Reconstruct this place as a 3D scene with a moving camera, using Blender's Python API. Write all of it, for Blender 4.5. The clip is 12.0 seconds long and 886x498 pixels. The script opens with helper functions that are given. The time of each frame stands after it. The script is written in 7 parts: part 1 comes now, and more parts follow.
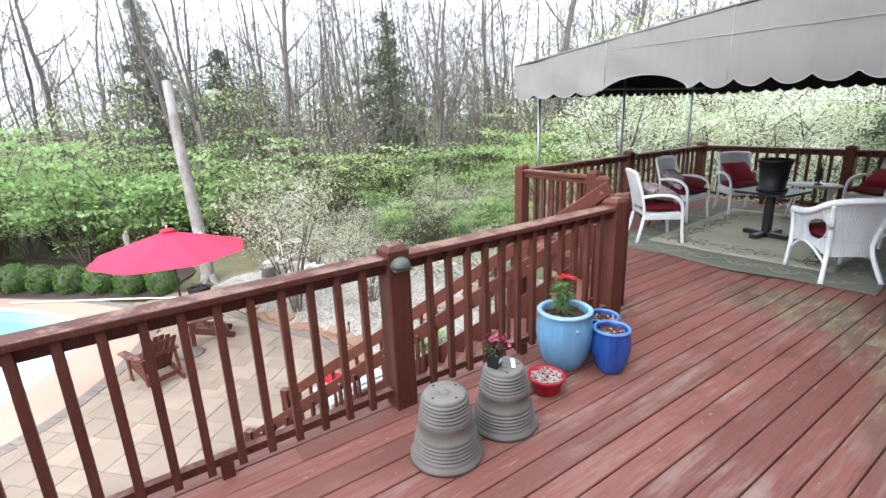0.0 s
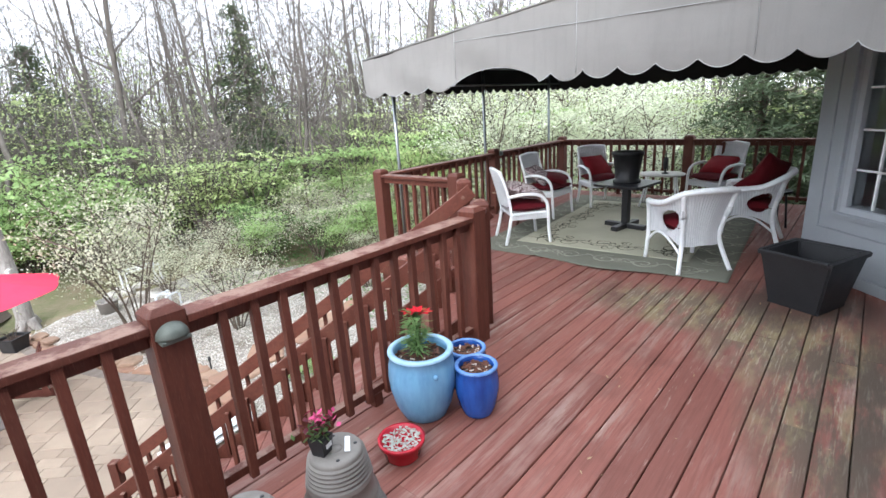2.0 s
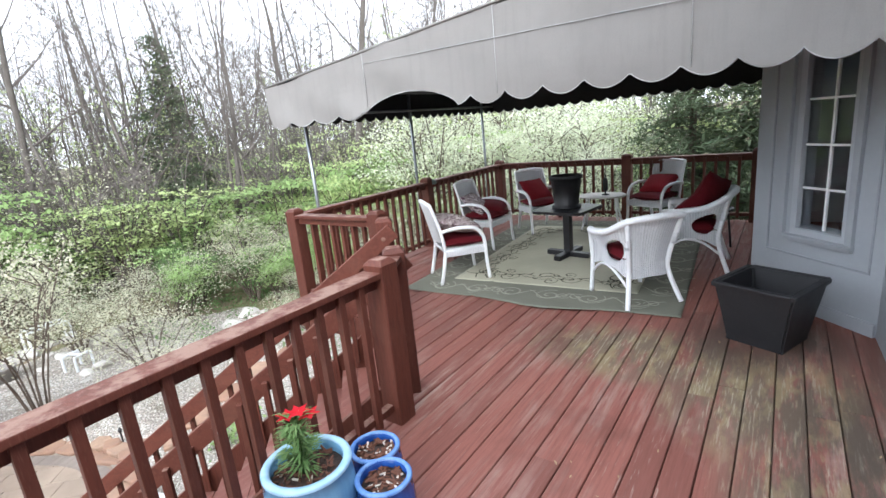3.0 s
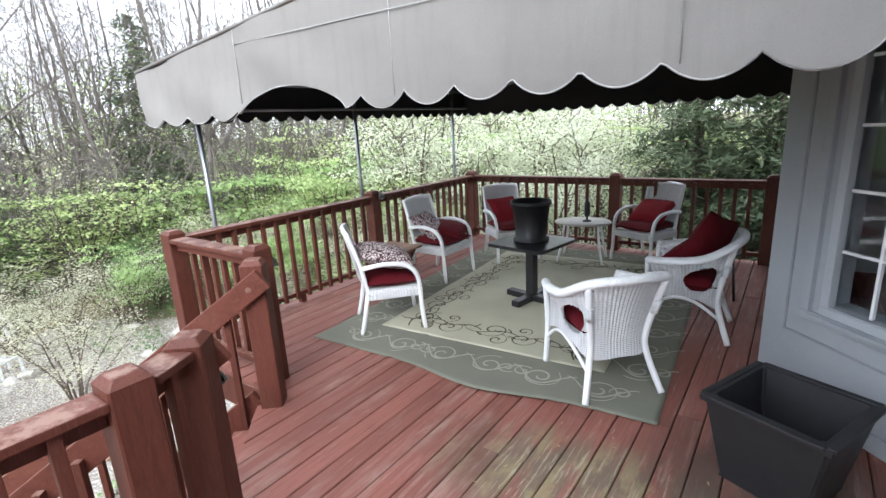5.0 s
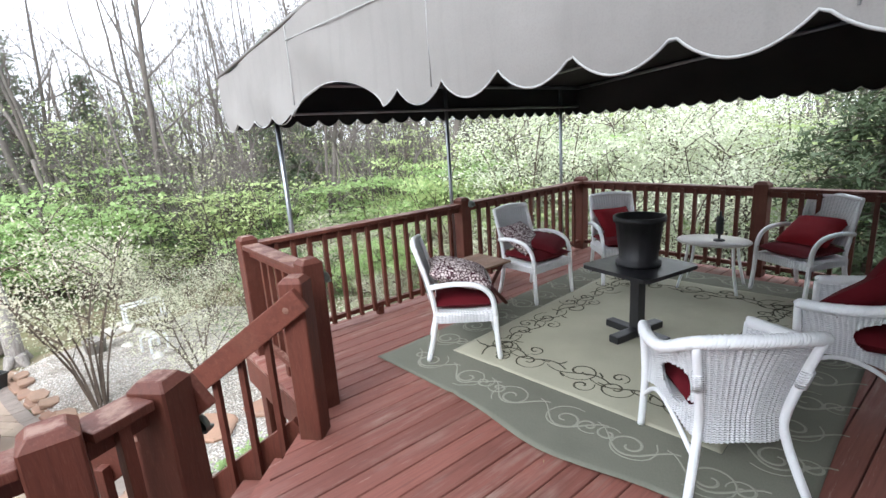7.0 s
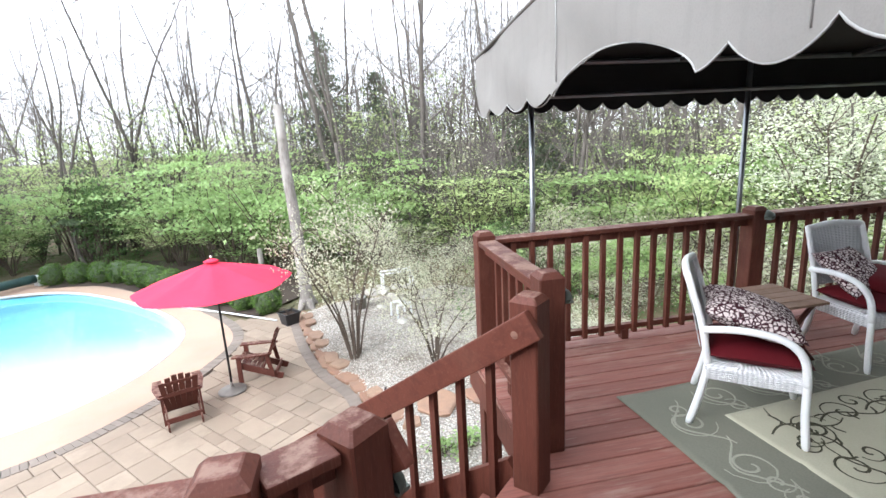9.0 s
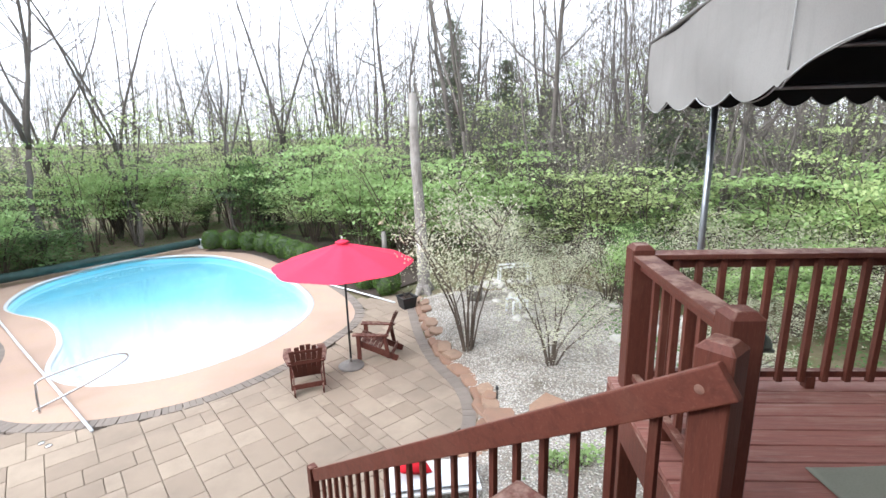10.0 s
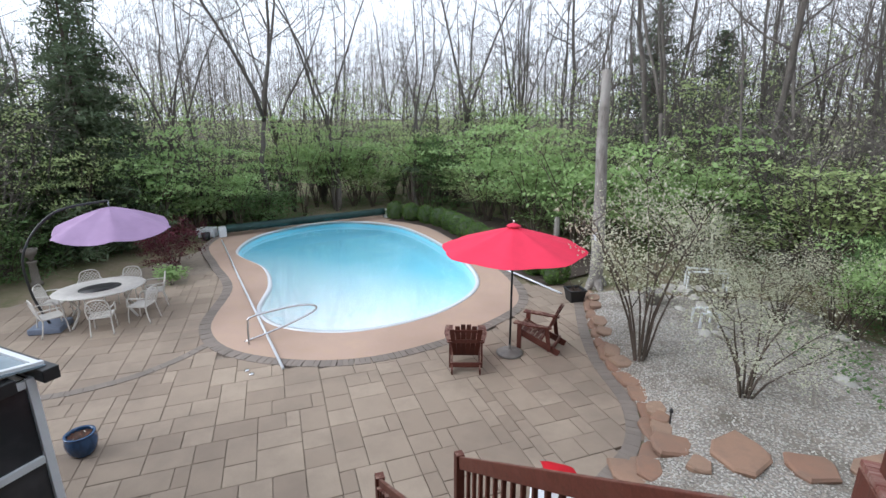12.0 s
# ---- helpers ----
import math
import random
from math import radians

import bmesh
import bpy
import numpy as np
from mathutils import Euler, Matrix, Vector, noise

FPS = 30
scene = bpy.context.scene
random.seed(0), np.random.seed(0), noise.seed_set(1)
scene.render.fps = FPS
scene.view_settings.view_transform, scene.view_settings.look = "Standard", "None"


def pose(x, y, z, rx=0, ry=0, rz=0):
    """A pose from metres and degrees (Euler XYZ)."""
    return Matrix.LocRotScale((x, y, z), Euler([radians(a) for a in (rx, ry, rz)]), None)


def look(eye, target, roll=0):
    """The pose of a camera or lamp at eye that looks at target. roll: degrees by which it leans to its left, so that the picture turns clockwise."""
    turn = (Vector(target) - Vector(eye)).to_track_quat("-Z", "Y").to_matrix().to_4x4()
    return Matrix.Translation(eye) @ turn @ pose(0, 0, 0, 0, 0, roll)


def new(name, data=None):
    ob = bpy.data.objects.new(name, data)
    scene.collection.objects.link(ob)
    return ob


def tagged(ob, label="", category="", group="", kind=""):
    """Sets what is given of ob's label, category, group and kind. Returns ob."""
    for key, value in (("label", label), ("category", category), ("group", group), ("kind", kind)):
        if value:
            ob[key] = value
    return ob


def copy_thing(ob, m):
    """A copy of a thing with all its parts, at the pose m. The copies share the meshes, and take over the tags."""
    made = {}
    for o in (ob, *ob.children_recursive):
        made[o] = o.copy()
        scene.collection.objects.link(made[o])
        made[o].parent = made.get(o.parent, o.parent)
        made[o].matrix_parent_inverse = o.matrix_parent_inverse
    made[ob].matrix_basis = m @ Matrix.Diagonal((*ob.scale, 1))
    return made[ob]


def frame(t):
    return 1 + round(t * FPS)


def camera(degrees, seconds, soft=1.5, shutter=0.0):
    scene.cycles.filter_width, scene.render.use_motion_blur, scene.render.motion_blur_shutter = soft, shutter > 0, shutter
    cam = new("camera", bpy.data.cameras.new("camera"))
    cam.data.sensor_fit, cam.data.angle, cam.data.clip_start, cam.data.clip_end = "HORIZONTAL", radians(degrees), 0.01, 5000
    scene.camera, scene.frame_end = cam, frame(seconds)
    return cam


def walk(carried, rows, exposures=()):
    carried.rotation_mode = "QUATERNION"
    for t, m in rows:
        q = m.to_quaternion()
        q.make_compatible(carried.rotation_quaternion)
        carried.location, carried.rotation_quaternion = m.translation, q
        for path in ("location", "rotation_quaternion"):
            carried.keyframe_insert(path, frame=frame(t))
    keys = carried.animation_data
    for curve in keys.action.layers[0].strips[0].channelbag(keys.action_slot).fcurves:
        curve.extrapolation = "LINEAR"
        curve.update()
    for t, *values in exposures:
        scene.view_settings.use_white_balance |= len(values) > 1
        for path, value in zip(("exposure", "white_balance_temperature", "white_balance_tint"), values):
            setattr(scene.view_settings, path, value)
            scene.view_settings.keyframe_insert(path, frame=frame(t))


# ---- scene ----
cam = camera(85.3, 12.0)
PATH = [
    (0, (1.794, 0.589, 1.715), (2.883, 2.176, 1.172), -2.3),
    (0.5, (1.849, 0.59, 1.7), (2.993, 2.133, 1.145), -2.5),
    (1, (2.012, 0.629, 1.694), (3.227, 2.113, 1.129), -2.9),
    (1.5, (2.222, 0.722, 1.695), (3.529, 2.125, 1.126), -3.2),
    (2, (2.475, 0.876, 1.692), (3.902, 2.159, 1.126), -3.7),
    (2.5, (2.77, 1.003, 1.703), (4.29, 2.189, 1.17), -4.7),
    (3, (3.148, 1.066, 1.696), (4.716, 2.208, 1.208), -5.8),
    (3.5, (3.551, 1.094, 1.718), (5.146, 2.195, 1.224), -4.8),
    (5.5, (4.78, 1.205, 1.74), (6.308, 2.396, 1.245), -1.9),
    (6, (4.957, 1.175, 1.716), (6.402, 2.475, 1.243), -2.6),
    (6.5, (5.069, 1.204, 1.711), (6.41, 2.615, 1.253), -3.1),
    (8.3, (5.401, 1.674, 1.742), (6.12, 3.481, 1.278), -5.0),
    (8.5, (5.385, 1.727, 1.732), (5.997, 3.576, 1.277), -4.5),
    (9, (5.401, 1.878, 1.708), (5.76, 3.794, 1.262), -3.2),
    (9.5, (5.355, 2.082, 1.741), (5.481, 4.022, 1.273), -2.4),
    (10, (5.25, 2.2, 1.748), (5.139, 4.141, 1.280), -1.5),
    (10.5, (5.225, 2.401, 1.742), (4.898, 4.313, 1.254), -1.0),
    (11, (5.18, 2.555, 1.732), (4.656, 4.418, 1.226), -0.9),
    (11.5, (5.15, 2.61, 1.718), (4.464, 4.418, 1.205), -0.7),
    (12, (5.12, 2.634, 1.721), (4.339, 4.397, 1.191), -0.4),
]
EXPOSURES = [(0.0, 1.32, 6000, 10), (3.5, 1.38, 6000, 10), (6.0, 1.48, 6000, 10), (8.5, 1.42, 6050, 10), (9.5, 1.34, 6050, 10), (10.5, 0.85, 6000, 10), (12.0, 0.24, 5900, 10)]
walk(cam, [(t, look(eye, target, roll)) for t, eye, target, roll in PATH], EXPOSURES)

# ---- world and light: overcast spring day ----
SUN_EL, SUN_AZ = radians(29), radians(237)
world = bpy.data.worlds.new("overcast_sky")
scene.world = world
world.use_nodes = True
wn = world.node_tree
wn.nodes.clear()
w_out = wn.nodes.new("ShaderNodeOutputWorld")
w_bg = wn.nodes.new("ShaderNodeBackground")
w_sky = wn.nodes.new("ShaderNodeTexSky")
w_sky.sky_type = "NISHITA"
w_sky.sun_disc = False
w_sky.sun_elevation, w_sky.sun_rotation = SUN_EL, SUN_AZ
w_sky.dust_density = 6.0
w_hsv = wn.nodes.new("ShaderNodeHueSaturation")
w_hsv.inputs["Saturation"].default_value = 0.22
w_mix = wn.nodes.new("ShaderNodeMix")
w_mix.data_type = "RGBA"
w_mix.inputs["Factor"].default_value = 0.6
w_mix.inputs["B"].default_value = (12.5, 12.9, 13.5, 1)
wn.links.new(w_sky.outputs["Color"], w_hsv.inputs["Color"])
wn.links.new(w_hsv.outputs["Color"], w_mix.inputs["A"])
wn.links.new(w_mix.outputs["Result"], w_bg.inputs["Color"])
w_bg.inputs["Strength"].default_value = 0.15
wn.links.new(w_bg.outputs["Background"], w_out.inputs["Surface"])

sun_data = bpy.data.lights.new("sun", "SUN")
sun_data.energy, sun_data.angle, sun_data.color = 1.2, radians(40), (1.0, 0.98, 0.95)
sun = new("sun", sun_data)
sun.matrix_world = look((0, 0, 30), Vector((0, 0, 30)) - Vector((math.sin(SUN_AZ) * math.cos(SUN_EL), math.cos(SUN_AZ) * math.cos(SUN_EL), math.sin(SUN_EL))))

# ---- materials ----
class Mat:
    """A small builder of node materials."""

    def __init__(self, name, base, rough=0.6, metal=0.0, spec=0.5):
        self.m = bpy.data.materials.new(name)
        self.m.use_nodes = True
        self.t = self.m.node_tree
        self.b = self.t.nodes["Principled BSDF"]
        self.b.inputs["Base Color"].default_value = (*base, 1)
        self.b.inputs["Roughness"].default_value = rough
        self.b.inputs["Metallic"].default_value = metal
        self.b.inputs["Specular IOR Level"].default_value = spec
        self.col = None
        self.base = base
        self.height = None

    def node(self, kind, **props):
        n = self.t.nodes.new(kind)
        for k, v in props.items():
            n.inputs[k].default_value = v
        return n

    def link(self, a, b):
        self.t.links.new(a, b)

    def coord(self, scale=(1, 1, 1), space="Object", rot=(0, 0, 0)):
        tc = self.t.nodes.new("ShaderNodeTexCoord")
        mp = self.t.nodes.new("ShaderNodeMapping")
        mp.inputs["Scale"].default_value = scale
        mp.inputs["Rotation"].default_value = rot
        if space == "World":
            geo = self.t.nodes.new("ShaderNodeNewGeometry")
            self.link(geo.outputs["Position"], mp.inputs["Vector"])
        else:
            self.link(tc.outputs[space], mp.inputs["Vector"])
        return mp.outputs["Vector"]

    def noise(self, scale, vec=None, detail=4.0, rough=0.55, distortion=0.0):
        n = self.node("ShaderNodeTexNoise", Scale=scale, Detail=detail, Roughness=rough, Distortion=distortion)
        if vec is not None:
            self.link(vec, n.inputs["Vector"])
        return n.outputs["Fac"]

    def ramp(self, fac, lo, hi):
        n = self.t.nodes.new("ShaderNodeMapRange")
        n.inputs["From Min"].default_value = lo
        n.inputs["From Max"].default_value = hi
        self.link(fac, n.inputs["Value"])
        return n.outputs["Result"]

    def math(self, op, a, b):
        n = self.t.nodes.new("ShaderNodeMath")
        n.operation = op
        for i, v in enumerate((a, b)):
            if isinstance(v, (int, float)):
                n.inputs[i].default_value = v
            else:
                self.link(v, n.inputs[i])
        return n.outputs[0]

    def blend(self, fac, colour, amount=1.0, mode="MIX"):
        """Lays colour over what is there, by fac."""
        n = self.t.nodes.new("ShaderNodeMix")
        n.data_type, n.blend_type = "RGBA", mode
        if amount != 1.0:
            fac = self.math("MULTIPLY", fac, amount)
        if isinstance(fac, (int, float)):
            n.inputs["Factor"].default_value = fac
        else:
            self.link(fac, n.inputs["Factor"])
        if self.col is None:
            n.inputs["A"].default_value = (*self.base, 1)
        else:
            self.link(self.col, n.inputs["A"])
        n.inputs["B"].default_value = (*colour, 1)
        self.col = n.outputs["Result"]
        self.link(self.col, self.b.inputs["Base Color"])
        return self

    def bump(self, fac, strength=0.3, distance=0.01):
        n = self.node("ShaderNodeBump", Strength=strength, Distance=distance)
        self.link(fac, n.inputs["Height"])
        if self.height is not None:
            self.link(self.height, n.inputs["Normal"])
        self.height = n.outputs["Normal"]
        self.link(self.height, self.b.inputs["Normal"])
        return self

    def rough(self, fac, lo, hi):
        n = self.t.nodes.new("ShaderNodeMapRange")
        n.inputs["To Min"].default_value, n.inputs["To Max"].default_value = lo, hi
        self.link(fac, n.inputs["Value"])
        self.link(n.outputs["Result"], self.b.inputs["Roughness"])
        return self

    def rand(self):
        return self.t.nodes.new("ShaderNodeObjectInfo").outputs["Random"]

    def island(self):
        return self.t.nodes.new("ShaderNodeNewGeometry").outputs["Random Per Island"]


def plain(name, base, rough=0.5, metal=0.0, vary=0.12, scale=6.0, bump=0.1):
    m = Mat(name, base, rough, metal)
    v = m.coord()
    n = m.noise(scale, v)
    m.blend(m.ramp(n, 0.35, 0.75), tuple(c * (1 - vary * 2) for c in base))
    f = m.noise(scale * 14, v)
    m.blend(m.ramp(f, 0.5, 0.9), tuple(min(1, c * (1 + vary) + 0.01) for c in base), 0.6)
    m.bump(f, bump, 0.004)
    m.rough(n, max(0.02, rough - 0.1), min(1, rough + 0.12))
    return m.m


def deck_wood(name, base, floor=False, stretch=(9, 9, 1.0)):
    m = Mat(name, base, 0.62, 0, 0.28)
    long = m.coord((0.6, 14, 14) if floor else stretch, "World" if floor else "Object")
    g = m.noise(5, long, 8, 0.65, 0.6)
    m.blend(m.rand(), tuple(c * 0.62 for c in base), 0.75)
    m.blend(m.ramp(g, 0.45, 0.75), tuple(c * 0.5 for c in base), 0.75)
    fine = m.noise(22, long, 5)
    m.blend(m.ramp(fine, 0.55, 0.8), (0.28, 0.15, 0.115), 0.22)
    if floor:
        w = m.coord((1, 1, 1), "World")
        worn = m.noise(0.9, w, 6, 0.6)

        def grain(scale, stretch):
            """Noise drawn out along the boards and broken from board to board."""
            geo = m.t.nodes.new("ShaderNodeNewGeometry")
            mp = m.t.nodes.new("ShaderNodeMapping")
            mp.inputs["Scale"].default_value = stretch
            cb = m.t.nodes.new("ShaderNodeCombineXYZ")
            m.link(m.math("MULTIPLY", m.rand(), 37.0), cb.inputs["Z"])
            m.link(geo.outputs["Position"], mp.inputs["Vector"])
            m.link(cb.outputs["Vector"], mp.inputs["Location"])
            return m.noise(scale, mp.outputs["Vector"], 7, 0.7)
        streak = grain(3.2, (0.45, 5, 1))
        m.blend(m.math("MULTIPLY", m.ramp(worn, 0.42, 0.66), m.ramp(streak, 0.47, 0.62)), (0.4, 0.3, 0.255), 0.7)
        chips = grain(9.0, (0.5, 6, 1))
        m.blend(m.math("MULTIPLY", m.ramp(worn, 0.5, 0.4), m.ramp(chips, 0.6, 0.68)), (0.42, 0.33, 0.28), 0.55)
        # moss and bare grey timber along a trodden curve; damp grime with shade painted in, by the house and round the
        # black planter
        sep = m.t.nodes.new("ShaderNodeSeparateXYZ")
        m.link(w, sep.inputs["Vector"])
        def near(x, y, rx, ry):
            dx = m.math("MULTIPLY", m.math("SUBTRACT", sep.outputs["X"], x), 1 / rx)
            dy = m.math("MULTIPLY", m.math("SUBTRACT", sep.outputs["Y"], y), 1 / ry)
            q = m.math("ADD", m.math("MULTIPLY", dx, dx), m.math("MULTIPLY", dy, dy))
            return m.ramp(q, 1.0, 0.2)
        zone = m.math("MAXIMUM", near(6.45, 1.85, 0.5, 0.95), m.math("MAXIMUM", near(6.2, 1.1, 0.8, 0.65), near(5.5, 0.75, 1.1, 0.55)))
        gn = grain(2.1, (0.6, 2.6, 1))
        m.blend(m.math("MULTIPLY", zone, m.ramp(gn, 0.40, 0.52)), (0.15, 0.115, 0.08), 0.9)
        mo = grain(2.6, (0.8, 2.4, 1))
        m.blend(m.math("MULTIPLY", zone, m.ramp(mo, 0.49, 0.58)), (0.30, 0.25, 0.13), 0.58)
        m.blend(m.math("MULTIPLY", zone, m.ramp(chips, 0.54, 0.62)), (0.42, 0.37, 0.27), 0.6)
        # part grime, part shade put into the board colour
        grime_shade = m.math("MAXIMUM", near(6.95, 1.1, 0.62, 0.72), m.math("MULTIPLY", near(5.5, 0.3, 2.1, 0.95), 0.95))
        m.blend(m.math("MULTIPLY", grime_shade, m.ramp(gn, 0.30, 0.52)), (0.06, 0.046, 0.036), 0.85)
        dk = m.noise(1.3, w, 4)
        m.blend(m.ramp(dk, 0.56, 0.75), tuple(c * 0.45 for c in base), 0.6)
        m.rough(worn, 0.45, 0.8)
    else:
        p = m.noise(2.5, m.coord((1, 1, 1), "World"), 5)
        m.blend(m.ramp(p, 0.55, 0.8), (0.17, 0.075, 0.05), 0.5)
        m.rough(p, 0.45, 0.75)
        # weathered end grain and worn upper faces
        gn = m.t.nodes.new("ShaderNodeNewGeometry")
        sp = m.t.nodes.new("ShaderNodeSeparateXYZ")
        m.link(gn.outputs["Normal"], sp.inputs["Vector"])
        wn_ = m.noise(7, m.coord((1, 1, 1), "World"), 6, 0.7)
        m.blend(m.math("MULTIPLY", m.ramp(sp.outputs["Z"], 0.7, 0.95), m.ramp(wn_, 0.46, 0.58)), (0.29, 0.19, 0.145), 0.6)
    m.bump(g, 0.35, 0.004)
    m.bump(fine, 0.25, 0.002)
    return m.m


RED_WOOD = (0.118, 0.035, 0.022)
M_RAIL = deck_wood("red_stained_rail", RED_WOOD)
M_SLOPE = deck_wood("red_stained_sloping_rail", RED_WOOD, False, (3.0, 3.0, 3.5))
M_KNOT = plain("worn_knot_wood", (0.19, 0.095, 0.066), 0.7, 0, 0.2, 30.0, 0.3)
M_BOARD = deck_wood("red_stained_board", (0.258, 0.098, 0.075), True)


def fabric(name, base, scale=260, vary=0.1, rough=0.85):
    m = Mat(name, base, rough, 0, 0.2)
    v = m.coord()
    n = m.noise(3.0, v)
    m.blend(m.ramp(n, 0.35, 0.75), tuple(c * (1 - vary * 2) for c in base))
    f = m.noise(scale, v, 2)
    m.blend(m.ramp(f, 0.45, 0.8), tuple(c * 0.75 for c in base), 0.5)
    m.bump(f, 0.2, 0.002)
    m.bump(n, 0.3, 0.02)
    return m.m


def canvas():
    """Weathered awning cloth: weave, faint dirt runs, slack wrinkles."""
    base = (0.222, 0.212, 0.2)
    m = Mat("grey_canvas", base, 0.85, 0, 0.2)
    w = m.coord((1, 1, 1), "World")
    n = m.noise(2.2, w, 5)
    m.blend(m.ramp(n, 0.4, 0.75), tuple(c * 0.86 for c in base))
    run = m.noise(3.0, m.coord((1.5, 6, 0.7), "World"), 5, 0.6)
    m.blend(m.ramp(run, 0.52, 0.75), tuple(c * 0.78 for c in base), 0.5)
    weave = m.noise(180, w, 2)
    m.blend(m.ramp(weave, 0.45, 0.8), tuple(c * 0.75 for c in base), 0.4)
    slack = m.noise(1.5, m.coord((1, 0.8, 2.0), "World"), 3, 0.5, 0.3)
    m.bump(slack, 0.3, 0.04)
    m.bump(weave, 0.2, 0.002)
    return m.m


M_CANVAS = canvas()
M_LINING = fabric("black_lining", (0.03, 0.03, 0.032), 180)
M_PIPING = plain("white_piping", (0.33, 0.33, 0.32), 0.6)
M_GALV = plain("galvanised_tube", (0.32, 0.34, 0.36), 0.4, 0.8)
M_DARKMETAL = plain("dark_metal", (0.03, 0.03, 0.032), 0.45, 0.3)


def stone_like(name, base, tones, scale=3.0, bump=0.5, rough=0.85, isl=False, rand=True):
    m = Mat(name, base, rough, 0, 0.3)
    v = m.coord((1, 1, 1), "World")
    if rand or isl:
        m.blend(m.island() if isl else m.rand(), tones[0], 0.8)
    n = m.noise(scale, v, 8, 0.62)
    m.blend(m.ramp(n, 0.45, 0.7), tones[1], 0.7)
    s = m.noise(0.55, v, 5, 0.6)
    m.blend(m.ramp(s, 0.45, 0.7), tones[2], 0.6)
    f = m.noise(scale * 22, v, 4)
    m.blend(m.ramp(f, 0.5, 0.8), tuple(c * 0.6 for c in base), 0.4)
    m.bump(n, bump, 0.01)
    m.bump(f, 0.25, 0.003)
    return m.m


M_PAVER = stone_like("tan_paver", (0.335, 0.268, 0.205), ((0.215, 0.165, 0.125), (0.26, 0.206, 0.158), (0.15, 0.118, 0.094)), 2.6, 0.5)
M_PAVER_REST = stone_like("tan_paver_rest", (0.335, 0.268, 0.205), ((0.215, 0.165, 0.125), (0.26, 0.206, 0.158), (0.15, 0.118, 0.094)), 2.6, 0.5, isl=True)
M_BAND = stone_like("dark_band_paver", (0.24, 0.2, 0.17), ((0.17, 0.145, 0.125), (0.2, 0.165, 0.14), (0.13, 0.11, 0.095)), 3, 0.4, isl=True)
M_COPING = stone_like("pink_tan_pool_deck", (0.41, 0.29, 0.225), ((0.41, 0.29, 0.225), (0.46, 0.325, 0.225), (0.29, 0.205, 0.16)), 2.2, 0.3, rand=False)
M_FLAG = stone_like("red_brown_flagstone", (0.25, 0.135, 0.09), ((0.33, 0.235, 0.165), (0.2, 0.135, 0.1), (0.16, 0.115, 0.09)), 5, 0.8)
M_GROUT = stone_like("sand_joint", (0.27, 0.22, 0.175), ((0.27, 0.22, 0.175), (0.18, 0.15, 0.12), (0.17, 0.14, 0.11)), 5, 0.6, rand=False)


def ground_material():
    m = Mat("leafy_woodland_ground", (0.2, 0.16, 0.11), 0.95, 0, 0.2)
    w = m.coord((1, 1, 1), "World")
    a = m.noise(1.4, w, 8, 0.65)
    m.blend(m.ramp(a, 0.42, 0.7), (0.11, 0.125, 0.05))
    b = m.noise(9, w, 6, 0.7)
    m.blend(m.ramp(b, 0.5, 0.75), (0.24, 0.2, 0.14), 0.8)
    c = m.noise(0.3, w, 4)
    m.blend(m.ramp(c, 0.5, 0.7), (0.08, 0.11, 0.04), 0.7)
    f = m.noise(40, w, 4)
    m.bump(b, 0.8, 0.05)
    m.bump(f, 0.6, 0.02)
    return m.m


def gravel_material():
    m = Mat("white_marble_gravel", (0.55, 0.525, 0.48), 0.85, 0, 0.3)
    w = m.coord((1, 1, 1), "World")
    v = m.t.nodes.new("ShaderNodeTexVoronoi")
    v.inputs["Scale"].default_value = 22
    m.link(w, v.inputs["Vector"])
    m.blend(m.ramp(v.outputs["Distance"], 0.25, 0.6), (0.16, 0.14, 0.12), 0.85)
    sep = m.t.nodes.new("ShaderNodeSeparateColor")
    m.link(v.outputs["Color"], sep.inputs["Color"])
    m.blend(m.ramp(sep.outputs["Red"], 0.45, 1.0), (0.36, 0.31, 0.26), 0.8)
    a = m.noise(1.1, w, 7, 0.65)
    m.blend(m.ramp(a, 0.46, 0.66), (0.15, 0.128, 0.1), 0.8)
    m.bump(m.ramp(v.outputs["Distance"], 0.6, 0.1), 1.0, 0.03)
    return m.m


m_ = Mat("white_pebble", (0.5, 0.475, 0.43), 0.8, 0, 0.3)
m_.blend(m_.ramp(m_.island(), 0.45, 1.0), (0.3, 0.26, 0.22), 0.9)
M_PEBBLE = m_.m
M_GROUND = ground_material()
M_GRAVEL = gravel_material()
M_SIDING = plain("pale_grey_painted_panel", (0.34, 0.362, 0.385), 0.55, 0, 0.05, 2.0, 0.1)
M_TRIM = plain("white_painted_trim", (0.62, 0.64, 0.66), 0.45, 0, 0.05, 3.0, 0.05)
M_FRAME = plain("grey_window_paint", (0.42, 0.445, 0.47), 0.5, 0, 0.05, 3.0, 0.05)
M_GROOVE = plain("shadow_groove_paint", (0.3, 0.32, 0.34), 0.7)
M_WHITE = plain("white_resin_wicker", (0.83, 0.84, 0.85), 0.45, 0, 0.04, 8.0, 0.1)


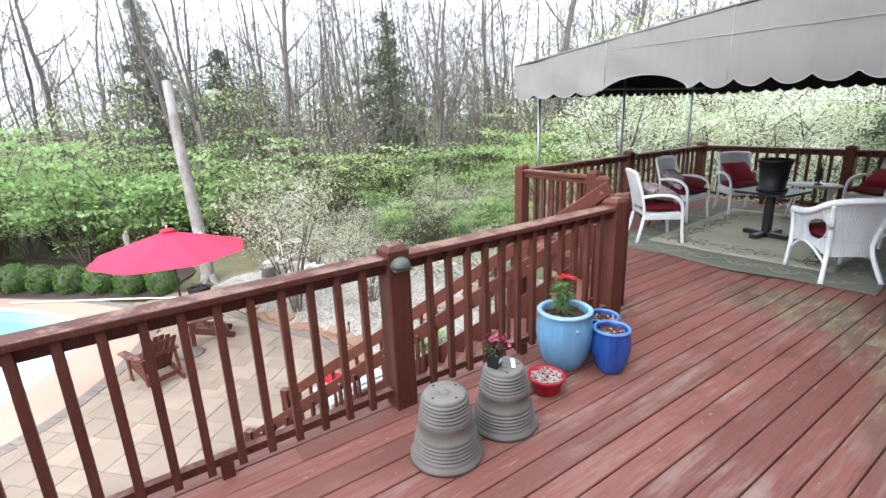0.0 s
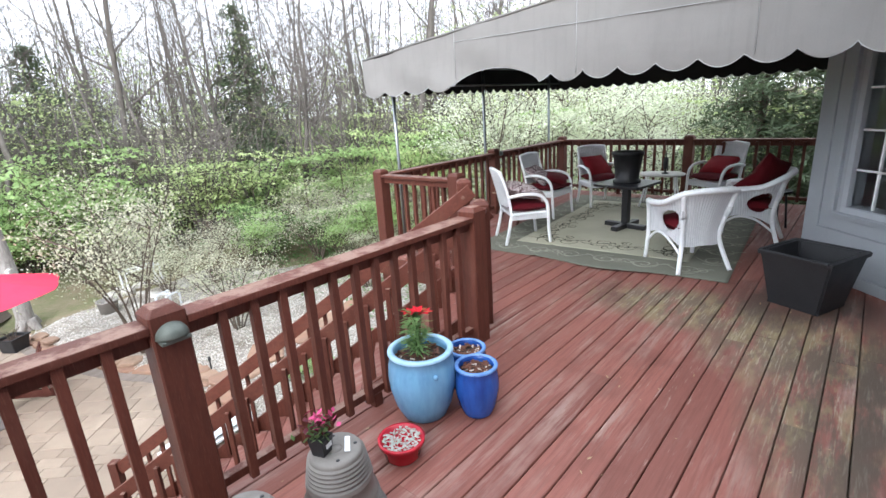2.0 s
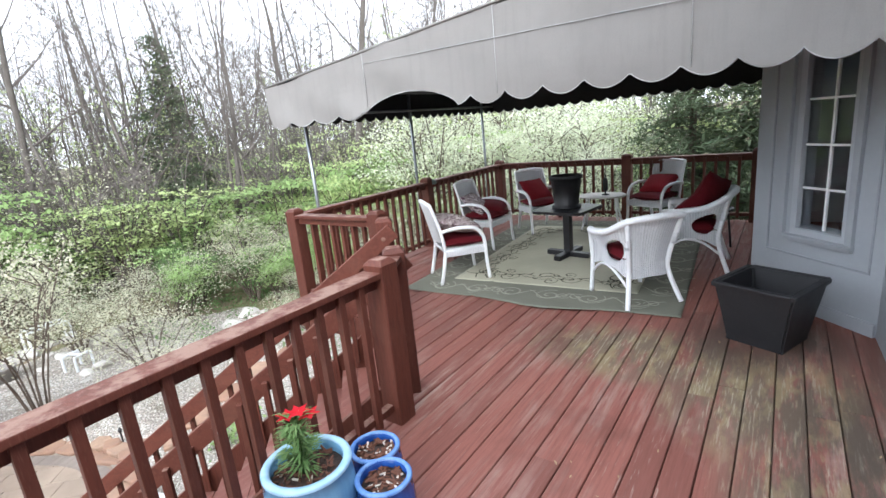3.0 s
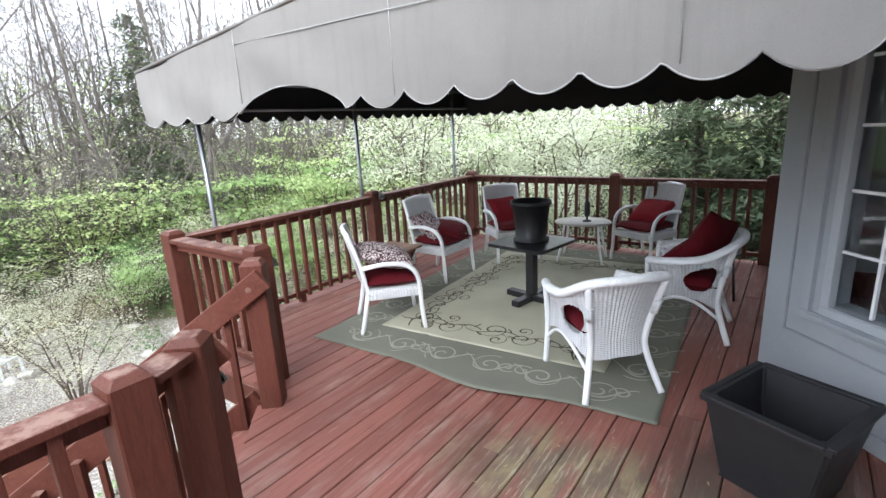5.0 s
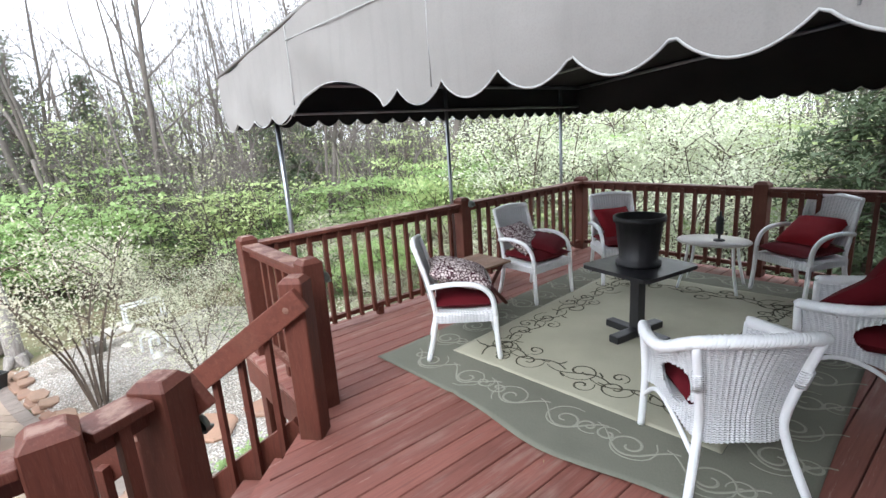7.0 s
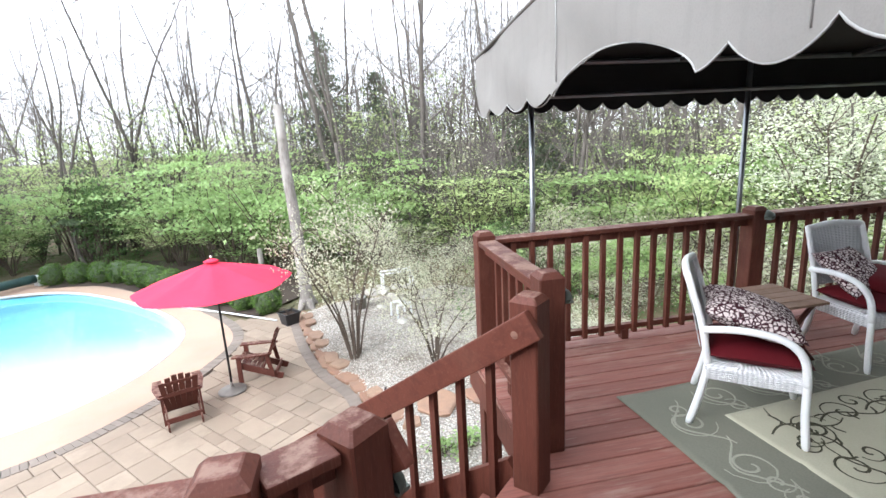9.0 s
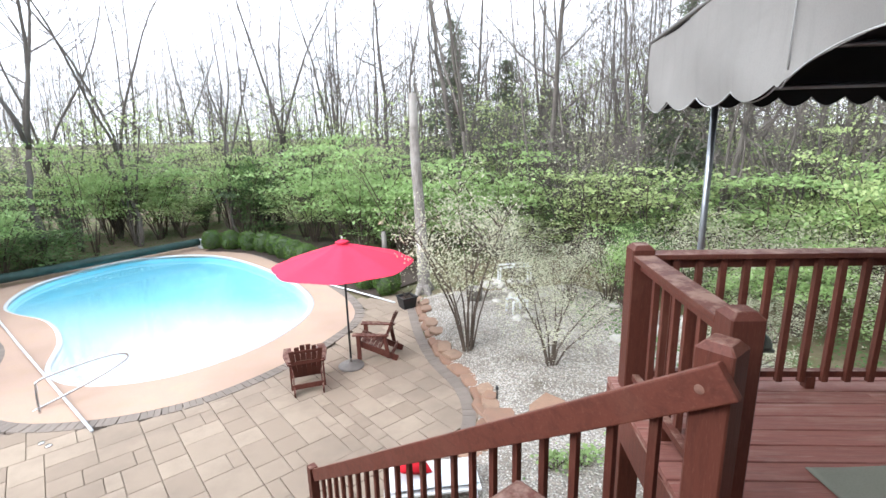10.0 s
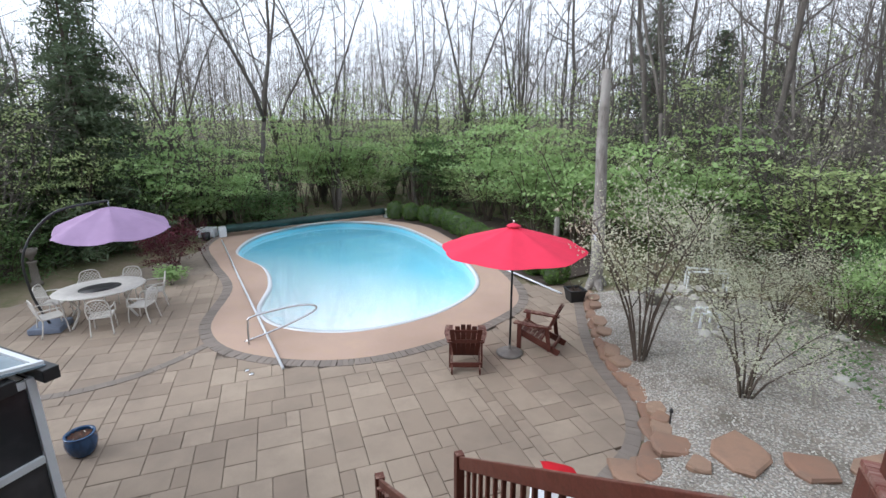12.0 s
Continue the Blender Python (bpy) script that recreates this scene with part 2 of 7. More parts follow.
def wicker():
    m = Mat("white_woven_wicker", (0.84, 0.85, 0.86), 0.5)
    v = m.coord()
    wv = m.t.nodes.new("ShaderNodeTexWave")
    wv.wave_type, wv.bands_direction = "BANDS", "Z"
    wv.inputs["Scale"].default_value = 26
    wv.inputs["Distortion"].default_value = 1.2
    wv.inputs["Detail Scale"].default_value = 3
    m.link(v, wv.inputs["Vector"])
    # upright ribs round the chair
    gr = m.t.nodes.new("ShaderNodeTexGradient")
    gr.gradient_type = "RADIAL"
    m.link(v, gr.inputs["Vector"])
    rib = m.math("SINE", m.math("MULTIPLY", gr.outputs["Fac"], 480.0), 0.0)
    m.blend(m.ramp(rib, 0.1, -0.9), (0.58, 0.59, 0.61), 0.5)
    m.bump(rib, 0.45, 0.005)
    m.blend(m.ramp(wv.outputs["Fac"], 0.35, 0.0), (0.62, 0.63, 0.65), 0.7)
    n = m.noise(60, v, 3)
    m.blend(m.ramp(n, 0.55, 0.8), (0.62, 0.62, 0.64), 0.5)
    m.bump(wv.outputs["Fac"], 0.9, 0.006)
    m.bump(n, 0.4, 0.003)
    return m.m


M_WICKER = wicker()
M_RED = fabric("dark_red_cushion", (0.105, 0.005, 0.01), 240, 0.15)
M_MIDRED = fabric("deep_red_pillow", (0.2, 0.008, 0.014), 240, 0.12)
M_BRIGHT_RED = fabric("bright_red_cushion", (0.5, 0.012, 0.022), 240, 0.1)


def leopard():
    m = Mat("spotted_cushion_cloth", (0.72, 0.64, 0.62), 0.85, 0, 0.2)
    v = m.t.nodes.new("ShaderNodeTexVoronoi")
    v.feature = "DISTANCE_TO_EDGE"
    v.inputs["Scale"].default_value = 44
    m.link(m.coord(), v.inputs["Vector"])
    n = m.noise(30, m.coord(), 3)
    m.blend(m.math("MULTIPLY", m.ramp(v.outputs["Distance"], 0.20, 0.10), m.ramp(n, 0.34, 0.44)), (0.05, 0.012, 0.02))
    m.bump(n, 0.2, 0.004)
    return m.m


M_SPOT = leopard()
M_PINKRED = fabric("red_umbrella_cloth", (0.66, 0.036, 0.08), 200, 0.06)
M_PURPLE = fabric("faded_purple_cloth", (0.33, 0.225, 0.36), 200, 0.08)
M_BLACKPLASTIC = plain("black_plastic", (0.014, 0.014, 0.016), 0.52, 0, 0.1, 5.0, 0.15)
M_BLACKTABLE = plain("black_table_paint", (0.022, 0.022, 0.025), 0.35, 0, 0.15, 5.0, 0.1)
M_SOIL = plain("potting_soil", (0.055, 0.03, 0.02), 0.95, 0, 0.3, 40.0, 0.8)
M_GREYPOT = plain("grey_plastic", (0.205, 0.187, 0.168), 0.55, 0, 0.12, 7.0, 0.15)
M_ADIR = deck_wood("dark_brown_stained_wood", (0.11, 0.032, 0.022))
M_BROWNWOOD = deck_wood("brown_table_wood", (0.3, 0.19, 0.13))


def glaze(name, base, dark):
    m = Mat(name, base, 0.18, 0, 0.5)
    v = m.coord((1, 1, 0.25))
    n = m.noise(16, v, 5)
    m.blend(m.ramp(n, 0.4, 0.7), dark, 0.8)
    d = m.noise(5, m.coord(), 4)
    m.blend(m.ramp(d, 0.5, 0.8), tuple(min(1, c * 1.25 + 0.02) for c in base), 0.6)
    m.bump(n, 0.2, 0.004)
    return m.m


M_PALEBLUE = glaze("pale_blue_glaze", (0.17, 0.37, 0.56), (0.10, 0.24, 0.42))
M_COBALT = glaze("cobalt_glaze", (0.025, 0.10, 0.40), (0.012, 0.04, 0.2))
M_NAVY = glaze("navy_glaze", (0.02, 0.06, 0.14), (0.01, 0.03, 0.07))
M_REDGLAZE = glaze("red_glaze", (0.5, 0.01, 0.025), (0.34, 0.008, 0.02))
M_IRON = plain("white_cast_metal", (0.6, 0.57, 0.53), 0.45, 0.1, 0.08, 9.0, 0.1)
M_CHROME = plain("stainless_steel", (0.6, 0.6, 0.62), 0.2, 1.0, 0.05)


def liner():
    m = Mat("pale_blue_pool_liner", (0.3, 0.74, 0.88), 0.6)
    n = m.noise(0.35, m.coord((1, 1, 1), "World"), 3)
    m.blend(m.ramp(n, 0.3, 0.7), (0.36, 0.78, 0.9), 0.7)
    # overexposed white of the water, painted into the liner towards the shallow end
    sep = m.t.nodes.new("ShaderNodeSeparateXYZ")
    m.link(m.coord((1, 1, 1), "World"), sep.inputs["Vector"])
    m.blend(m.ramp(sep.outputs["Y"], 18.0, 12.6), (0.95, 0.97, 0.97), 0.97)
    c = m.noise(2.2, m.coord((1, 1, 1), "World"), 4, 0.6, 1.0)
    m.blend(m.ramp(c, 0.5, 0.75), (0.5, 0.82, 0.9), 0.5)
    return m.m


M_LINER = liner()
M_MULCH = stone_like("dark_bark_mulch", (0.06, 0.045, 0.036), ((0.06, 0.045, 0.036), (0.1, 0.075, 0.06), (0.035, 0.027, 0.022)), 14, 0.9, rand=False)
m_ = Mat("pool_water", (0.96, 0.995, 1.0), 0.02)
m_.b.inputs["Transmission Weight"].default_value = 1.0
m_.b.inputs["IOR"].default_value = 1.33
m_.bump(m_.noise(3.0, m_.coord((1, 1, 1), "World"), 3, 0.5, 0.5), 0.12, 0.02)
M_WATER = m_.m
m_ = Mat("window_glass", (0.9, 0.93, 0.95), 0.0)
m_.b.inputs["Transmission Weight"].default_value = 1.0
m_.bump(m_.noise(0.8, m_.coord((1, 1, 1), "World"), 2), 0.02, 0.02)
M_GLASS = m_.m
M_ROOM = plain("dark_room_paint", (0.05, 0.05, 0.05), 0.9)


def bark(name, base, lo, hi):
    m = Mat(name, base, 0.9, 0, 0.2)
    v = m.coord((4, 4, 0.8), "World")
    n = m.noise(5, v, 7, 0.65)
    m.blend(m.ramp(n, 0.4, 0.65), lo, 0.9)
    q = m.noise(1.2, m.coord((1, 1, 1), "World"), 5)
    m.blend(m.ramp(q, 0.5, 0.72), hi, 0.7)
    m.blend(m.rand(), lo, 0.5)
    m.bump(n, 0.8, 0.03)
    return m.m


M_BARK = bark("grey_brown_bark", (0.15, 0.133, 0.118), (0.085, 0.075, 0.067), (0.21, 0.19, 0.17))
# the same bark paled for distance: haze put into the far trees' colour
M_HAZEBARK = bark("haze_paled_bark", (0.30, 0.275, 0.25), (0.23, 0.21, 0.19), (0.36, 0.335, 0.31))
M_DEADBARK = bark("pale_weathered_trunk", (0.27, 0.25, 0.23), (0.15, 0.135, 0.12), (0.43, 0.41, 0.385))
M_STEM = bark("dark_shrub_stem", (0.12, 0.095, 0.075), (0.07, 0.055, 0.045), (0.17, 0.14, 0.115))


def leaf(name, base, second, trans=0.45, vary=0.25):
    m = Mat(name, base, 0.55, 0, 0.25)
    m.blend(m.island(), second, 0.9)
    m.blend(m.rand(), (base[0] * 0.66, base[1] * 0.66, base[2] * 0.62), vary)
    q = m.noise(0.8, m.coord((1, 1, 1), "World"), 3)
    m.blend(m.ramp(q, 0.4, 0.7), second, 0.5)
    tr = m.t.nodes.new("ShaderNodeBsdfTranslucent")
    m.link(m.col, tr.inputs["Color"])
    mx = m.t.nodes.new("ShaderNodeMixShader")
    mx.inputs["Fac"].default_value = trans
    m.link(m.b.outputs["BSDF"], mx.inputs[1])
    m.link(tr.outputs["BSDF"], mx.inputs[2])
    m.link(mx.outputs["Shader"], m.t.nodes["Material Output"].inputs["Surface"])
    return m.m


M_LEAF_A = leaf("spring_green_leaves", (0.41, 0.56, 0.245), (0.30, 0.43, 0.17), 0.5, 0.7)
M_LEAF_Y = leaf("yellow_green_new_leaves", (0.49, 0.585, 0.28), (0.40, 0.49, 0.215), 0.5, 0.5)
M_LEAF_B = leaf("deep_green_leaves", (0.165, 0.26, 0.105), (0.115, 0.19, 0.072), 0.45, 0.5)
M_LEAF_W = leaf("pale_blossom_leaves", (0.72, 0.75, 0.6), (0.63, 0.67, 0.5))
M_LEAF_S = leaf("silvery_new_leaves", (0.57, 0.56, 0.43), (0.43, 0.44, 0.31), 0.45, 0.1)
M_LEAF_R = leaf("dark_red_leaves", (0.10, 0.014, 0.022), (0.06, 0.01, 0.018), 0.2)
M_LEAF_BOX = leaf("boxwood_leaves", (0.07, 0.135, 0.026), (0.12, 0.2, 0.045), 0.15)
M_NEEDLE = leaf("dark_conifer_needles", (0.085, 0.12, 0.065), (0.13, 0.165, 0.095), 0.35)

# ---- mesh helpers ----
def mesh_of(name, bm, mat=None, smooth=False):
    me = bpy.data.meshes.new(name)
    bm.to_mesh(me)
    bm.free()
    if mat:
        me.materials.append(mat)
    if smooth:
        for p in me.polygons:
            p.use_smooth = True
    return me


def raw_mesh(name, verts, faces, mat=None, smooth=False):
    me = bpy.data.meshes.new(name)
    me.from_pydata(verts, [], faces)
    if mat:
        me.materials.append(mat)
    if smooth:
        for p in me.polygons:
            p.use_smooth = True
    return me


def part(name, bm, mat, parent=None, label="", smooth=False, m=None):
    me = bm if isinstance(bm, bpy.types.Mesh) else mesh_of(name, bm, mat, smooth)
    ob = new(name, me)
    if parent is not None:
        ob.parent = parent
    if m is not None:
        ob.matrix_basis = m
    if label:
        tagged(ob, label)
    return ob


def thing(name, label, category, m=None, group="", kind=""):
    e = new(name)
    e.empty_display_size = 0.1
    if m is not None:
        e.matrix_basis = m
    return tagged(e, label, category, group, kind)


def add_box(bm, c, s, rot=None, bevel=0.0):
    """A box of size s about c."""
    mt = Matrix.Translation(c) @ (rot.to_4x4() if rot is not None else Matrix()) @ Matrix.Diagonal((*s, 1))
    r = bmesh.ops.create_cube(bm, size=1, matrix=mt)
    if bevel:
        es = list({e for v in r["verts"] for e in v.link_edges})
        bmesh.ops.bevel(bm, geom=es, offset=bevel, segments=2, affect="EDGES", profile=0.6)
    return r


def box(c, s, rz=0.0, bevel=0.0, rot=None):
    bm = bmesh.new()
    add_box(bm, c, s, rot if rot is not None else Matrix.Rotation(radians(rz), 3, "Z"), bevel)
    return bm


def beam(a, b, w, h, bevel=0.004, up=(0, 0, 1)):
    """A timber from a to b, w wide and h high."""
    a, b = Vector(a), Vector(b)
    d = (b - a).normalized()
    side = d.cross(Vector(up)).normalized()
    top = side.cross(d)
    rot = Matrix((d, side, top)).transposed()
    bm = bmesh.new()
    add_box(bm, (a + b) / 2, ((b - a).length, w, h), rot, bevel)
    return bm


def lathe(profile, seg=32, flute=0, depth=0.0):
    """A turned body from (radius, height) pairs; flute: ribs round it."""
    vs, fs = [], []
    for r, z in profile:
        for k in range(seg):
            a = 2 * math.pi * k / seg
            q = r * (1 + depth * math.cos(flute * a)) if flute else r
            vs.append((q * math.cos(a), q * math.sin(a), z))
    for i in range(len(profile) - 1):
        for k in range(seg):
            j = (k + 1) % seg
            fs.append((i * seg + k, i * seg + j, (i + 1) * seg + j, (i + 1) * seg + k))
    return vs, fs


def turned(name, profile, mat, seg=32, flute=0, depth=0.0, smooth=True):
    vs, fs = lathe(profile, seg, flute, depth)
    return raw_mesh(name, vs, fs, mat, smooth)


def tube_into(vs, fs, pts, radii, seg=6, closed=False):
    """A bent tube through pts, added to the lists."""
    base = len(vs)
    n = len(pts)
    prev = None
    for i, p in enumerate(pts):
        p = Vector(p)
        d = (Vector(pts[min(i + 1, n - 1)]) - Vector(pts[max(i - 1, 0)])).normalized()
        if prev is None:
            ref = Vector((0, 0, 1)) if abs(d.z) < 0.9 else Vector((1, 0, 0))
            s = d.cross(ref).normalized()
        else:
            s = (prev - d * prev.dot(d)).normalized()
        prev = s
        u = d.cross(s)
        r = radii[i] if isinstance(radii, (list, tuple)) else radii
        for k in range(seg):
            a = 2 * math.pi * k / seg
            q = p + s * (r * math.cos(a)) + u * (r * math.sin(a))
            vs.append((q.x, q.y, q.z))
    for i in range(n - 1):
        for k in range(seg):
            j = (k + 1) % seg
            fs.append((base + i * seg + k, base + i * seg + j, base + (i + 1) * seg + j, base + (i + 1) * seg + k))
    if not closed:
        fs.append(tuple(base + k for k in reversed(range(seg))))
        fs.append(tuple(base + (n - 1) * seg + k for k in range(seg)))


def tube(name, pts, radii, mat, seg=8):
    vs, fs = [], []
    tube_into(vs, fs, pts, radii, seg)
    return raw_mesh(name, vs, fs, mat, True)


def curve_pts(ctrl, n=8, closed=False):
    """A smooth line through a few control points."""
    c = [Vector(p) for p in ctrl]
    m = len(c)
    out = []
    for i in range(m if closed else m - 1):
        p0 = c[(i - 1) % m] if closed or i > 0 else c[0]
        p1, p2 = c[i], c[(i + 1) % m]
        p3 = c[(i + 2) % m] if closed or i + 2 < m else c[-1]
        for k in range(n):
            t = k / n
            out.append(0.5 * ((2 * p1) + (p2 - p0) * t + (2 * p0 - 5 * p1 + 4 * p2 - p3) * t * t + (3 * p1 - p0 - 3 * p2 + p3) * t * t * t))
    if not closed:
        out.append(c[-1])
    return out


def inside(p, poly):
    x, y, r = p[0], p[1], False
    j = len(poly) - 1
    for i in range(len(poly)):
        a, b = poly[i], poly[j]
        if (a[1] > y) != (b[1] > y) and x < (b[0] - a[0]) * (y - a[1]) / (b[1] - a[1]) + a[0]:
            r = not r
        j = i
    return r


def slab(poly, z0, z1):
    """A flat slab with the outline poly."""
    bm = bmesh.new()
    lo = [bm.verts.new((p[0], p[1], z0)) for p in poly]
    hi = [bm.verts.new((p[0], p[1], z1)) for p in poly]
    bm.faces.new(hi)
    bm.faces.new(list(reversed(lo)))
    n = len(poly)
    for i in range(n):
        bm.faces.new((lo[i], lo[(i + 1) % n], hi[(i + 1) % n], hi[i]))
    bmesh.ops.recalc_face_normals(bm, faces=bm.faces)
    return bm


# ---- plan ----
PATIO = -3.2
POOL = [p.to_2d() for p in curve_pts([(-9.2, 15.61, 0), (-10.39, 18.41, 0), (-9.08, 21.49, 0), (-5.88, 21.94, 0), (-2.23, 19.32, 0), (0.28, 16.12, 0), (0.34, 13.5, 0), (-0.98, 11.55, 0), (-2.69, 10.96, 0), (-4.11, 11.5, 0), (-5.26, 13.15, 0), (-6.8, 14.47, 0)], 8, True)]
COPING = [p.to_2d() for p in curve_pts([(-11.14, 16.12, 0), (-12.05, 19.32, 0), (-10.11, 23.2, 0), (-6.0, 23.2, 0), (-1.43, 19.55, 0), (1.71, 15.66, 0), (1.65, 13.15, 0), (-0.06, 10.47, 0), (-2.46, 9.56, 0), (-4.4, 10.18, 0), (-6.23, 12.58, 0), (-8.62, 14.18, 0)], 8, True)]
BED_EDGE = [p.to_2d() for p in curve_pts([(3.53, 16.01, 0), (4.05, 13.61, 0), (4.53, 12.13, 0), (5.19, 10.81, 0), (5.33, 9.61, 0), (4.96, 8.47, 0), (4.62, 7.22, 0)], 6)]


def bed_side(x, y):
    """How far a place lies on the planted side of the patio's curved edge."""
    best, side = 1e9, 0.0
    for a, b in zip(BED_EDGE[:-1], BED_EDGE[1:]):
        d = b - a
        t = max(0, min(1, ((x - a.x) * d.x + (y - a.y) * d.y) / d.length_squared))
        q = a + d * t
        r = math.hypot(x - q.x, y - q.y)
        if r < best:
            best, side = r, d.x * (y - a.y) - d.y * (x - a.x)
    return best if side > 0 else -best


def ground_z(x, y):
    z = PATIO - 0.05
    if -16 < x < 40 and -10 < y < 40:
        s = bed_side(x, y)
        if y > 17.0 and x < 3.9:
            s = -1
        if s > 0:
            z += min(1, s / 0.9) * 0.26 + max(0, min(0.8, (s - 3) * 0.06)) + 0.03 * noise.noise((x * 1.7, y * 1.7, 0))
    far = max(0, math.hypot(x + 2, y - 10) - 16)
    return z + min(1.2, far * 0.03) + (0.12 * noise.noise((x * 0.3, y * 0.3, 5)) if far > 0 else 0)


# ---- ground ----
def build_ground():
    def axis(lo, hi, step):
        mid = list(np.arange(lo, hi + 0.01, step))
        a, s = [], step
        x = lo
        while x > -700:
            s *= 1.5
            x -= s
            a.append(x)
        b, s, x = [], step, hi
        while x < 700:
            s *= 1.5
            x += s
            b.append(x)
        return list(reversed(a)) + mid + b
    xs, ys = axis(-14, 20, 0.4), axis(-2, 28, 0.4)
    ring = [POOL[i].lerp(COPING[i], 0.4) for i in range(len(POOL))]
    vs = [(x, y, ground_z(x, y)) for y in ys for x in xs]
    fs = []
    nx = len(xs)
    for j in range(len(ys) - 1):
        for i in range(nx - 1):
            c = ((xs[i] + xs[i + 1]) / 2, (ys[j] + ys[j + 1]) / 2)
            if -11 < c[0] < 3 and 8 < c[1] < 22 and inside(c, ring):
                continue
            fs.append((j * nx + i, j * nx + i + 1, (j + 1) * nx + i + 1, (j + 1) * nx + i))
    me = raw_mesh("ground", vs, fs, M_GROUND, True)
    me.materials.append(M_GROUT)
    for p in me.polygons:
        c = p.center
        s = bed_side(c.x, c.y)
        if -11 < c.x < 5.6 and 2 < c.y < 15.6 and s <= 0 and c.z < PATIO + 0.02:
            p.material_index = 1
    tagged(new("ground", me), "woodland ground with leaf litter and sparse grass", "ground", kind="structure")


build_ground()


def build_gravel():
    vs, fs = [], []
    m = 34
    pts = [p.to_2d() for p in curve_pts([(p.x, p.y, 0) for p in BED_EDGE[::3]], 12)]
    for i, p in enumerate(pts):
        reach = 6.4 + 0.9 * noise.noise((i * 0.09, 3, 1)) - 1.2 * max(0, (p.y - 13.4) / 2.6)
        for k in range(m):
            f = k / (m - 1)
            x, y = p.x + reach * f + 0.02, p.y + 0.5 * f
            drop = -0.12 * max(0, (f - 0.9) / 0.1)
            vs.append((x, y, ground_z(x, y) + 0.05 + 0.02 * noise.noise((x * 5, y * 5, 1)) + drop))
    n = len(pts)
    for i in range(n - 1):
        for k in range(m - 1):
            fs.append((i * m + k, (i + 1) * m + k, (i + 1) * m + k + 1, i * m + k + 1))
    tagged(new("gravel_bed", raw_mesh("gravel_bed", vs, fs, M_GRAVEL, True)), "planting bed of white marble gravel", "gravel", kind="structure")
    rnd = random.Random(9)
    vs, fs = [], []
    for _ in range(9000):
        p = rnd.choice(pts)
        f = rnd.random() ** 1.5
        x, y = p.x + 0.1 + 5.8 * f, p.y + 0.5 * f + rnd.uniform(-0.15, 0.15)
        r = rnd.uniform(0.01, 0.026)
        z = ground_z(x, y) + 0.055
        b = len(vs)
        a = rnd.uniform(0, 6.28)
        for dx, dy, dz in ((1, 0, 0), (0, 0.8, 0.1), (-1.1, 0, 0), (0, -0.7, 0.1), (0.1, 0.1, 0.75), (0, 0, -0.5)):
            vs.append((x + r * (dx * math.cos(a) - dy * math.sin(a)), y + r * (dx * math.sin(a) + dy * math.cos(a)), z + r * dz))
        for q in ((0, 1, 4), (1, 2, 4), (2, 3, 4), (3, 0, 4), (1, 0, 5), (2, 1, 5), (3, 2, 5), (0, 3, 5)):
            fs.append(tuple(b + k for k in q))
    tagged(new("pebbles", raw_mesh("pebbles", vs, fs, M_PEBBLE)), "loose white and grey pebbles on the gravel bed", "pebbles", kind="stuff")


build_gravel()

# ---- pool ----
def build_pool():
    n = len(POOL)
    e = thing("pool", "kidney-shaped swimming pool with bright blue water", "pool", kind="structure")
    vs, fs = [], []
    mid = Vector((-3.3, 14.8))
    def deep(q):
        return PATIO - 1.0 - 0.7 * max(0, min(1, (q.y - 12.2) / 8))
    for p in POOL:
        vs.append((p.x, p.y, PATIO - 0.03))
    for k, f in ((1.0, 1), (0.86, 2), (0.5, 3)):
        for p in POOL:
            q = mid + (p - mid) * k
            vs.append((q.x, q.y, deep(q)))
    vs.append((mid.x, mid.y, deep(mid)))
    for r in range(3):
        for i in range(n):
            j = (i + 1) % n
            fs.append((r * n + i, r * n + j, (r + 1) * n + j, (r + 1) * n + i))
    for i in range(n):
        fs.append((3 * n + i, 3 * n + (i + 1) % n, 4 * n))
    part("liner", raw_mesh("liner", vs, fs, M_LINER, True), None, e)
    bm = bmesh.new()
    f = bm.faces.new([bm.verts.new((p.x, p.y, PATIO - 0.17)) for p in POOL])
    f.normal_update()
    if f.normal.z < 0:
        f.normal_flip()
    w = part("water", bm, M_WATER, e, "clear pale blue water")
    w.visible_shadow = False
    # white rim under the coping
    vs, fs = [], []
    for p in POOL:
        d = (p - mid).normalized()
        for o, z in ((-0.03, -0.075), (-0.03, -0.001), (0.1, 0.004), (0.1, -0.075)):
            vs.append((p.x + d.x * o, p.y + d.y * o, PATIO + 0.02 + z))
    for i in range(n):
        j = (i + 1) % n
        for k in range(4):
            l = (k + 1) % 4
            fs.append((i * 4 + k, j * 4 + k, j * 4 + l, i * 4 + l))
    part("rim", raw_mesh("rim", vs, fs, M_TRIM, True), None, e, "white rim")
    # pool deck
    vs, fs = [], []
    for a, b in zip(POOL, COPING):
        for q, z in ((a, 0.0), (b, 0.0), (b, -0.12), (a, -0.12)):
            vs.append((q.x, q.y, PATIO + 0.013 + z))
    for i in range(n):
        j = (i + 1) % n
        for k in range(4):
            l = (k + 1) % 4
            fs.append((i * 4 + k, i * 4 + l, j * 4 + l, j * 4 + k))
    tagged(new("pool_deck", raw_mesh("pool_deck", vs, fs, M_COPING)), "pinkish tan concrete deck round the pool", "pavement", kind="structure")


build_pool()

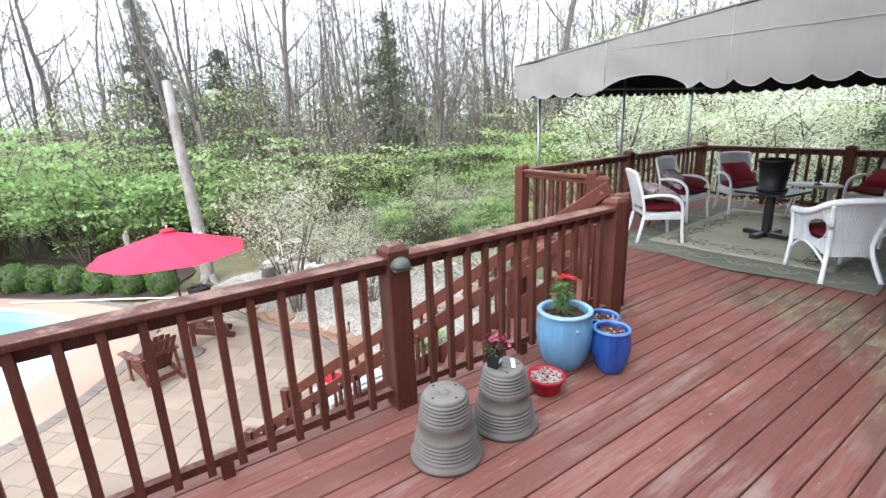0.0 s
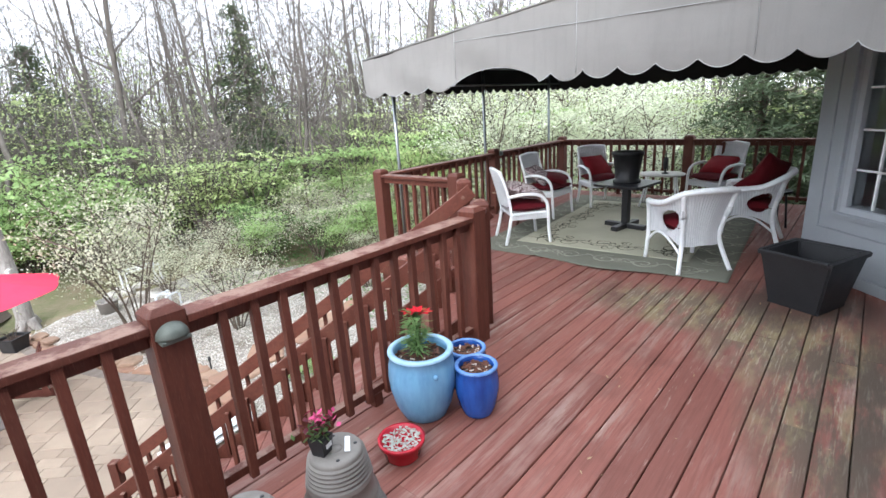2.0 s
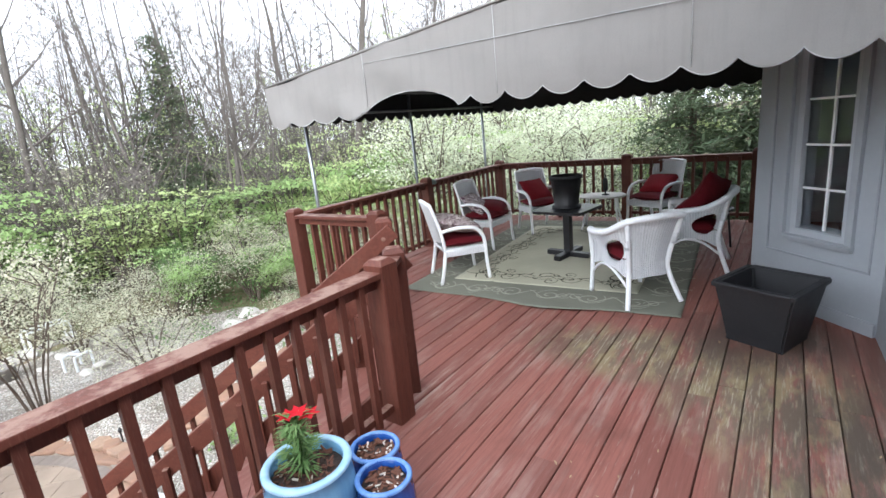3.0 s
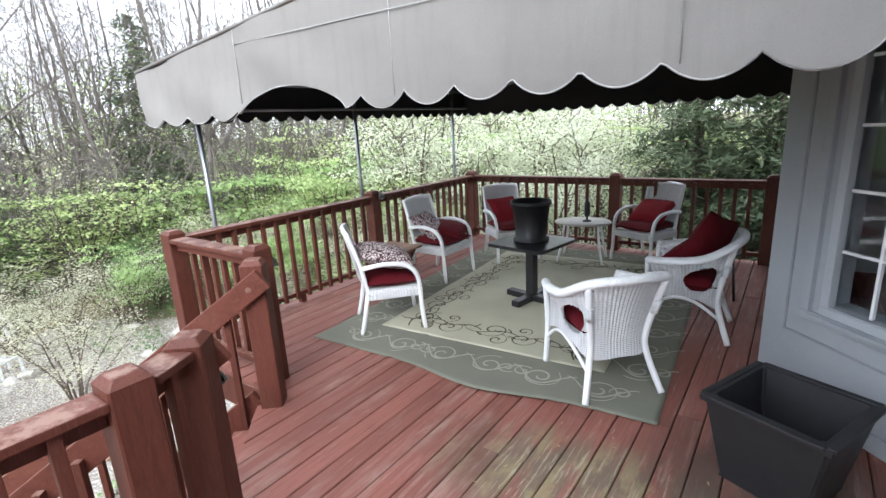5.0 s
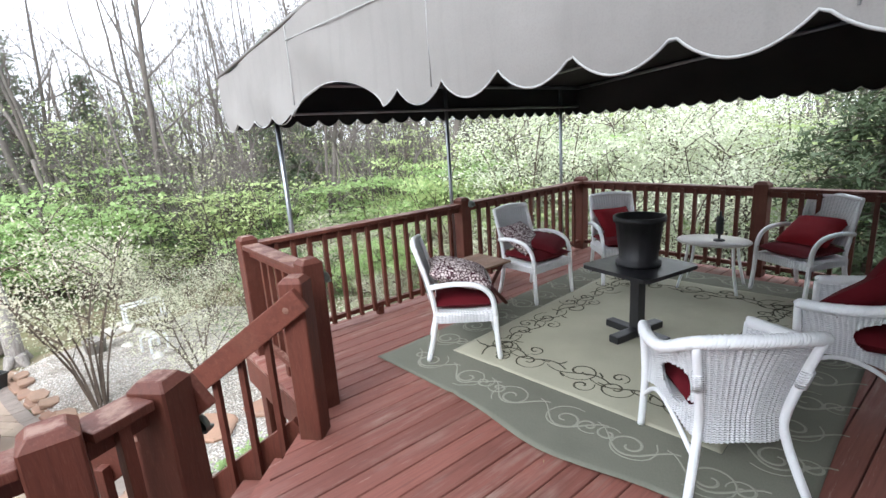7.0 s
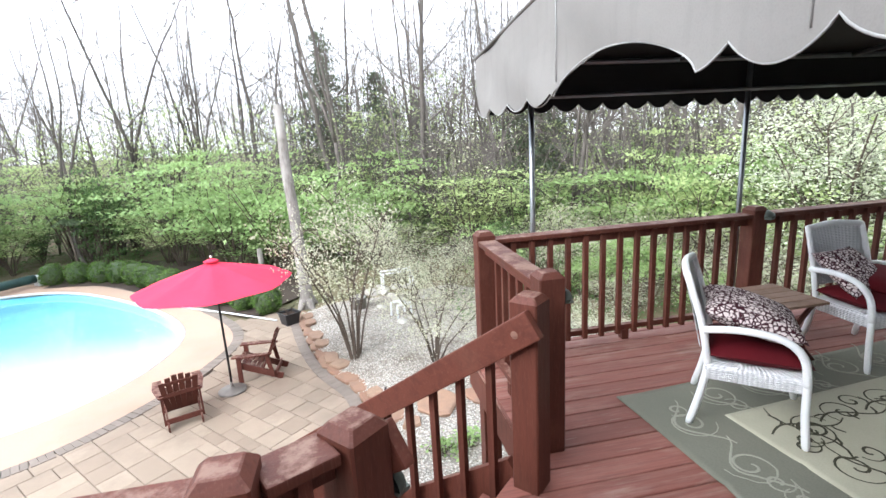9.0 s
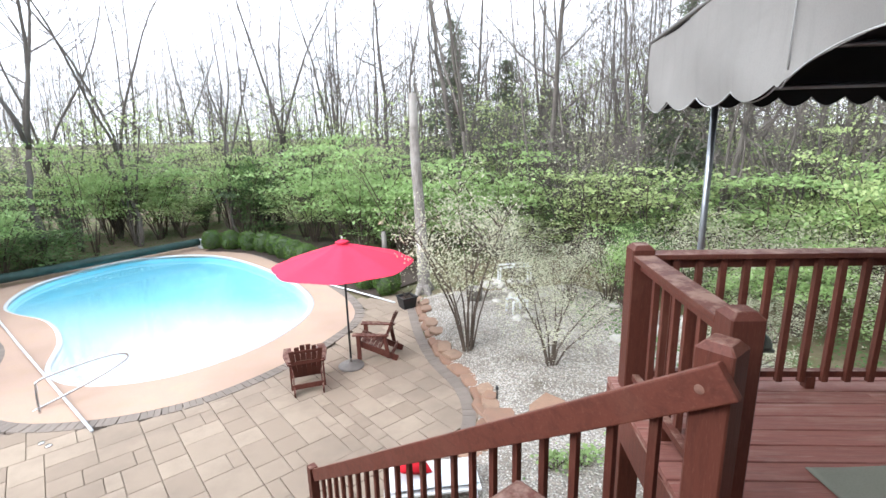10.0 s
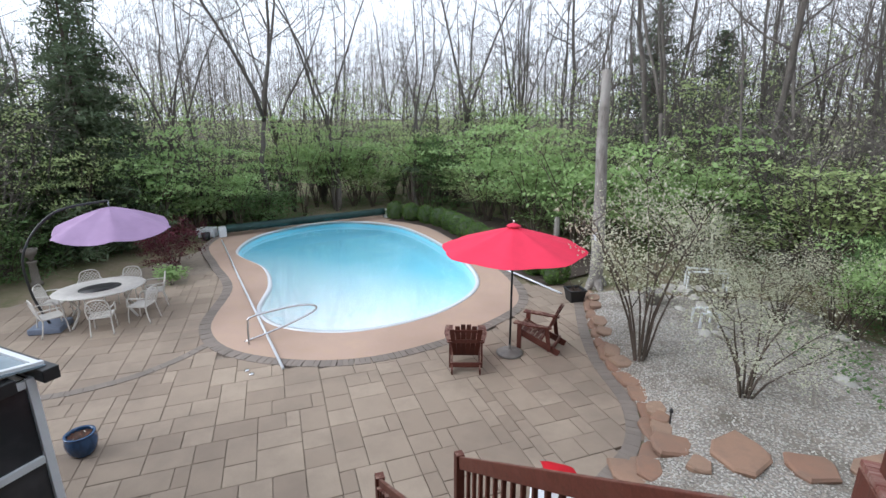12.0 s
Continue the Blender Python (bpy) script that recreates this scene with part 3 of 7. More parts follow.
# ---- deck posts and rails ----
POST = {"A": (3.04, 2.91), "B1": (5.06, 2.91), "B2": (5.35, 3.06), "G1": (6.16, 3.86), "G2": (6.36, 4.12), "C": (6.36, 5.30), "D": (8.72, 5.30), "E": (10.96, 5.30), "F": (10.96, 3.07), "L1": (1.0, 2.91), "L2": (-1.0, 2.91), "H": (10.96, 1.36)}


def post_mesh(h, w=0.14):
    """A square post with softened corners and a broad chamfer round its top."""
    bm = bmesh.new()
    c = 0.007
    loops = []
    for z, r in ((-0.34, w / 2), (h - 0.03, w / 2), (h - 0.003, w / 2 - 0.024), (h, w / 2 - 0.03)):
        ring = [(r, r - c), (r - c, r), (c - r, r), (-r, r - c), (-r, c - r), (c - r, -r), (r - c, -r), (r, c - r)]
        loops.append([bm.verts.new((x, y, z)) for x, y in ring])
    bm.faces.new(list(reversed(loops[0])))
    bm.faces.new(loops[-1])
    for p, q in zip(loops[:-1], loops[1:]):
        for i in range(8):
            bm.faces.new((p[i], p[(i + 1) % 8], q[(i + 1) % 8], q[i]))
    return mesh_of("post", bm, M_RAIL)


ME_POST = post_mesh(1.02)
ME_POST_LOW = post_mesh(1.0)


def deck_post(key, rz=0, me=None):
    x, y = POST[key]
    return tagged(part("deck_post", me or ME_POST, None, m=pose(x, y, 0, 0, 0, rz)), "thick red-stained timber deck post with chamfered top", "post", "deck posts")


for key in ("L2", "L1", "A", "B1", "C", "D", "E", "F", "H", "G2"):
    deck_post(key)
deck_post("B2", 42, ME_POST_LOW)
deck_post("G1", 42, ME_POST_LOW)


def baluster_mesh(h):
    bm = bmesh.new()
    add_box(bm, (0, 0, 0), (0.038, 0.038, h), None, 0.003)
    return mesh_of("baluster", bm, M_RAIL)


ME_BAL = baluster_mesh(0.86)


def railing(p0, p1, foot=True, cap=True):
    a, b = Vector((*p0, 0)), Vector((*p1, 0))
    d = (b - a).normalized()
    a, b = a + d * 0.07, b - d * 0.07
    L = (b - a).length
    rz = math.degrees(math.atan2(d.y, d.x))
    e = thing("deck_railing", "red-stained timber railing with square balusters", "railing", pose(a.x, a.y, 0, 0, 0, rz), "deck railings")
    part("top_rail", box((L / 2, 0, 0.942), (L, 0.135, 0.034), bevel=0.006), M_RAIL, e)
    part("upper_rail", box((L / 2, 0, 0.892), (L, 0.038, 0.066), bevel=0.004), M_RAIL, e)
    part("bottom_rail", box((L / 2, 0, 0.105), (L, 0.05, 0.045), bevel=0.004), M_RAIL, e)
    n = max(1, int(round(L / 0.147)) - 1)
    for k in range(n):
        x = (k + 1) * L / (n + 1)
        part("baluster", ME_BAL, None, e, m=pose(x, -0.032, 0.49))
    if foot and L > 1.0:
        part("foot_block", box((L * 0.5, 0, 0.04), (0.06, 0.06, 0.09), bevel=0.004), M_RAIL, e)
    return e


for a, b in (("L2", "L1"), ("L1", "A"), ("A", "B1"), ("C", "D"), ("D", "E"), ("E", "F"), ("F", "H"), ("G2", "C")):
    railing(POST[a], POST[b])
railing(POST["B1"], POST["B2"], False)

# ---- stair ----
ST_D = Vector((math.cos(radians(130)), math.sin(radians(130)), 0))
ST_W = Vector((math.sin(radians(130)), -math.cos(radians(130)), 0))
RISE, RUN, STEPS = 0.1778, 0.25, 18


def build_stair():
    e = thing("stair", "red-stained timber stair down to the patio", "stair", kind="structure")
    s0 = Vector((*POST["B2"], 0)) + ST_W * 0.02
    s1 = Vector((*POST["G1"], 0)) - ST_W * 0.02
    L = RUN * (STEPS - 1)
    for k in range(1, STEPS):
        z = -RISE * k
        for q in (0.07, 0.205):
            a = s0 + ST_D * (RUN * (k - 1) + 0.02 + q) + Vector((0, 0, z - 0.02))
            b = s1 + ST_D * (RUN * (k - 1) + 0.02 + q) + Vector((0, 0, z - 0.02))
            part("tread", beam(a, b, 0.13, 0.038), M_BOARD, e)
        a = s0 + ST_D * (RUN * (k - 1) + 0.03) + Vector((0, 0, z + RISE / 2 - 0.03))
        b = s1 + ST_D * (RUN * (k - 1) + 0.03) + Vector((0, 0, z + RISE / 2 - 0.03))
        part("riser", beam(a, b, 0.02, RISE - 0.04), M_RAIL, e)
    down = Vector((0, 0, -RISE / RUN))
    for s, off in ((s0, -0.03), (s1, 0.03)):
        base = s + ST_W * off
        a = base + Vector((0, 0, -0.03)) + ST_D * 0.05
        b = base + (ST_D + down) * (L - 0.1) + Vector((0, 0, -0.03))
        part("stringer", beam(a, b, 0.045, 0.29), M_RAIL, e)
    for s, side in ((s0, 1), (s1, -1)):
        base = s + ST_W * (0.074 * side)
        r = thing("stair_railing", "sloping red-stained timber stair railing with balusters", "railing", group="stair railings")
        hz = 0.845
        a = base - (ST_D + down) * 0.075 + Vector((0, 0, hz))
        b = base + (ST_D + down) * (L - 0.02) + Vector((0, 0, hz))
        part("handrail", beam(a, b, 0.042, 0.14, 0.008), M_SLOPE, r)
        kn = turned("knot", [(0, 0.002), (0.008, 0.003), (0.012, 0.001), (0.017, 0.002), (0.019, 0)], M_KNOT, 14)
        part("knot", kn, None, r, "worn pale knot", m=Matrix.Translation(a + (ST_D + down) * 0.09 + ST_W * (0.021 * side)) @ (ST_W * side).to_track_quat("Z", "Y").to_matrix().to_4x4())
        n = 22
        for k in range(1, n):
            q = base + (ST_D + down) * (L * k / n)
            part("baluster", ME_BAL, None, r, m=Matrix.Translation(q - ST_W * (0.041 * side) + Vector((0, 0, 0.42))) @ pose(0, 0, 0, 0, 0, 42))
        q = base + (ST_D) * (L + 0.02)
        bm = bmesh.new()
        add_box(bm, (0, 0, 0.57), (0.1, 0.1, 1.14), None, 0.006)
        part("newel_post", bm, M_RAIL, r, m=pose(q.x, q.y, PATIO, 0, 0, 42))


build_stair()

# ---- awning ----
AX0, AX1, AY0, AY1 = 6.40, 11.08, 0.46, 5.47


def roof_z(y):
    return 2.255 + 0.09 * (AY1 - y)


def hem(y, cusp=1.915, dip=1.84):
    """Lower edge of the side cloth: small scallops, one wide arch, then larger scallops."""
    if y > 4.13:
        w = (AY1 - 4.13) / 4
        f = ((AY1 - y) / w) % 1.0
        return cusp - 0.02 - (cusp - 0.02 - dip) * math.sin(math.pi * f) ** 0.8
    if y > 3.15:
        f = (4.13 - y) / (4.13 - 3.15)
        return 1.855 + 0.155 * math.sin(math.pi * f) ** 0.6
    if y > 3.03:
        return 1.855 + (cusp - 1.855) * ((3.15 - y) / 0.12) ** 1.6
    w = 0.287
    f = ((3.03 - y) / w) % 1.0
    return cusp - (cusp - dip) * math.sin(math.pi * f) ** 0.75


def cloth(name, pts_lo, pts_hi, thick, n, mat, rows=8, ripple=0.017):
    """A hanging cloth between two lines of points, with folds, given a thickness along n."""
    vs, fs = [], []
    m = len(pts_lo)
    for o in (0, thick):
        for r in range(rows + 1):
            for i in range(m):
                a, b = Vector(pts_lo[i]), Vector(pts_hi[i])
                p = a.lerp(b, r / rows)
                w = ripple * (1 - 0.6 * r / rows) * noise.noise((p.x * 2.3 + p.y * 2.3, 7, r * 0.22)) * 2.0
                p += Vector(n) * (o + w)
                vs.append(tuple(p))
    k = m * (rows + 1)
    for r in range(rows):
        for i in range(m - 1):
            q = r * m + i
            fs.append((q, q + 1, q + 1 + m, q + m))
            fs.append((k + q, k + q + m, k + q + m + 1, k + q + 1))
    # the cut edge has corners of its own, so that the broad faces stay evenly shaded
    e = len(vs)
    vs = vs + vs
    for i in range(m - 1):
        fs.append((e + i, e + k + i, e + k + i + 1, e + i + 1))
        q = e + rows * m + i
        fs.append((q, q + 1, k + q + 1, k + q))
    for r in range(rows):
        for q in (e + r * m, e + r * m + m - 1):
            fs.append((q, q + m, k + q + m, k + q))
    return raw_mesh(name, vs, fs, mat, True)


def build_awning():
    e = thing("awning", "large grey canvas awning with scalloped hem and black lining", "awning", kind="structure")
    for x, n, nm in ((AX0, -1, "near"), (AX1, 1, "far")):
        ys = list(np.linspace(AY1, AY0 if n < 0 else 1.28, 260))
        lo = [(x, y, hem(y) if n < 0 else 1.9 - 0.05 * abs(math.sin(math.pi * y / 0.2)) ** 0.8) for y in ys]
        hi = [(x, y, roof_z(y)) for y in ys]
        part("side_cloth", cloth("side_cloth", lo, hi, 0.004, (n, 0, 0), M_CANVAS), None, e, "grey canvas side with scalloped hem")
        part("side_lining", cloth("side_lining", [(p[0] - n * 0.006, p[1], p[2] + 0.004) for p in lo], [(p[0] - n * 0.006, p[1], p[2] - 0.01) for p in hi], -0.004, (n, 0, 0), M_LINING), None, e, "black lining")
        part("hem_piping", tube("hem_piping", [(x + n * 0.004, y, z - 0.002) for _, y, z in lo], 0.0038, M_PIPING, 5), None, e, "white hem piping")
    xs = list(np.linspace(AX0, AX1, 300))
    lo = [(x, AY1, 1.915 - 0.06 * abs(math.sin(math.pi * (x - AX0) / 0.2)) ** 0.8) for x in xs]
    hi = [(x, AY1, roof_z(AY1)) for x in xs]
    part("front_cloth", cloth("front_cloth", lo, hi, 0.004, (0, 1, 0), M_CANVAS), None, e)
    part("front_lining", cloth("front_lining", [(p[0], p[1] - 0.006, p[2] + 0.004) for p in lo], [(p[0], p[1] - 0.006, p[2] - 0.01) for p in hi], -0.004, (0, 1, 0), M_LINING), None, e, "black lining")
    for z0, mat, nm in ((0.0, M_CANVAS, "roof_cloth"), (-0.014, M_LINING, "roof_lining")):
        bm = bmesh.new()
        vs = [bm.verts.new(p) for p in ((AX0, AY1, roof_z(AY1) + z0), (AX1, AY1, roof_z(AY1) + z0), (AX1, 1.28, roof_z(1.28) + z0), (8.06, 1.28, roof_z(1.28) + z0), (7.27, 0.5, roof_z(0.5) + z0), (AX0, AY0, roof_z(AY0) + z0))]
        f = bm.faces.new(vs)
        r = bmesh.ops.extrude_face_region(bm, geom=[f])
        for v in r["geom"]:
            if isinstance(v, bmesh.types.BMVert):
                v.co.z += 0.006
        bmesh.ops.recalc_face_normals(bm, faces=bm.faces)
        part(nm, bm, mat, e)
    # frame under the cloth
    for y in (5.38, 3.4, 1.34):
        part("frame_tube", tube("frame_tube", [(AX0 + 0.05, y, roof_z(y) - 0.06), (AX1 - 0.05, y, roof_z(y) - 0.06)], 0.02, M_GALV), None, e)
    for x in (AX0 + 0.06, 8.0, 9.6, AX1 - 0.06):
        part("frame_tube", tube("frame_tube", [(x, 5.38, roof_z(5.38) - 0.06), (x, 1.32, roof_z(1.32) - 0.06)], 0.018, M_GALV), None, e)
    part("frame_tube", tube("frame_tube", [(AX0 + 0.03, 5.42, 1.97), (AX1 - 0.03, 5.42, 1.97)], 0.016, M_GALV), None, e)
    for x in (6.80, 8.68, 10.68):
        part("pole", tube("pole", [(x, 5.43, 0.0 - 0.1), (x, 5.43, roof_z(5.43) - 0.05)], 0.021, M_GALV, 10), None, e, "slim galvanised pole")
    # stitched seams and top piping
    top = [(AX0 - 0.004, y, roof_z(y) + 0.006) for y in (AY1, AY0)]
    part("top_piping", tube("top_piping", top, 0.012, M_CANVAS, 6), None, e)
    for y in (4.08, 2.80, 1.54):
        part("seam", tube("seam", [(AX0 - 0.009, y, hem(y) + 0.03), (AX0 - 0.009, y, roof_z(y) - 0.01)], 0.003, M_PIPING, 5), None, e, "pale stitched seam")
    part("seam", tube("seam", [(AX0 - 0.012, y, 2.288 - 0.012 * (4.08 - y)) for y in np.linspace(4.08, 0.6, 12)], 0.003, M_PIPING, 5), None, e, "pale stitched seam")


build_awning()

# ---- house ----
K1, K2 = Vector((7.28, 0.48, 0)), Vector((8.06, 1.26, 0))


def wall_slab(name, a, b, z0, z1, t, label, openings=()):
    """A wall from a to b, its face on the left of a to b, with openings (s0, s1, z0, z1) cut through."""
    a, b = Vector(a), Vector(b)
    d = (b - a).normalized()
    L = (b - a).length
    rz = math.degrees(math.atan2(d.y, d.x))
    bm = bmesh.new()
    ss = sorted({0, L, *[o for q in openings for o in q[:2]]})
    zs = sorted({z0, z1, *[o for q in openings for o in q[2:]]})
    for i in range(len(ss) - 1):
        for j in range(len(zs) - 1):
            sc, zc = (ss[i] + ss[i + 1]) / 2, (zs[j] + zs[j + 1]) / 2
            if any(q[0] < sc < q[1] and q[2] < zc < q[3] for q in openings):
                continue
            add_box(bm, (sc, -t / 2, zc), (ss[i + 1] - ss[i], t, zs[j + 1] - zs[j]))
    bmesh.ops.remove_doubles(bm, verts=bm.verts, dist=0.0005)
    return tagged(part(name, bm, M_SIDING, m=pose(a.x, a.y, 0, 0, 0, rz)), label, "wall", kind="structure")


wall_slab("wall_bay", K1, K2, 0, 4.2, 0.16, "pale grey painted angled bay wall", [(0.275, 0.705, 0.66, 2.3)])
wall_slab("wall_side", K2 + Vector((0, 0.0, 0)), Vector((11.6, 1.26, 0)), 0, 4.2, 0.16, "pale grey painted house wall under the awning")
wall_slab("wall_return", Vector((5.95, 0.44, 0)), K1, 0, 4.2, 0.16, "pale grey painted house wall by the bay")
wall_slab("wall_step", Vector((5.95, -0.5, 0)), Vector((5.95, 0.44, 0)), 0, 4.2, 0.16, "pale grey painted short return wall")
# main wall, eaves and back are unseen, added to close off the sky behind
wall_slab("wall_main", Vector((-6, -0.5, 0)), Vector((5.95, -0.5, 0)), PATIO, 4.2, 0.16, "pale grey painted main house wall")
tagged(part("house_roof", slab([(-6.4, -7), (12, -7), (12, 1.0), (8.1, 1.0), (7.4, 0.3), (6.2, 0.2), (6.0, 0.0), (-6.4, 0.0)], 4.2, 4.36), M_DARKMETAL), "dark flat eaves of the house", "roof", kind="structure")
tagged(part("house_core", slab([(-5.9, -6.9), (11.5, -6.9), (11.5, -3.0), (-5.9, -3.0)], PATIO, 4.19), M_SIDING), "pale grey back of the house", "wall", kind="structure")
tagged(part("wall_east", box((11.68, -2.8, (4.2 + PATIO) / 2), (0.16, 8.2, 4.2 - PATIO)), M_SIDING), "pale grey end wall of the house", "wall", kind="structure")

# ---- window in the bay wall ----
def build_window():
    m = Matrix.Translation(K1) @ pose(0, 0, 0, 0, 0, 45)
    e = thing("window_1", "grey-framed bay window with white glazing bars", "window", m, kind="structure")
    def ring(name, s0, s1, z0, z1, w, y, d, mat, label=""):
        bm = bmesh.new()
        for c, sz in ((((s0 + s1) / 2, y, z0 + w / 2), (s1 - s0, d, w)), (((s0 + s1) / 2, y, z1 - w / 2), (s1 - s0, d, w)), ((s0 + w / 2, y, (z0 + z1) / 2), (w, d, z1 - z0 - 2 * w)), ((s1 - w / 2, y, (z0 + z1) / 2), (w, d, z1 - z0 - 2 * w))):
            add_box(bm, c, sz, None, 0.004)
        part(name, bm, mat, e, label)
    # thin raised strip whose darker paint stands for the panel groove's shadow line
    ring("panel_moulding", 0.085, 0.945, 0.43, 2.5, 0.014, 0.004, 0.012, M_GROOVE)
    ring("casing", 0.215, 0.825, 0.555, 2.42, 0.05, 0.012, 0.04, M_SIDING, "pale grey casing")
    ring("window_frame", 0.262, 0.735, 0.60, 2.37, 0.05, -0.02, 0.05, M_FRAME)
    part("pane", box((0.49, -0.06, 1.48), (0.43, 0.006, 1.66)), M_GLASS, e, "dark reflecting glass")
    part("glazing_bar", box((0.487, -0.045, 1.48), (0.016, 0.02, 1.66), bevel=0.002), M_WHITE, e, "white glazing bar")
    for z in (0.972, 1.30, 1.63, 1.96):
        part("glazing_bar", box((0.487, -0.042, z), (0.42, 0.018, 0.016), bevel=0.002), M_WHITE, e, "white glazing bar")
    part("window_sill", box((0.49, 0.02, 0.59), (0.56, 0.06, 0.022), bevel=0.004), M_SIDING, e)


build_window()
d_ = thing("door_1", "white door casing at the edge of the bay", "door", kind="structure")
part("door_frame", box((6.62, 0.462, 1.05), (0.09, 0.05, 2.1), bevel=0.006), M_TRIM, d_)
part("door_panel", box((6.32, 0.447, 1.03), (0.5, 0.02, 2.04), bevel=0.004), M_TRIM, d_)
tagged(part("baseboard", beam((7.272, 0.494, 0.05), (8.05, 1.272, 0.05), 0.02, 0.1), M_SIDING), "pale grey skirting board along the bay", "trim", kind="structure")

# ---- soft goods ----
def pillow_mesh(name, w, d, h, mat, seed=0, pinch=0.75):
    n = 14
    vs, fs = [], []
    for s in (1, -1):
        for j in range(n + 1):
            for i in range(n + 1):
                u, v = 2 * i / n - 1, 2 * j / n - 1
                f = ((1 - u * u) * (1 - v * v)) ** 0.42
                k = 1 - 0.08 * (1 - abs(u)) * pinch * v * v
                l = 1 - 0.08 * (1 - abs(v)) * pinch * u * u
                z = s * h / 2 * f * (1 + 0.12 * noise.noise((u * 2 + seed, v * 2, s)))
                vs.append((u * w / 2 * l, v * d / 2 * k, z))
    m = (n + 1) ** 2
    for j in range(n):
        for i in range(n):
            q = j * (n + 1) + i
            fs.append((q, q + 1, q + n + 2, q + n + 1))
            fs.append((m + q, m + q + n + 1, m + q + n + 2, m + q + 1))
    return raw_mesh(name, vs, fs, mat, True)


def cushion(kind, m, label, w=0.46, d=0.46, h=0.14, mat=None, seed=0, group=""):
    return tagged(part(kind, pillow_mesh(kind, w, d, h, mat, seed), None, m=m), label, "cushion", group)


# ---- slim wicker armchairs ----
def arm_chair():
    e = thing("wicker_armchair", "white wicker armchair with curved arms and slim legs", "chair", group="armchairs on the deck")
    for s in (1, -1):
        part("arm", tube("arm", curve_pts([(-0.235, s * 0.27, 0.60), (-0.05, s * 0.285, 0.625), (0.13, s * 0.285, 0.60), (0.225, s * 0.28, 0.51), (0.25, s * 0.275, 0.36)], 5), 0.021, M_WHITE), None, e)
        part("leg", tube("leg", curve_pts([(0.25, s * 0.275, 0.37), (0.255, s * 0.275, 0.2), (0.275, s * 0.28, 0.0)], 4), [0.02] * 8 + [0.016], M_WHITE), None, e)
        part("leg", tube("leg", curve_pts([(-0.2, s * 0.235, 0.38), (-0.235, s * 0.24, 0.18), (-0.28, s * 0.25, 0.0)], 4), [0.021] * 8 + [0.016], M_WHITE), None, e)
        part("back_post", tube("back_post", curve_pts([(-0.2, s * 0.235, 0.37), (-0.245, s * 0.24, 0.62), (-0.33, s * 0.235, 0.90)], 5), 0.02, M_WHITE), None, e)
    n, r = 12, 10
    vs, fs = [], []
    for o in (0, 0.018):
        for j in range(r + 1):
            z = 0.47 + 0.43 * j / r
            for i in range(n + 1):
                y = (2 * i / n - 1) * 0.225
                x = -0.215 - 0.118 * ((z - 0.4) / 0.5) ** 1.25 - 0.025 * (1 - (y / 0.225) ** 2) - o
                vs.append((x, y, z + 0.012 * (1 - (y / 0.23) ** 2) * (j / r)))
    k = (n + 1) * (r + 1)
    for j in range(r):
        for i in range(n):
            q = j * (n + 1) + i
            fs.append((q, q + 1, q + n + 2, q + n + 1))
            fs.append((k + q, k + q + n + 1, k + q + n + 2, k + q + 1))
    part("backrest", raw_mesh("backrest", vs, fs, M_WICKER, True), None, e, "woven backrest")
    part("top_bar", tube("top_bar", curve_pts([(-0.33, -0.24, 0.895), (-0.355, 0, 0.915), (-0.33, 0.24, 0.895)], 5), 0.022, M_WHITE), None, e)
    part("seat", box((0.02, 0, 0.375), (0.48, 0.52, 0.035), bevel=0.014), M_WICKER, e, "woven seat")
    part("apron", box((0.245, 0, 0.345), (0.025, 0.52, 0.075), bevel=0.008), M_WICKER, e)
    for s in (1, -1):
        part("apron", box((0.02, s * 0.262, 0.345), (0.45, 0.022, 0.07), bevel=0.008), M_WICKER, e)
    return e


CHAIRS = [((7.60, 4.10), -41, "spot"), ((9.0, 4.52), -92, "spot2"), ((10.03, 4.14), -129, "red"), ((10.58, 2.58), 155, "red2")]
first = None
for (x, y), rz, style in CHAIRS:
    m = pose(x, y, 0.004, 0, 0, rz)
    if first is None:
        first = arm_chair()
        first.matrix_basis = m
    else:
        copy_thing(first, m)
    cushion("seat_cushion", m @ pose(0.03, 0, 0.445), "dark red seat cushion on a wicker armchair", 0.5, 0.5, 0.13, M_RED, x, "seat cushions")
    if style == "spot":
        cushion("throw_pillow", m @ pose(-0.01, 0, 0.635, 0, 16, 4), "black and cream spotted throw pillow on a red seat", 0.50, 0.50, 0.19, M_SPOT, 2, "throw pillows")
    elif style == "spot2":
        cushion("throw_pillow", m @ pose(-0.1, -0.06, 0.60, 0, 38, 10), "black and cream spotted throw pillow leaning on wicker", 0.42, 0.42, 0.15, M_SPOT, 3, "throw pillows")
        cushion("throw_pillow", m @ pose(0.06, 0.1, 0.545, 8, 10, 20), "dark maroon throw pillow on a seat cushion", 0.42, 0.42, 0.12, M_RED, 5, "throw pillows")
    else:
        cushion("throw_pillow", m @ pose(-0.09, 0, 0.60, 0, 44 if style == "red" else 24, 14), "bright red throw pillow leaning on a wicker chair", 0.46, 0.44, 0.16, M_MIDRED, 4, "throw pillows")


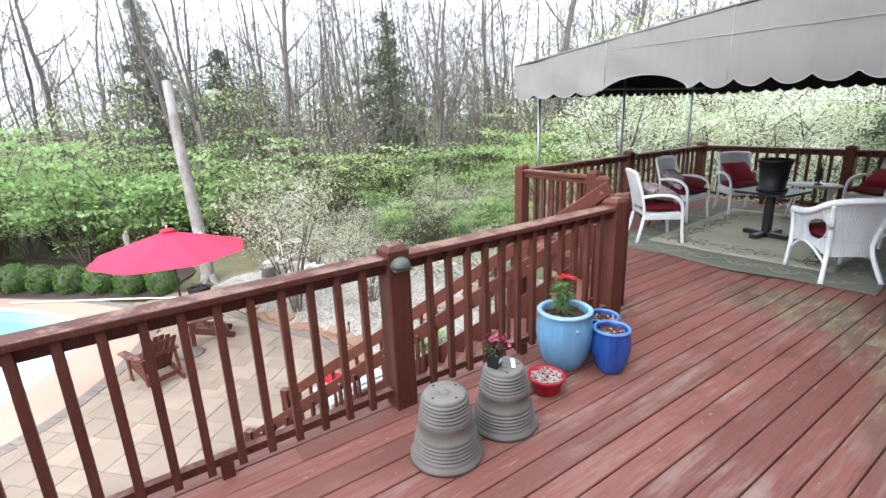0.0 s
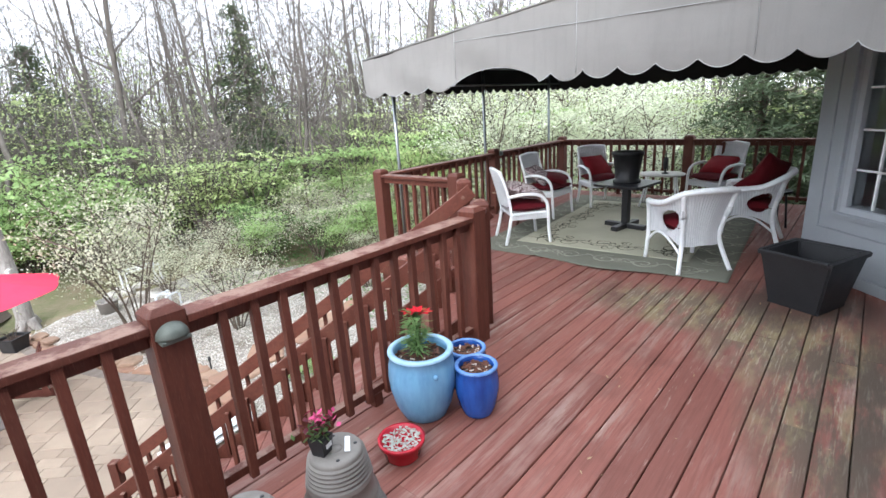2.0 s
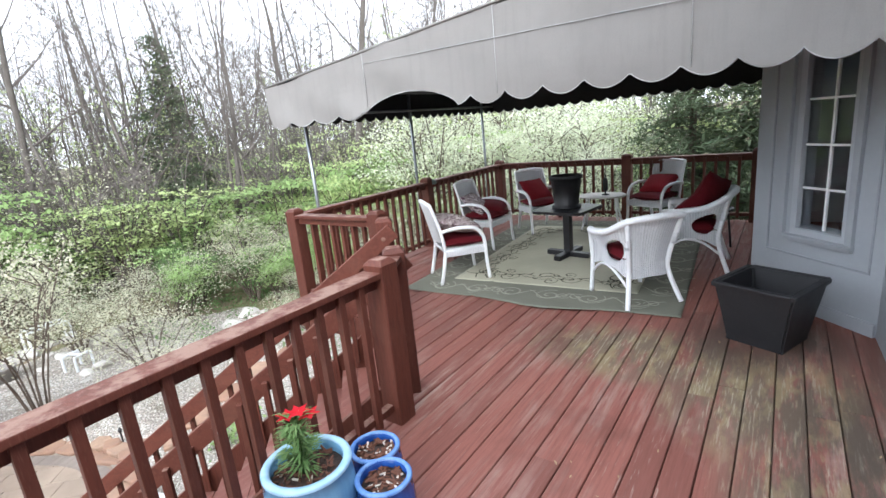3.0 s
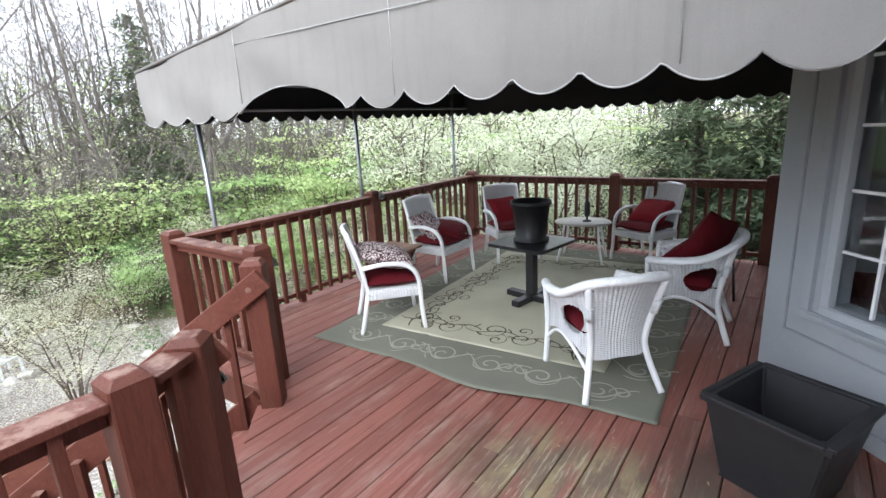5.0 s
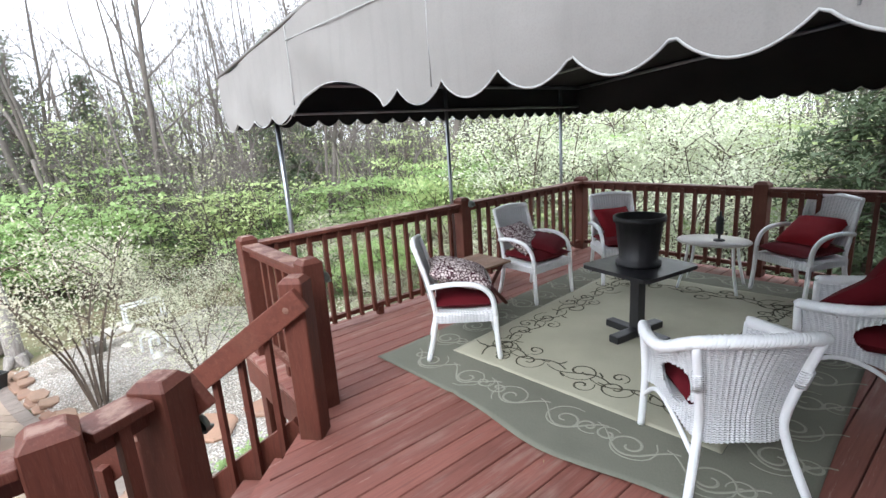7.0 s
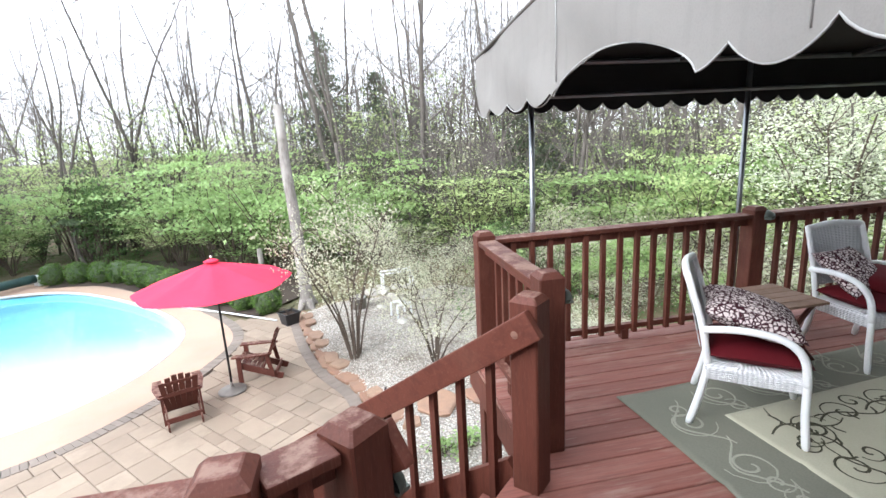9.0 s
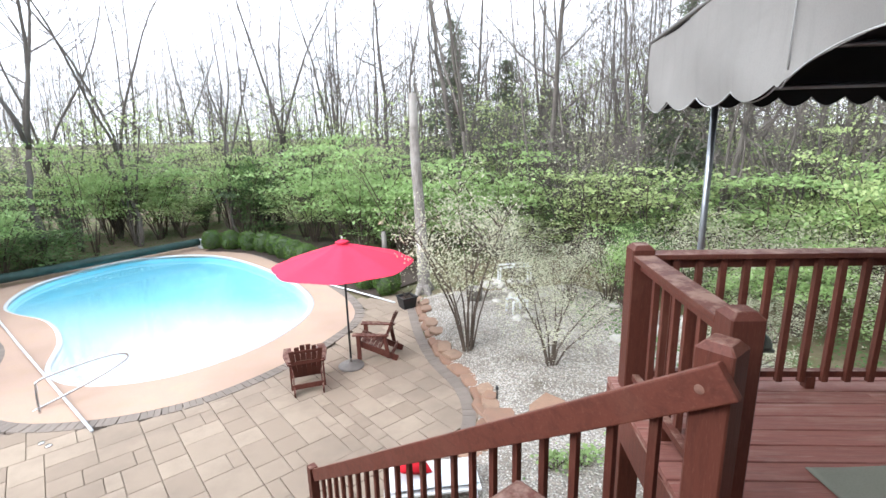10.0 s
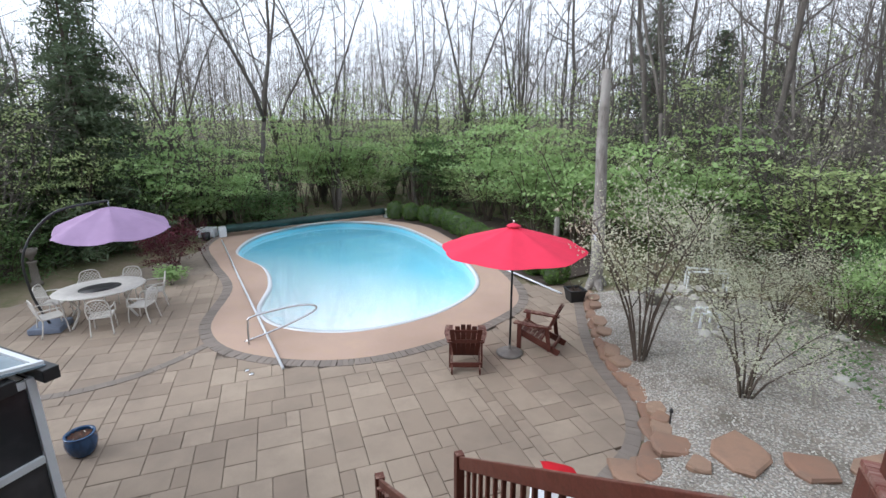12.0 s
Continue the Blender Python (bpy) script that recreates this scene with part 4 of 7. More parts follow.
# ---- tub chairs ----
def tub_chair():
    """Hourglass tub: wide braided rim, narrow seat, woven skirt, splayed legs."""
    e = thing("wicker_tub_chair", "white woven wicker tub chair with braided rim", "chair", group="tub chairs")

    def around(half):
        """A line from one arm's end round the back to the other, from its left half."""
        return curve_pts(half + [(x, -y, z) for x, y, z in reversed(half[:-1])], 34)
    top = around([(0.28, 0.275, 0.61), (0.12, 0.315, 0.625), (-0.1, 0.325, 0.665), (-0.285, 0.255, 0.765), (-0.345, 0.0, 0.79)])
    mid = around([(0.275, 0.25, 0.37), (0.10, 0.255, 0.37), (-0.08, 0.245, 0.37), (-0.2, 0.178, 0.37), (-0.222, 0.0, 0.37)])
    low = around([(0.28, 0.255, 0.29), (0.10, 0.258, 0.345), (-0.08, 0.248, 0.325), (-0.208, 0.186, 0.25), (-0.235, 0.0, 0.25)])
    N = len(top) - 1
    rows = 44
    vs, fs = [], []
    for t in (0.0, 0.014):
        for j in range(rows + 1):
            for i in range(N + 1):
                if j < 12:
                    p = low[i].lerp(mid[i], j / 12)
                else:
                    f = (j - 12) / (rows - 12)
                    p = mid[i].lerp(top[i], f)
                    n = Vector((p.x + 0.02, p.y, 0)).normalized()
                    p = p - n * 0.018 * math.sin(math.pi * f)
                n = Vector((p.x + 0.02, p.y, 0)).normalized()
                p = p - n * (t - 0.004 * math.sin(i * 1.571) * (1 if t == 0 else 0))
                vs.append(tuple(p))
    m = (N + 1) * (rows + 1)
    for j in range(rows):
        for i in range(N):
            u = min(i, N - 1 - i) / 34
            f = (j + 0.5 - 12) / (rows - 12)
            if ((u - 2.05) / 0.68) ** 2 + ((f - 0.40) / 0.34) ** 2 < 1:
                continue
            q = j * (N + 1) + i
            fs.append((q, q + 1, q + N + 2, q + N + 1))
            fs.append((m + q, m + q + N + 1, m + q + N + 2, m + q + 1))
    part("shell", raw_mesh("shell", vs, fs, M_WICKER, True), None, e, "woven wicker shell with an opening at each side")
    vs, fs = [], []
    for ph in (0, 1.57, 3.14, 4.71):
        line = []
        for i in range(N * 2 + 1):
            k = min(i // 2, N - 1)
            p = top[k].lerp(top[k + 1], i / 2 - k)
            a = i * 0.42 + ph
            r = Vector((p.x + 0.02, p.y, 0)).normalized()
            line.append(p + r * (0.02 * math.cos(a)) + Vector((0, 0, 0.01 + 0.018 * math.sin(a))))
        tube_into(vs, fs, line, 0.015, 5)
    part("braided_rim", raw_mesh("braided_rim", vs, fs, M_WHITE, True), None, e, "braided white rim")
    for sy in (1, -1):
        part("leg", tube("leg", curve_pts([(-0.292, sy * 0.255, 0.765), (-0.215, sy * 0.192, 0.40), (-0.222, sy * 0.198, 0.25), (-0.305, sy * 0.262, 0.0)], 6), 0.022, M_WHITE), None, e)
        part("leg", tube("leg", curve_pts([(0.285, sy * 0.277, 0.61), (0.283, sy * 0.258, 0.32), (0.305, sy * 0.265, 0.0)], 6), 0.021, M_WHITE), None, e)
        part("wrapping", tube("wrapping", [(-0.263, sy * 0.232, 0.62), (-0.243, sy * 0.216, 0.53)], 0.027, M_WICKER), None, e)
        part("brace", tube("brace", curve_pts([(0.285, sy * 0.26, 0.2), (0.12, sy * 0.258, 0.325), (-0.06, sy * 0.25, 0.31), (-0.24, sy * 0.212, 0.17)], 5), 0.013, M_WHITE, 6), None, e)
    seat = [(p.x * 0.97, p.y * 0.97) for p in mid]
    part("seat", slab(seat, 0.345, 0.375), M_WICKER, e, "woven seat")
    front = curve_pts([(0.278, 0.24, 0.31), (0.29, 0.0, 0.33), (0.278, -0.24, 0.31)], 6)
    part("apron", raw_mesh("apron", [tuple(p + Vector((dx, 0, dz))) for p in front for dx, dz in ((0, 0), (0.012, 0), (0.012, 0.06), (0, 0.06))], [(4 * a + k, 4 * a + (k + 1) % 4, 4 * a + 4 + (k + 1) % 4, 4 * a + 4 + k) for a in range(len(front) - 1) for k in range(4)], M_WICKER), None, e, "woven front apron")
    return e


tub = tub_chair()
m1 = pose(7.56, 2.14, 0.012, 0, 0, 47)
m2 = pose(8.70, 1.79, 0.012, 0, 0, 94)
tub.matrix_basis = m1
copy_thing(tub, m2)
for m, s in ((m1, 1), (m2, 2)):
    cushion("seat_cushion", m @ pose(0.03, 0, 0.43), "round dark red seat cushion in a wicker tub chair", 0.46, 0.46, 0.17, M_RED, s, "seat cushions")
cushion("throw_pillow", m2 @ pose(-0.10, 0.05, 0.72, 45, 62, 18), "dark red square throw pillow leaning in a wicker tub chair", 0.5, 0.5, 0.17, M_RED, 8, "throw pillows")
cushion("throw_pillow", m2 @ pose(-0.02, 0.13, 0.65, 50, 38, 12), "dark red velvet throw pillow by the chair arm", 0.4, 0.4, 0.14, M_RED, 9, "throw pillows")


# ---- tables ----
def pedestal_table():
    e = thing("pedestal_table", "square black pedestal table on a rug", "table", pose(8.69, 3.19, 0.006, 0, 0, -9))
    top = [(0.315, 0.28), (0.28, 0.315), (-0.28, 0.315), (-0.315, 0.28), (-0.315, -0.28), (-0.28, -0.315), (0.28, -0.315), (0.315, -0.28)]
    part("tabletop", slab(top, 0.575, 0.605), M_BLACKTABLE, e)
    part("column", box((0, 0, 0.32), (0.085, 0.085, 0.5), bevel=0.006), M_BLACKTABLE, e)
    part("top_plate", box((0, 0, 0.556), (0.36, 0.1, 0.035), bevel=0.004), M_BLACKTABLE, e)
    for rz in (0, 90):
        part("foot", box((0, 0, 0.035 if rz else 0.0355), (0.56, 0.09, 0.06), rz, 0.01), M_BLACKTABLE, e)
    return e


pedestal_table()


def square_pot(name, label, m, b, t, h, wall=0.03, rim=0.03):
    e = thing(name, label, "planter", m)
    bm = bmesh.new()
    def loop(r, z):
        return [bm.verts.new((sx * r / 2, sy * r / 2, z)) for sx, sy in ((-1, -1), (1, -1), (1, 1), (-1, 1))]
    loops = [loop(b, 0), loop(b * 0.98 + 0.02 * t, 0.02), loop(t, h - rim), loop(t + 0.025, h - rim), loop(t + 0.03, h), loop(t - wall * 2, h), loop(b - wall, 0.06)]
    bm.faces.new(list(reversed(loops[0])))
    for p, q in zip(loops[:-1], loops[1:]):
        for i in range(4):
            bm.faces.new((p[i], p[(i + 1) % 4], q[(i + 1) % 4], q[i]))
    bm.faces.new(loops[-1])
    es = [ed for ed in bm.edges if abs(ed.verts[0].co.z - ed.verts[1].co.z) > 0.05]
    bmesh.ops.bevel(bm, geom=es, offset=0.012, segments=2, affect="EDGES")
    part("body", bm, M_BLACKPLASTIC, e)
    for k in range(4):
        m4 = Matrix.Rotation(radians(90 * k), 4, "Z")
        part("rim", beam(m4 @ Vector((-t / 2 - 0.005, -t / 2 - 0.006, h - 0.004)), m4 @ Vector((t / 2 - 0.012, -t / 2 - 0.006, h - 0.004)), 0.034, 0.02, 0.005), M_BLACKPLASTIC, e)
    part("soil_tray", box((0, 0, 0.072), (b - wall - 0.03, b - wall - 0.03, 0.02), bevel=0.004), M_SOIL, e, "dry dark residue at the bottom")
    return e


square_pot("square_planter", "empty tapered square black plastic planter on the deck", pose(7.02, 1.10, 0.002, 0, 0, 67), 0.37, 0.50, 0.44)
tp = thing("table_planter", "ribbed black plastic flower pot on a black table", "planter", pose(8.70, 3.20, 0.612, 0, 0, 10))
part("body", turned("body", [(0.0, 0.0), (0.17, 0.0), (0.172, 0.03), (0.142, 0.04), (0.15, 0.075), (0.146, 0.08), (0.178, 0.35), (0.194, 0.35), (0.197, 0.39), (0.178, 0.39), (0.14, 0.1), (0.0, 0.1)], M_BLACKPLASTIC, 48, 18, 0.012), None, tp)


def oval_table():
    e = thing("oval_side_table", "small oval white side table on slim legs", "table", pose(10.28, 3.26, 0.004, 0, 0, 100))
    vs, fs = lathe([(0.0, 0.47), (0.33, 0.47), (0.345, 0.485), (0.33, 0.50), (0.0, 0.50)], 40)
    part("tabletop", raw_mesh("tabletop", [(x, y * 0.72, z) for x, y, z in vs], fs, M_IRON, True), None, e)
    for sx in (1, -1):
        for sy in (1, -1):
            part("leg", tube("leg", curve_pts([(sx * 0.2, sy * 0.12, 0.47), (sx * 0.22, sy * 0.15, 0.25), (sx * 0.27, sy * 0.2, 0.0)], 4), 0.014, M_WHITE), None, e)
    return e


oval_table()
cs = thing("candle_lantern", "slender black metal candle lantern on a white table", "lantern", pose(10.26, 3.2, 0.504))
part("base", turned("base", [(0, 0), (0.055, 0), (0.05, 0.012), (0.015, 0.02), (0.0, 0.02)], M_DARKMETAL), None, cs)
part("body", turned("body", [(0, 0.02), (0.012, 0.02), (0.012, 0.06), (0.035, 0.075), (0.035, 0.22), (0.03, 0.235), (0.01, 0.25), (0.008, 0.3), (0.0, 0.3)], M_DARKMETAL), None, cs)


def folding_table():
    e = thing("folding_table", "small brown slatted wooden folding table between chairs", "table", pose(8.36, 4.70, 0.002, 0, 0, 0))
    for k in range(5):
        part("slat", box((0, -0.19 + k * 0.095, 0.45), (0.46, 0.088, 0.02), bevel=0.004), M_BROWNWOOD, e)
    for s in (1, -1):
        part("leg", beam((-0.2, s * 0.18, 0.44), (0.2, s * 0.18, 0.0), 0.02, 0.035), M_ADIR, e)
        part("leg", beam((0.2, s * 0.155, 0.44), (-0.2, s * 0.155, 0.0), 0.02, 0.035), M_ADIR, e)
    return e


folding_table()
tr = thing("tray_stand", "small dark metal tray stand behind the tub chair", "table", pose(9.6, 1.66, 0.002))
part("tray", turned("tray", [(0, 0.42), (0.14, 0.42), (0.15, 0.45), (0.14, 0.45), (0.135, 0.43), (0, 0.43)], M_DARKMETAL), None, tr)
for k in range(3):
    a = k * 2.094
    part("leg", tube("leg", [(0.1 * math.cos(a), 0.1 * math.sin(a), 0.43), (0.15 * math.cos(a), 0.15 * math.sin(a), 0.0)], 0.012, M_DARKMETAL), None, tr)

# ---- rug ----
def rug_fabric(name, base, dark):
    m = Mat(name, base, 0.95, 0, 0.1)
    v = m.coord((60, 260, 1))
    n = m.noise(1.0, v, 3)
    m.blend(m.ramp(n, 0.4, 0.7), dark, 0.7)
    s = m.noise(1.6, m.coord(), 5)
    m.blend(m.ramp(s, 0.45, 0.7), tuple(c * 0.72 for c in base), 0.6)
    m.bump(n, 0.4, 0.003)
    return m.m


M_RUG_OUT = rug_fabric("sage_rug_border", (0.195, 0.195, 0.155), (0.15, 0.151, 0.12))
M_RUG_IN = rug_fabric("pale_sage_rug_field", (0.45, 0.435, 0.335), (0.37, 0.36, 0.275))
M_VINE = rug_fabric("dark_olive_rug_pattern", (0.075, 0.072, 0.05), (0.05, 0.05, 0.035))
M_SCROLL = rug_fabric("pale_rug_scroll", (0.33, 0.33, 0.265), (0.265, 0.268, 0.212))


def rug_height(x, y):
    edge = max(0, 1 - (x + 1.95) / 0.3) * (1 + 1.3 * math.exp(-((y + 0.5) / 0.3) ** 2))
    fold = math.exp(-((y - 0.52) / 0.03) ** 2) * 0.010 * max(0, 1 - (x + 1.83) / 2.6)
    return 0.006 + edge * 0.024 * (0.5 + noise.noise((y * 1.6, 4, 0))) + fold


def rug_sheet(x0, x1, y0, y1, lift, nx, ny, wave=0.0):
    vs, fs = [], []
    for top in (1, 0):
        for j in range(ny + 1):
            for i in range(nx + 1):
                x, y = x0 + (x1 - x0) * i / nx, y0 + (y1 - y0) * j / ny
                w = (wave * noise.noise((y * 1.3, 9, 0)) * 0.4 - wave * 1.3 * math.exp(-((y + 0.25) / 0.45) ** 2)) * max(0, 1 - i / nx * 5)
                vs.append((x + w, y, rug_height(x, y) + lift if top else max(0.0005, rug_height(x, y) - 0.005)))
    m = (nx + 1) * (ny + 1)
    for j in range(ny):
        for i in range(nx):
            q = j * (nx + 1) + i
            fs.append((q, q + 1, q + nx + 2, q + nx + 1))
    rim = [i for i in range(nx + 1)] + [(j + 1) * (nx + 1) + nx for j in range(ny)] + [ny * (nx + 1) + i for i in reversed(range(nx))] + [j * (nx + 1) for j in reversed(range(1, ny))]
    for k in range(len(rim)):
        a, b = rim[k], rim[(k + 1) % len(rim)]
        fs.append((b, a, m + a, m + b))
    return vs, fs


def scroll_line(cx, cy, r, a0, turns, sgn, tail=0.0):
    out = []
    n = int(14 * turns) + 6
    for i in range(n + 1):
        f = i / n
        a = a0 + sgn * f * turns * 2 * math.pi
        q = r * (0.12 + 0.88 * f)
        out.append((cx + q * math.cos(a), cy + q * math.sin(a)))
    return out


def lay(lines, lift, w, mat, name, parent):
    """Lays woven lines on the rug as thin raised cords."""
    vs, fs = [], []
    for ln in lines:
        b = len(vs)
        n = len(ln)
        for i, p in enumerate(ln):
            a, c = Vector(ln[max(0, i - 1)]), Vector(ln[min(n - 1, i + 1)])
            d = (c - a).normalized()
            s = Vector((-d.y, d.x)) * w * (0.5 + 0.5 * math.sin(math.pi * min(1, 0.15 + i / n)))
            z = rug_height(p[0], p[1]) + lift
            vs.append((p[0] + s.x, p[1] + s.y, z))
            vs.append((p[0], p[1], z + 0.0022))
            vs.append((p[0] - s.x, p[1] - s.y, z))
        for i in range(n - 1):
            q = b + 3 * i
            fs += [(q, q + 3, q + 4, q + 1), (q + 1, q + 4, q + 5, q + 2)]
    return part(name, raw_mesh(name, vs, fs, mat), None, parent)


def build_rug():
    e = thing("rug", "sage green outdoor rug with scrolling vine pattern", "rug", pose(8.90, 3.20, 0.001, 0, 0, 4.2))
    vs, fs = rug_sheet(-1.83, 1.83, -1.39, 1.39, 0.0, 90, 70, 0.09)
    part("border", raw_mesh("border", vs, fs, M_RUG_OUT, True), None, e, "darker sage border")
    vs, fs = rug_sheet(-1.36, 1.40, -0.98, 1.0, 0.0025, 70, 50)
    part("field", raw_mesh("field", vs, fs, M_RUG_IN, True), None, e, "pale sage field")
    rnd = random.Random(3)
    dark = []
    for side in range(4):
        for k in range(5 if side < 2 else 7):
            n = 5 if side < 2 else 7
            f = (k + 0.5) / n
            if side < 2:
                cx, cy = (-1.08 if side == 0 else 1.12), -0.85 + 1.75 * f
                along = (0, 1)
            else:
                cx, cy = -1.2 + 2.45 * f, (-0.74 if side == 2 else 0.76)
                along = (1, 0)
            s = 1 if k % 2 else -1
            r = rnd.uniform(0.11, 0.16)
            dark.append(scroll_line(cx + rnd.uniform(-0.06, 0.06), cy + rnd.uniform(-0.06, 0.06), r, rnd.uniform(0, 6.28), 1.35, s))
            dark.append(scroll_line(cx + 0.12 * s, cy + 0.1 * s, r * 0.6, rnd.uniform(0, 6.28), 1.2, -s))
            st = [(cx + along[0] * (q - 0.5) * 0.5 + along[1] * 0.05 * math.sin(q * 6), cy + along[1] * (q - 0.5) * 0.5 + along[0] * 0.05 * math.sin(q * 6)) for q in np.linspace(0, 1, 12)]
            dark.append(st)
            for q in range(3):
                a = rnd.uniform(0, 6.28)
                px, py = st[3 * q + 2]
                dark.append([(px, py), (px + 0.03 * math.cos(a), py + 0.03 * math.sin(a)), (px + 0.075 * math.cos(a + 0.3), py + 0.075 * math.sin(a + 0.3))])
    lay(dark, 0.0035, 0.0075, M_VINE, "vine_pattern", e)
    pale = []
    for side in range(4):
        n = 6 if side < 2 else 8
        for k in range(n):
            f = (k + 0.5) / n
            if side < 2:
                cx, cy = (-1.6 if side == 0 else 1.62), -1.2 + 2.4 * f
            else:
                cx, cy = -1.4 + 2.8 * f, (-1.19 if side == 2 else 1.2)
            s = 1 if k % 2 else -1
            pale.append(scroll_line(cx, cy, 0.145, k * 1.7, 1.6, s))
            pale.append(scroll_line(cx + 0.02, cy + 0.14 * s, 0.075, k * 1.1, 1.3, -s))
            pale.append([(cx + 0.09 * math.cos(q), cy + (q - 3.14) * 0.075) for q in np.linspace(0, 6.28, 16)])
    lay(pale, 0.0012, 0.008, M_SCROLL, "scroll_pattern", e)


build_rug()

# ---- pots by the railing ----
M_RIMGLAZE = {"pale_blue_glaze": glaze("pale_blue_rim", (0.34, 0.52, 0.66), (0.22, 0.4, 0.58)), "cobalt_glaze": glaze("cobalt_rim", (0.16, 0.3, 0.58), (0.05, 0.15, 0.45))}
M_CHIP = plain("bark_chip", (0.15, 0.06, 0.035), 0.9, 0, 0.3)
M_PALECHIP = plain("pale_chip", (0.55, 0.5, 0.43), 0.85, 0, 0.2)


def chips(name, r, z, n, parent, seed, pale=0.1):
    """Loose bark chips lying on potting soil, a few of them bleached."""
    g = random.Random(seed)
    for mat, cnt, lab in ((M_CHIP, n, "brown bark chips"), (M_PALECHIP, int(n * pale), "bleached bark chips")):
        vs, fs = [], []
        for k in range(cnt):
            a, q = g.uniform(0, 6.28), r * math.sqrt(g.random())
            m = Matrix.Translation((q * math.cos(a), q * math.sin(a), z + g.uniform(0.0, 0.008))) @ Euler((g.uniform(-0.5, 0.5), g.uniform(-0.5, 0.5), g.uniform(0, 6.28))).to_matrix().to_4x4()
            L, w, t = g.uniform(0.008, 0.02), g.uniform(0.003, 0.006), 0.002
            b = len(vs)
            vs += [tuple(m @ Vector((sx * L, sy * w, sz * t))) for sz in (-1, 1) for sx, sy in ((-1, -1), (1, -1), (1, 1), (-1, 1))]
            fs += [tuple(b + i for i in f) for f in ((0, 1, 5, 4), (1, 2, 6, 5), (2, 3, 7, 6), (3, 0, 4, 7), (4, 5, 6, 7))]
        if vs:
            tagged(part(name, raw_mesh(name, vs, fs, mat), None, parent, lab), lab, kind="stuff")


def glazed_pot(name, label, x, y, h, r, mat, ribs=0, soil=True):
    e = thing(name, label, "flower pot", pose(x, y, 0.002))
    pr = [(0.0, 0.0), (r * 0.62, 0.0), (r * 0.68, 0.01), (r * 0.86, h * 0.22), (r * 0.98, h * 0.48), (r * 1.0, h * 0.64), (r * 0.96, h * 0.82), (r * 0.90, h * 0.93), (r * 0.95, h * 0.955), (r * 0.96, h * 0.985), (r * 0.92, h), (r * 0.80, h), (r * 0.78, h * 0.9), (r * 0.8, h * 0.8), (0.0, h * 0.8)]
    part("body", turned("body", pr, mat, 64, ribs, 0.012 if ribs else 0), None, e)
    part("rim", turned("rim", [(r * 0.965, h * 0.965), (r * 0.968, h * 0.99), (r * 0.93, h * 1.004), (r * 0.80, h * 1.003), (r * 0.785, h * 0.985)], M_RIMGLAZE.get(mat.name, mat), 48), None, e, "paler worn glazed rim")
    if soil:
        chips("chips", r * 0.74, h * 0.885, 90, e, int(r * 1000), pale=0.06 if r > 0.15 else 0.16)
    part("soil", turned("soil", [(0.0, h * 0.885), (r * 0.4, h * 0.88), (r * 0.785, h * 0.865), (r * 0.78, h * 0.8), (0, h * 0.8)], M_SOIL, 24), None, e, "dark potting soil")
    return e


glazed_pot("large_glazed_pot", "large pale blue glazed pot with a red-flowered lily", 4.17, 2.62, 0.41, 0.192, M_PALEBLUE)
part("knob", turned("knob", [(0, 0.02), (0.012, 0.016), (0.016, 0), (0.0, 0)], M_PALEBLUE, 12), None, bpy.data.objects["large_glazed_pot"], m=pose(-0.07, -0.168, 0.315, 90, 0, -22))
glazed_pot("ribbed_blue_pot", "ribbed cobalt blue glazed pot with dry soil", 4.35, 2.37, 0.305, 0.126, M_COBALT, 22)
glazed_pot("small_blue_pot", "smaller cobalt blue glazed pot beside a post", 4.49, 2.55, 0.295, 0.122, M_COBALT, 22)


M_LILY = leaf("lily_leaves", (0.10, 0.2, 0.06), (0.22, 0.34, 0.13), 0.25)


def lily():
    e = thing("lily_plant", "spiky green lily with a red flower in a pot", "plant", pose(4.15, 2.63, 0.36))
    rnd = random.Random(5)
    part("stem", tube("stem", [(0, 0, 0), (0.01, 0.0, 0.13), (0.015, 0.005, 0.24)], 0.006, M_LEAF_B, 5), None, e)
    vs, fs = [], []
    for k in range(300):
        z = 0.015 + 0.235 * rnd.random()
        a = rnd.uniform(0, 6.28)
        L = rnd.uniform(0.075, 0.125) * (1.1 - z * 1.3)
        up = rnd.uniform(0.0, 0.9)
        d = Vector((math.cos(a), math.sin(a), 0))
        s = Vector((-d.y, d.x, 0)) * 0.0042
        p0 = Vector((0.01, 0, z))
        p1 = p0 + d * L * 0.55 + Vector((0, 0, L * up * 0.6))
        p2 = p0 + d * L + Vector((0, 0, L * up * 0.7 - 0.01))
        b = len(vs)
        for q in (p0 - s * 0.5, p0 + s * 0.5, p1 + s, p1 - s, p2):
            vs.append(tuple(q))
        fs += [(b, b + 1, b + 2, b + 3), (b + 3, b + 2, b + 4)]
    part("leaves", raw_mesh("leaves", vs, fs, M_LILY), None, e, "narrow green lily leaves")
    vs, fs = [], []
    for c in ((0.03, 0.0, 0.265), (0.055, -0.03, 0.25), (0.0, 0.03, 0.255)):
        for k in range(6):
            a = k * 1.047 + c[0] * 40
            d = Vector((math.cos(a), math.sin(a), 0.5))
            s = Vector((-d.y, d.x, 0)) * 0.014
            p = Vector(c)
            b = len(vs)
            for q in (p, p + d * 0.025 + s, p + d * 0.055 + Vector((0, 0, -0.012)), p + d * 0.025 - s):
                vs.append(tuple(q))
            fs.append((b, b + 1, b + 2, b + 3))
    part("flower", raw_mesh("flower", vs, fs, M_BRIGHT_RED), None, e, "red lily flower")


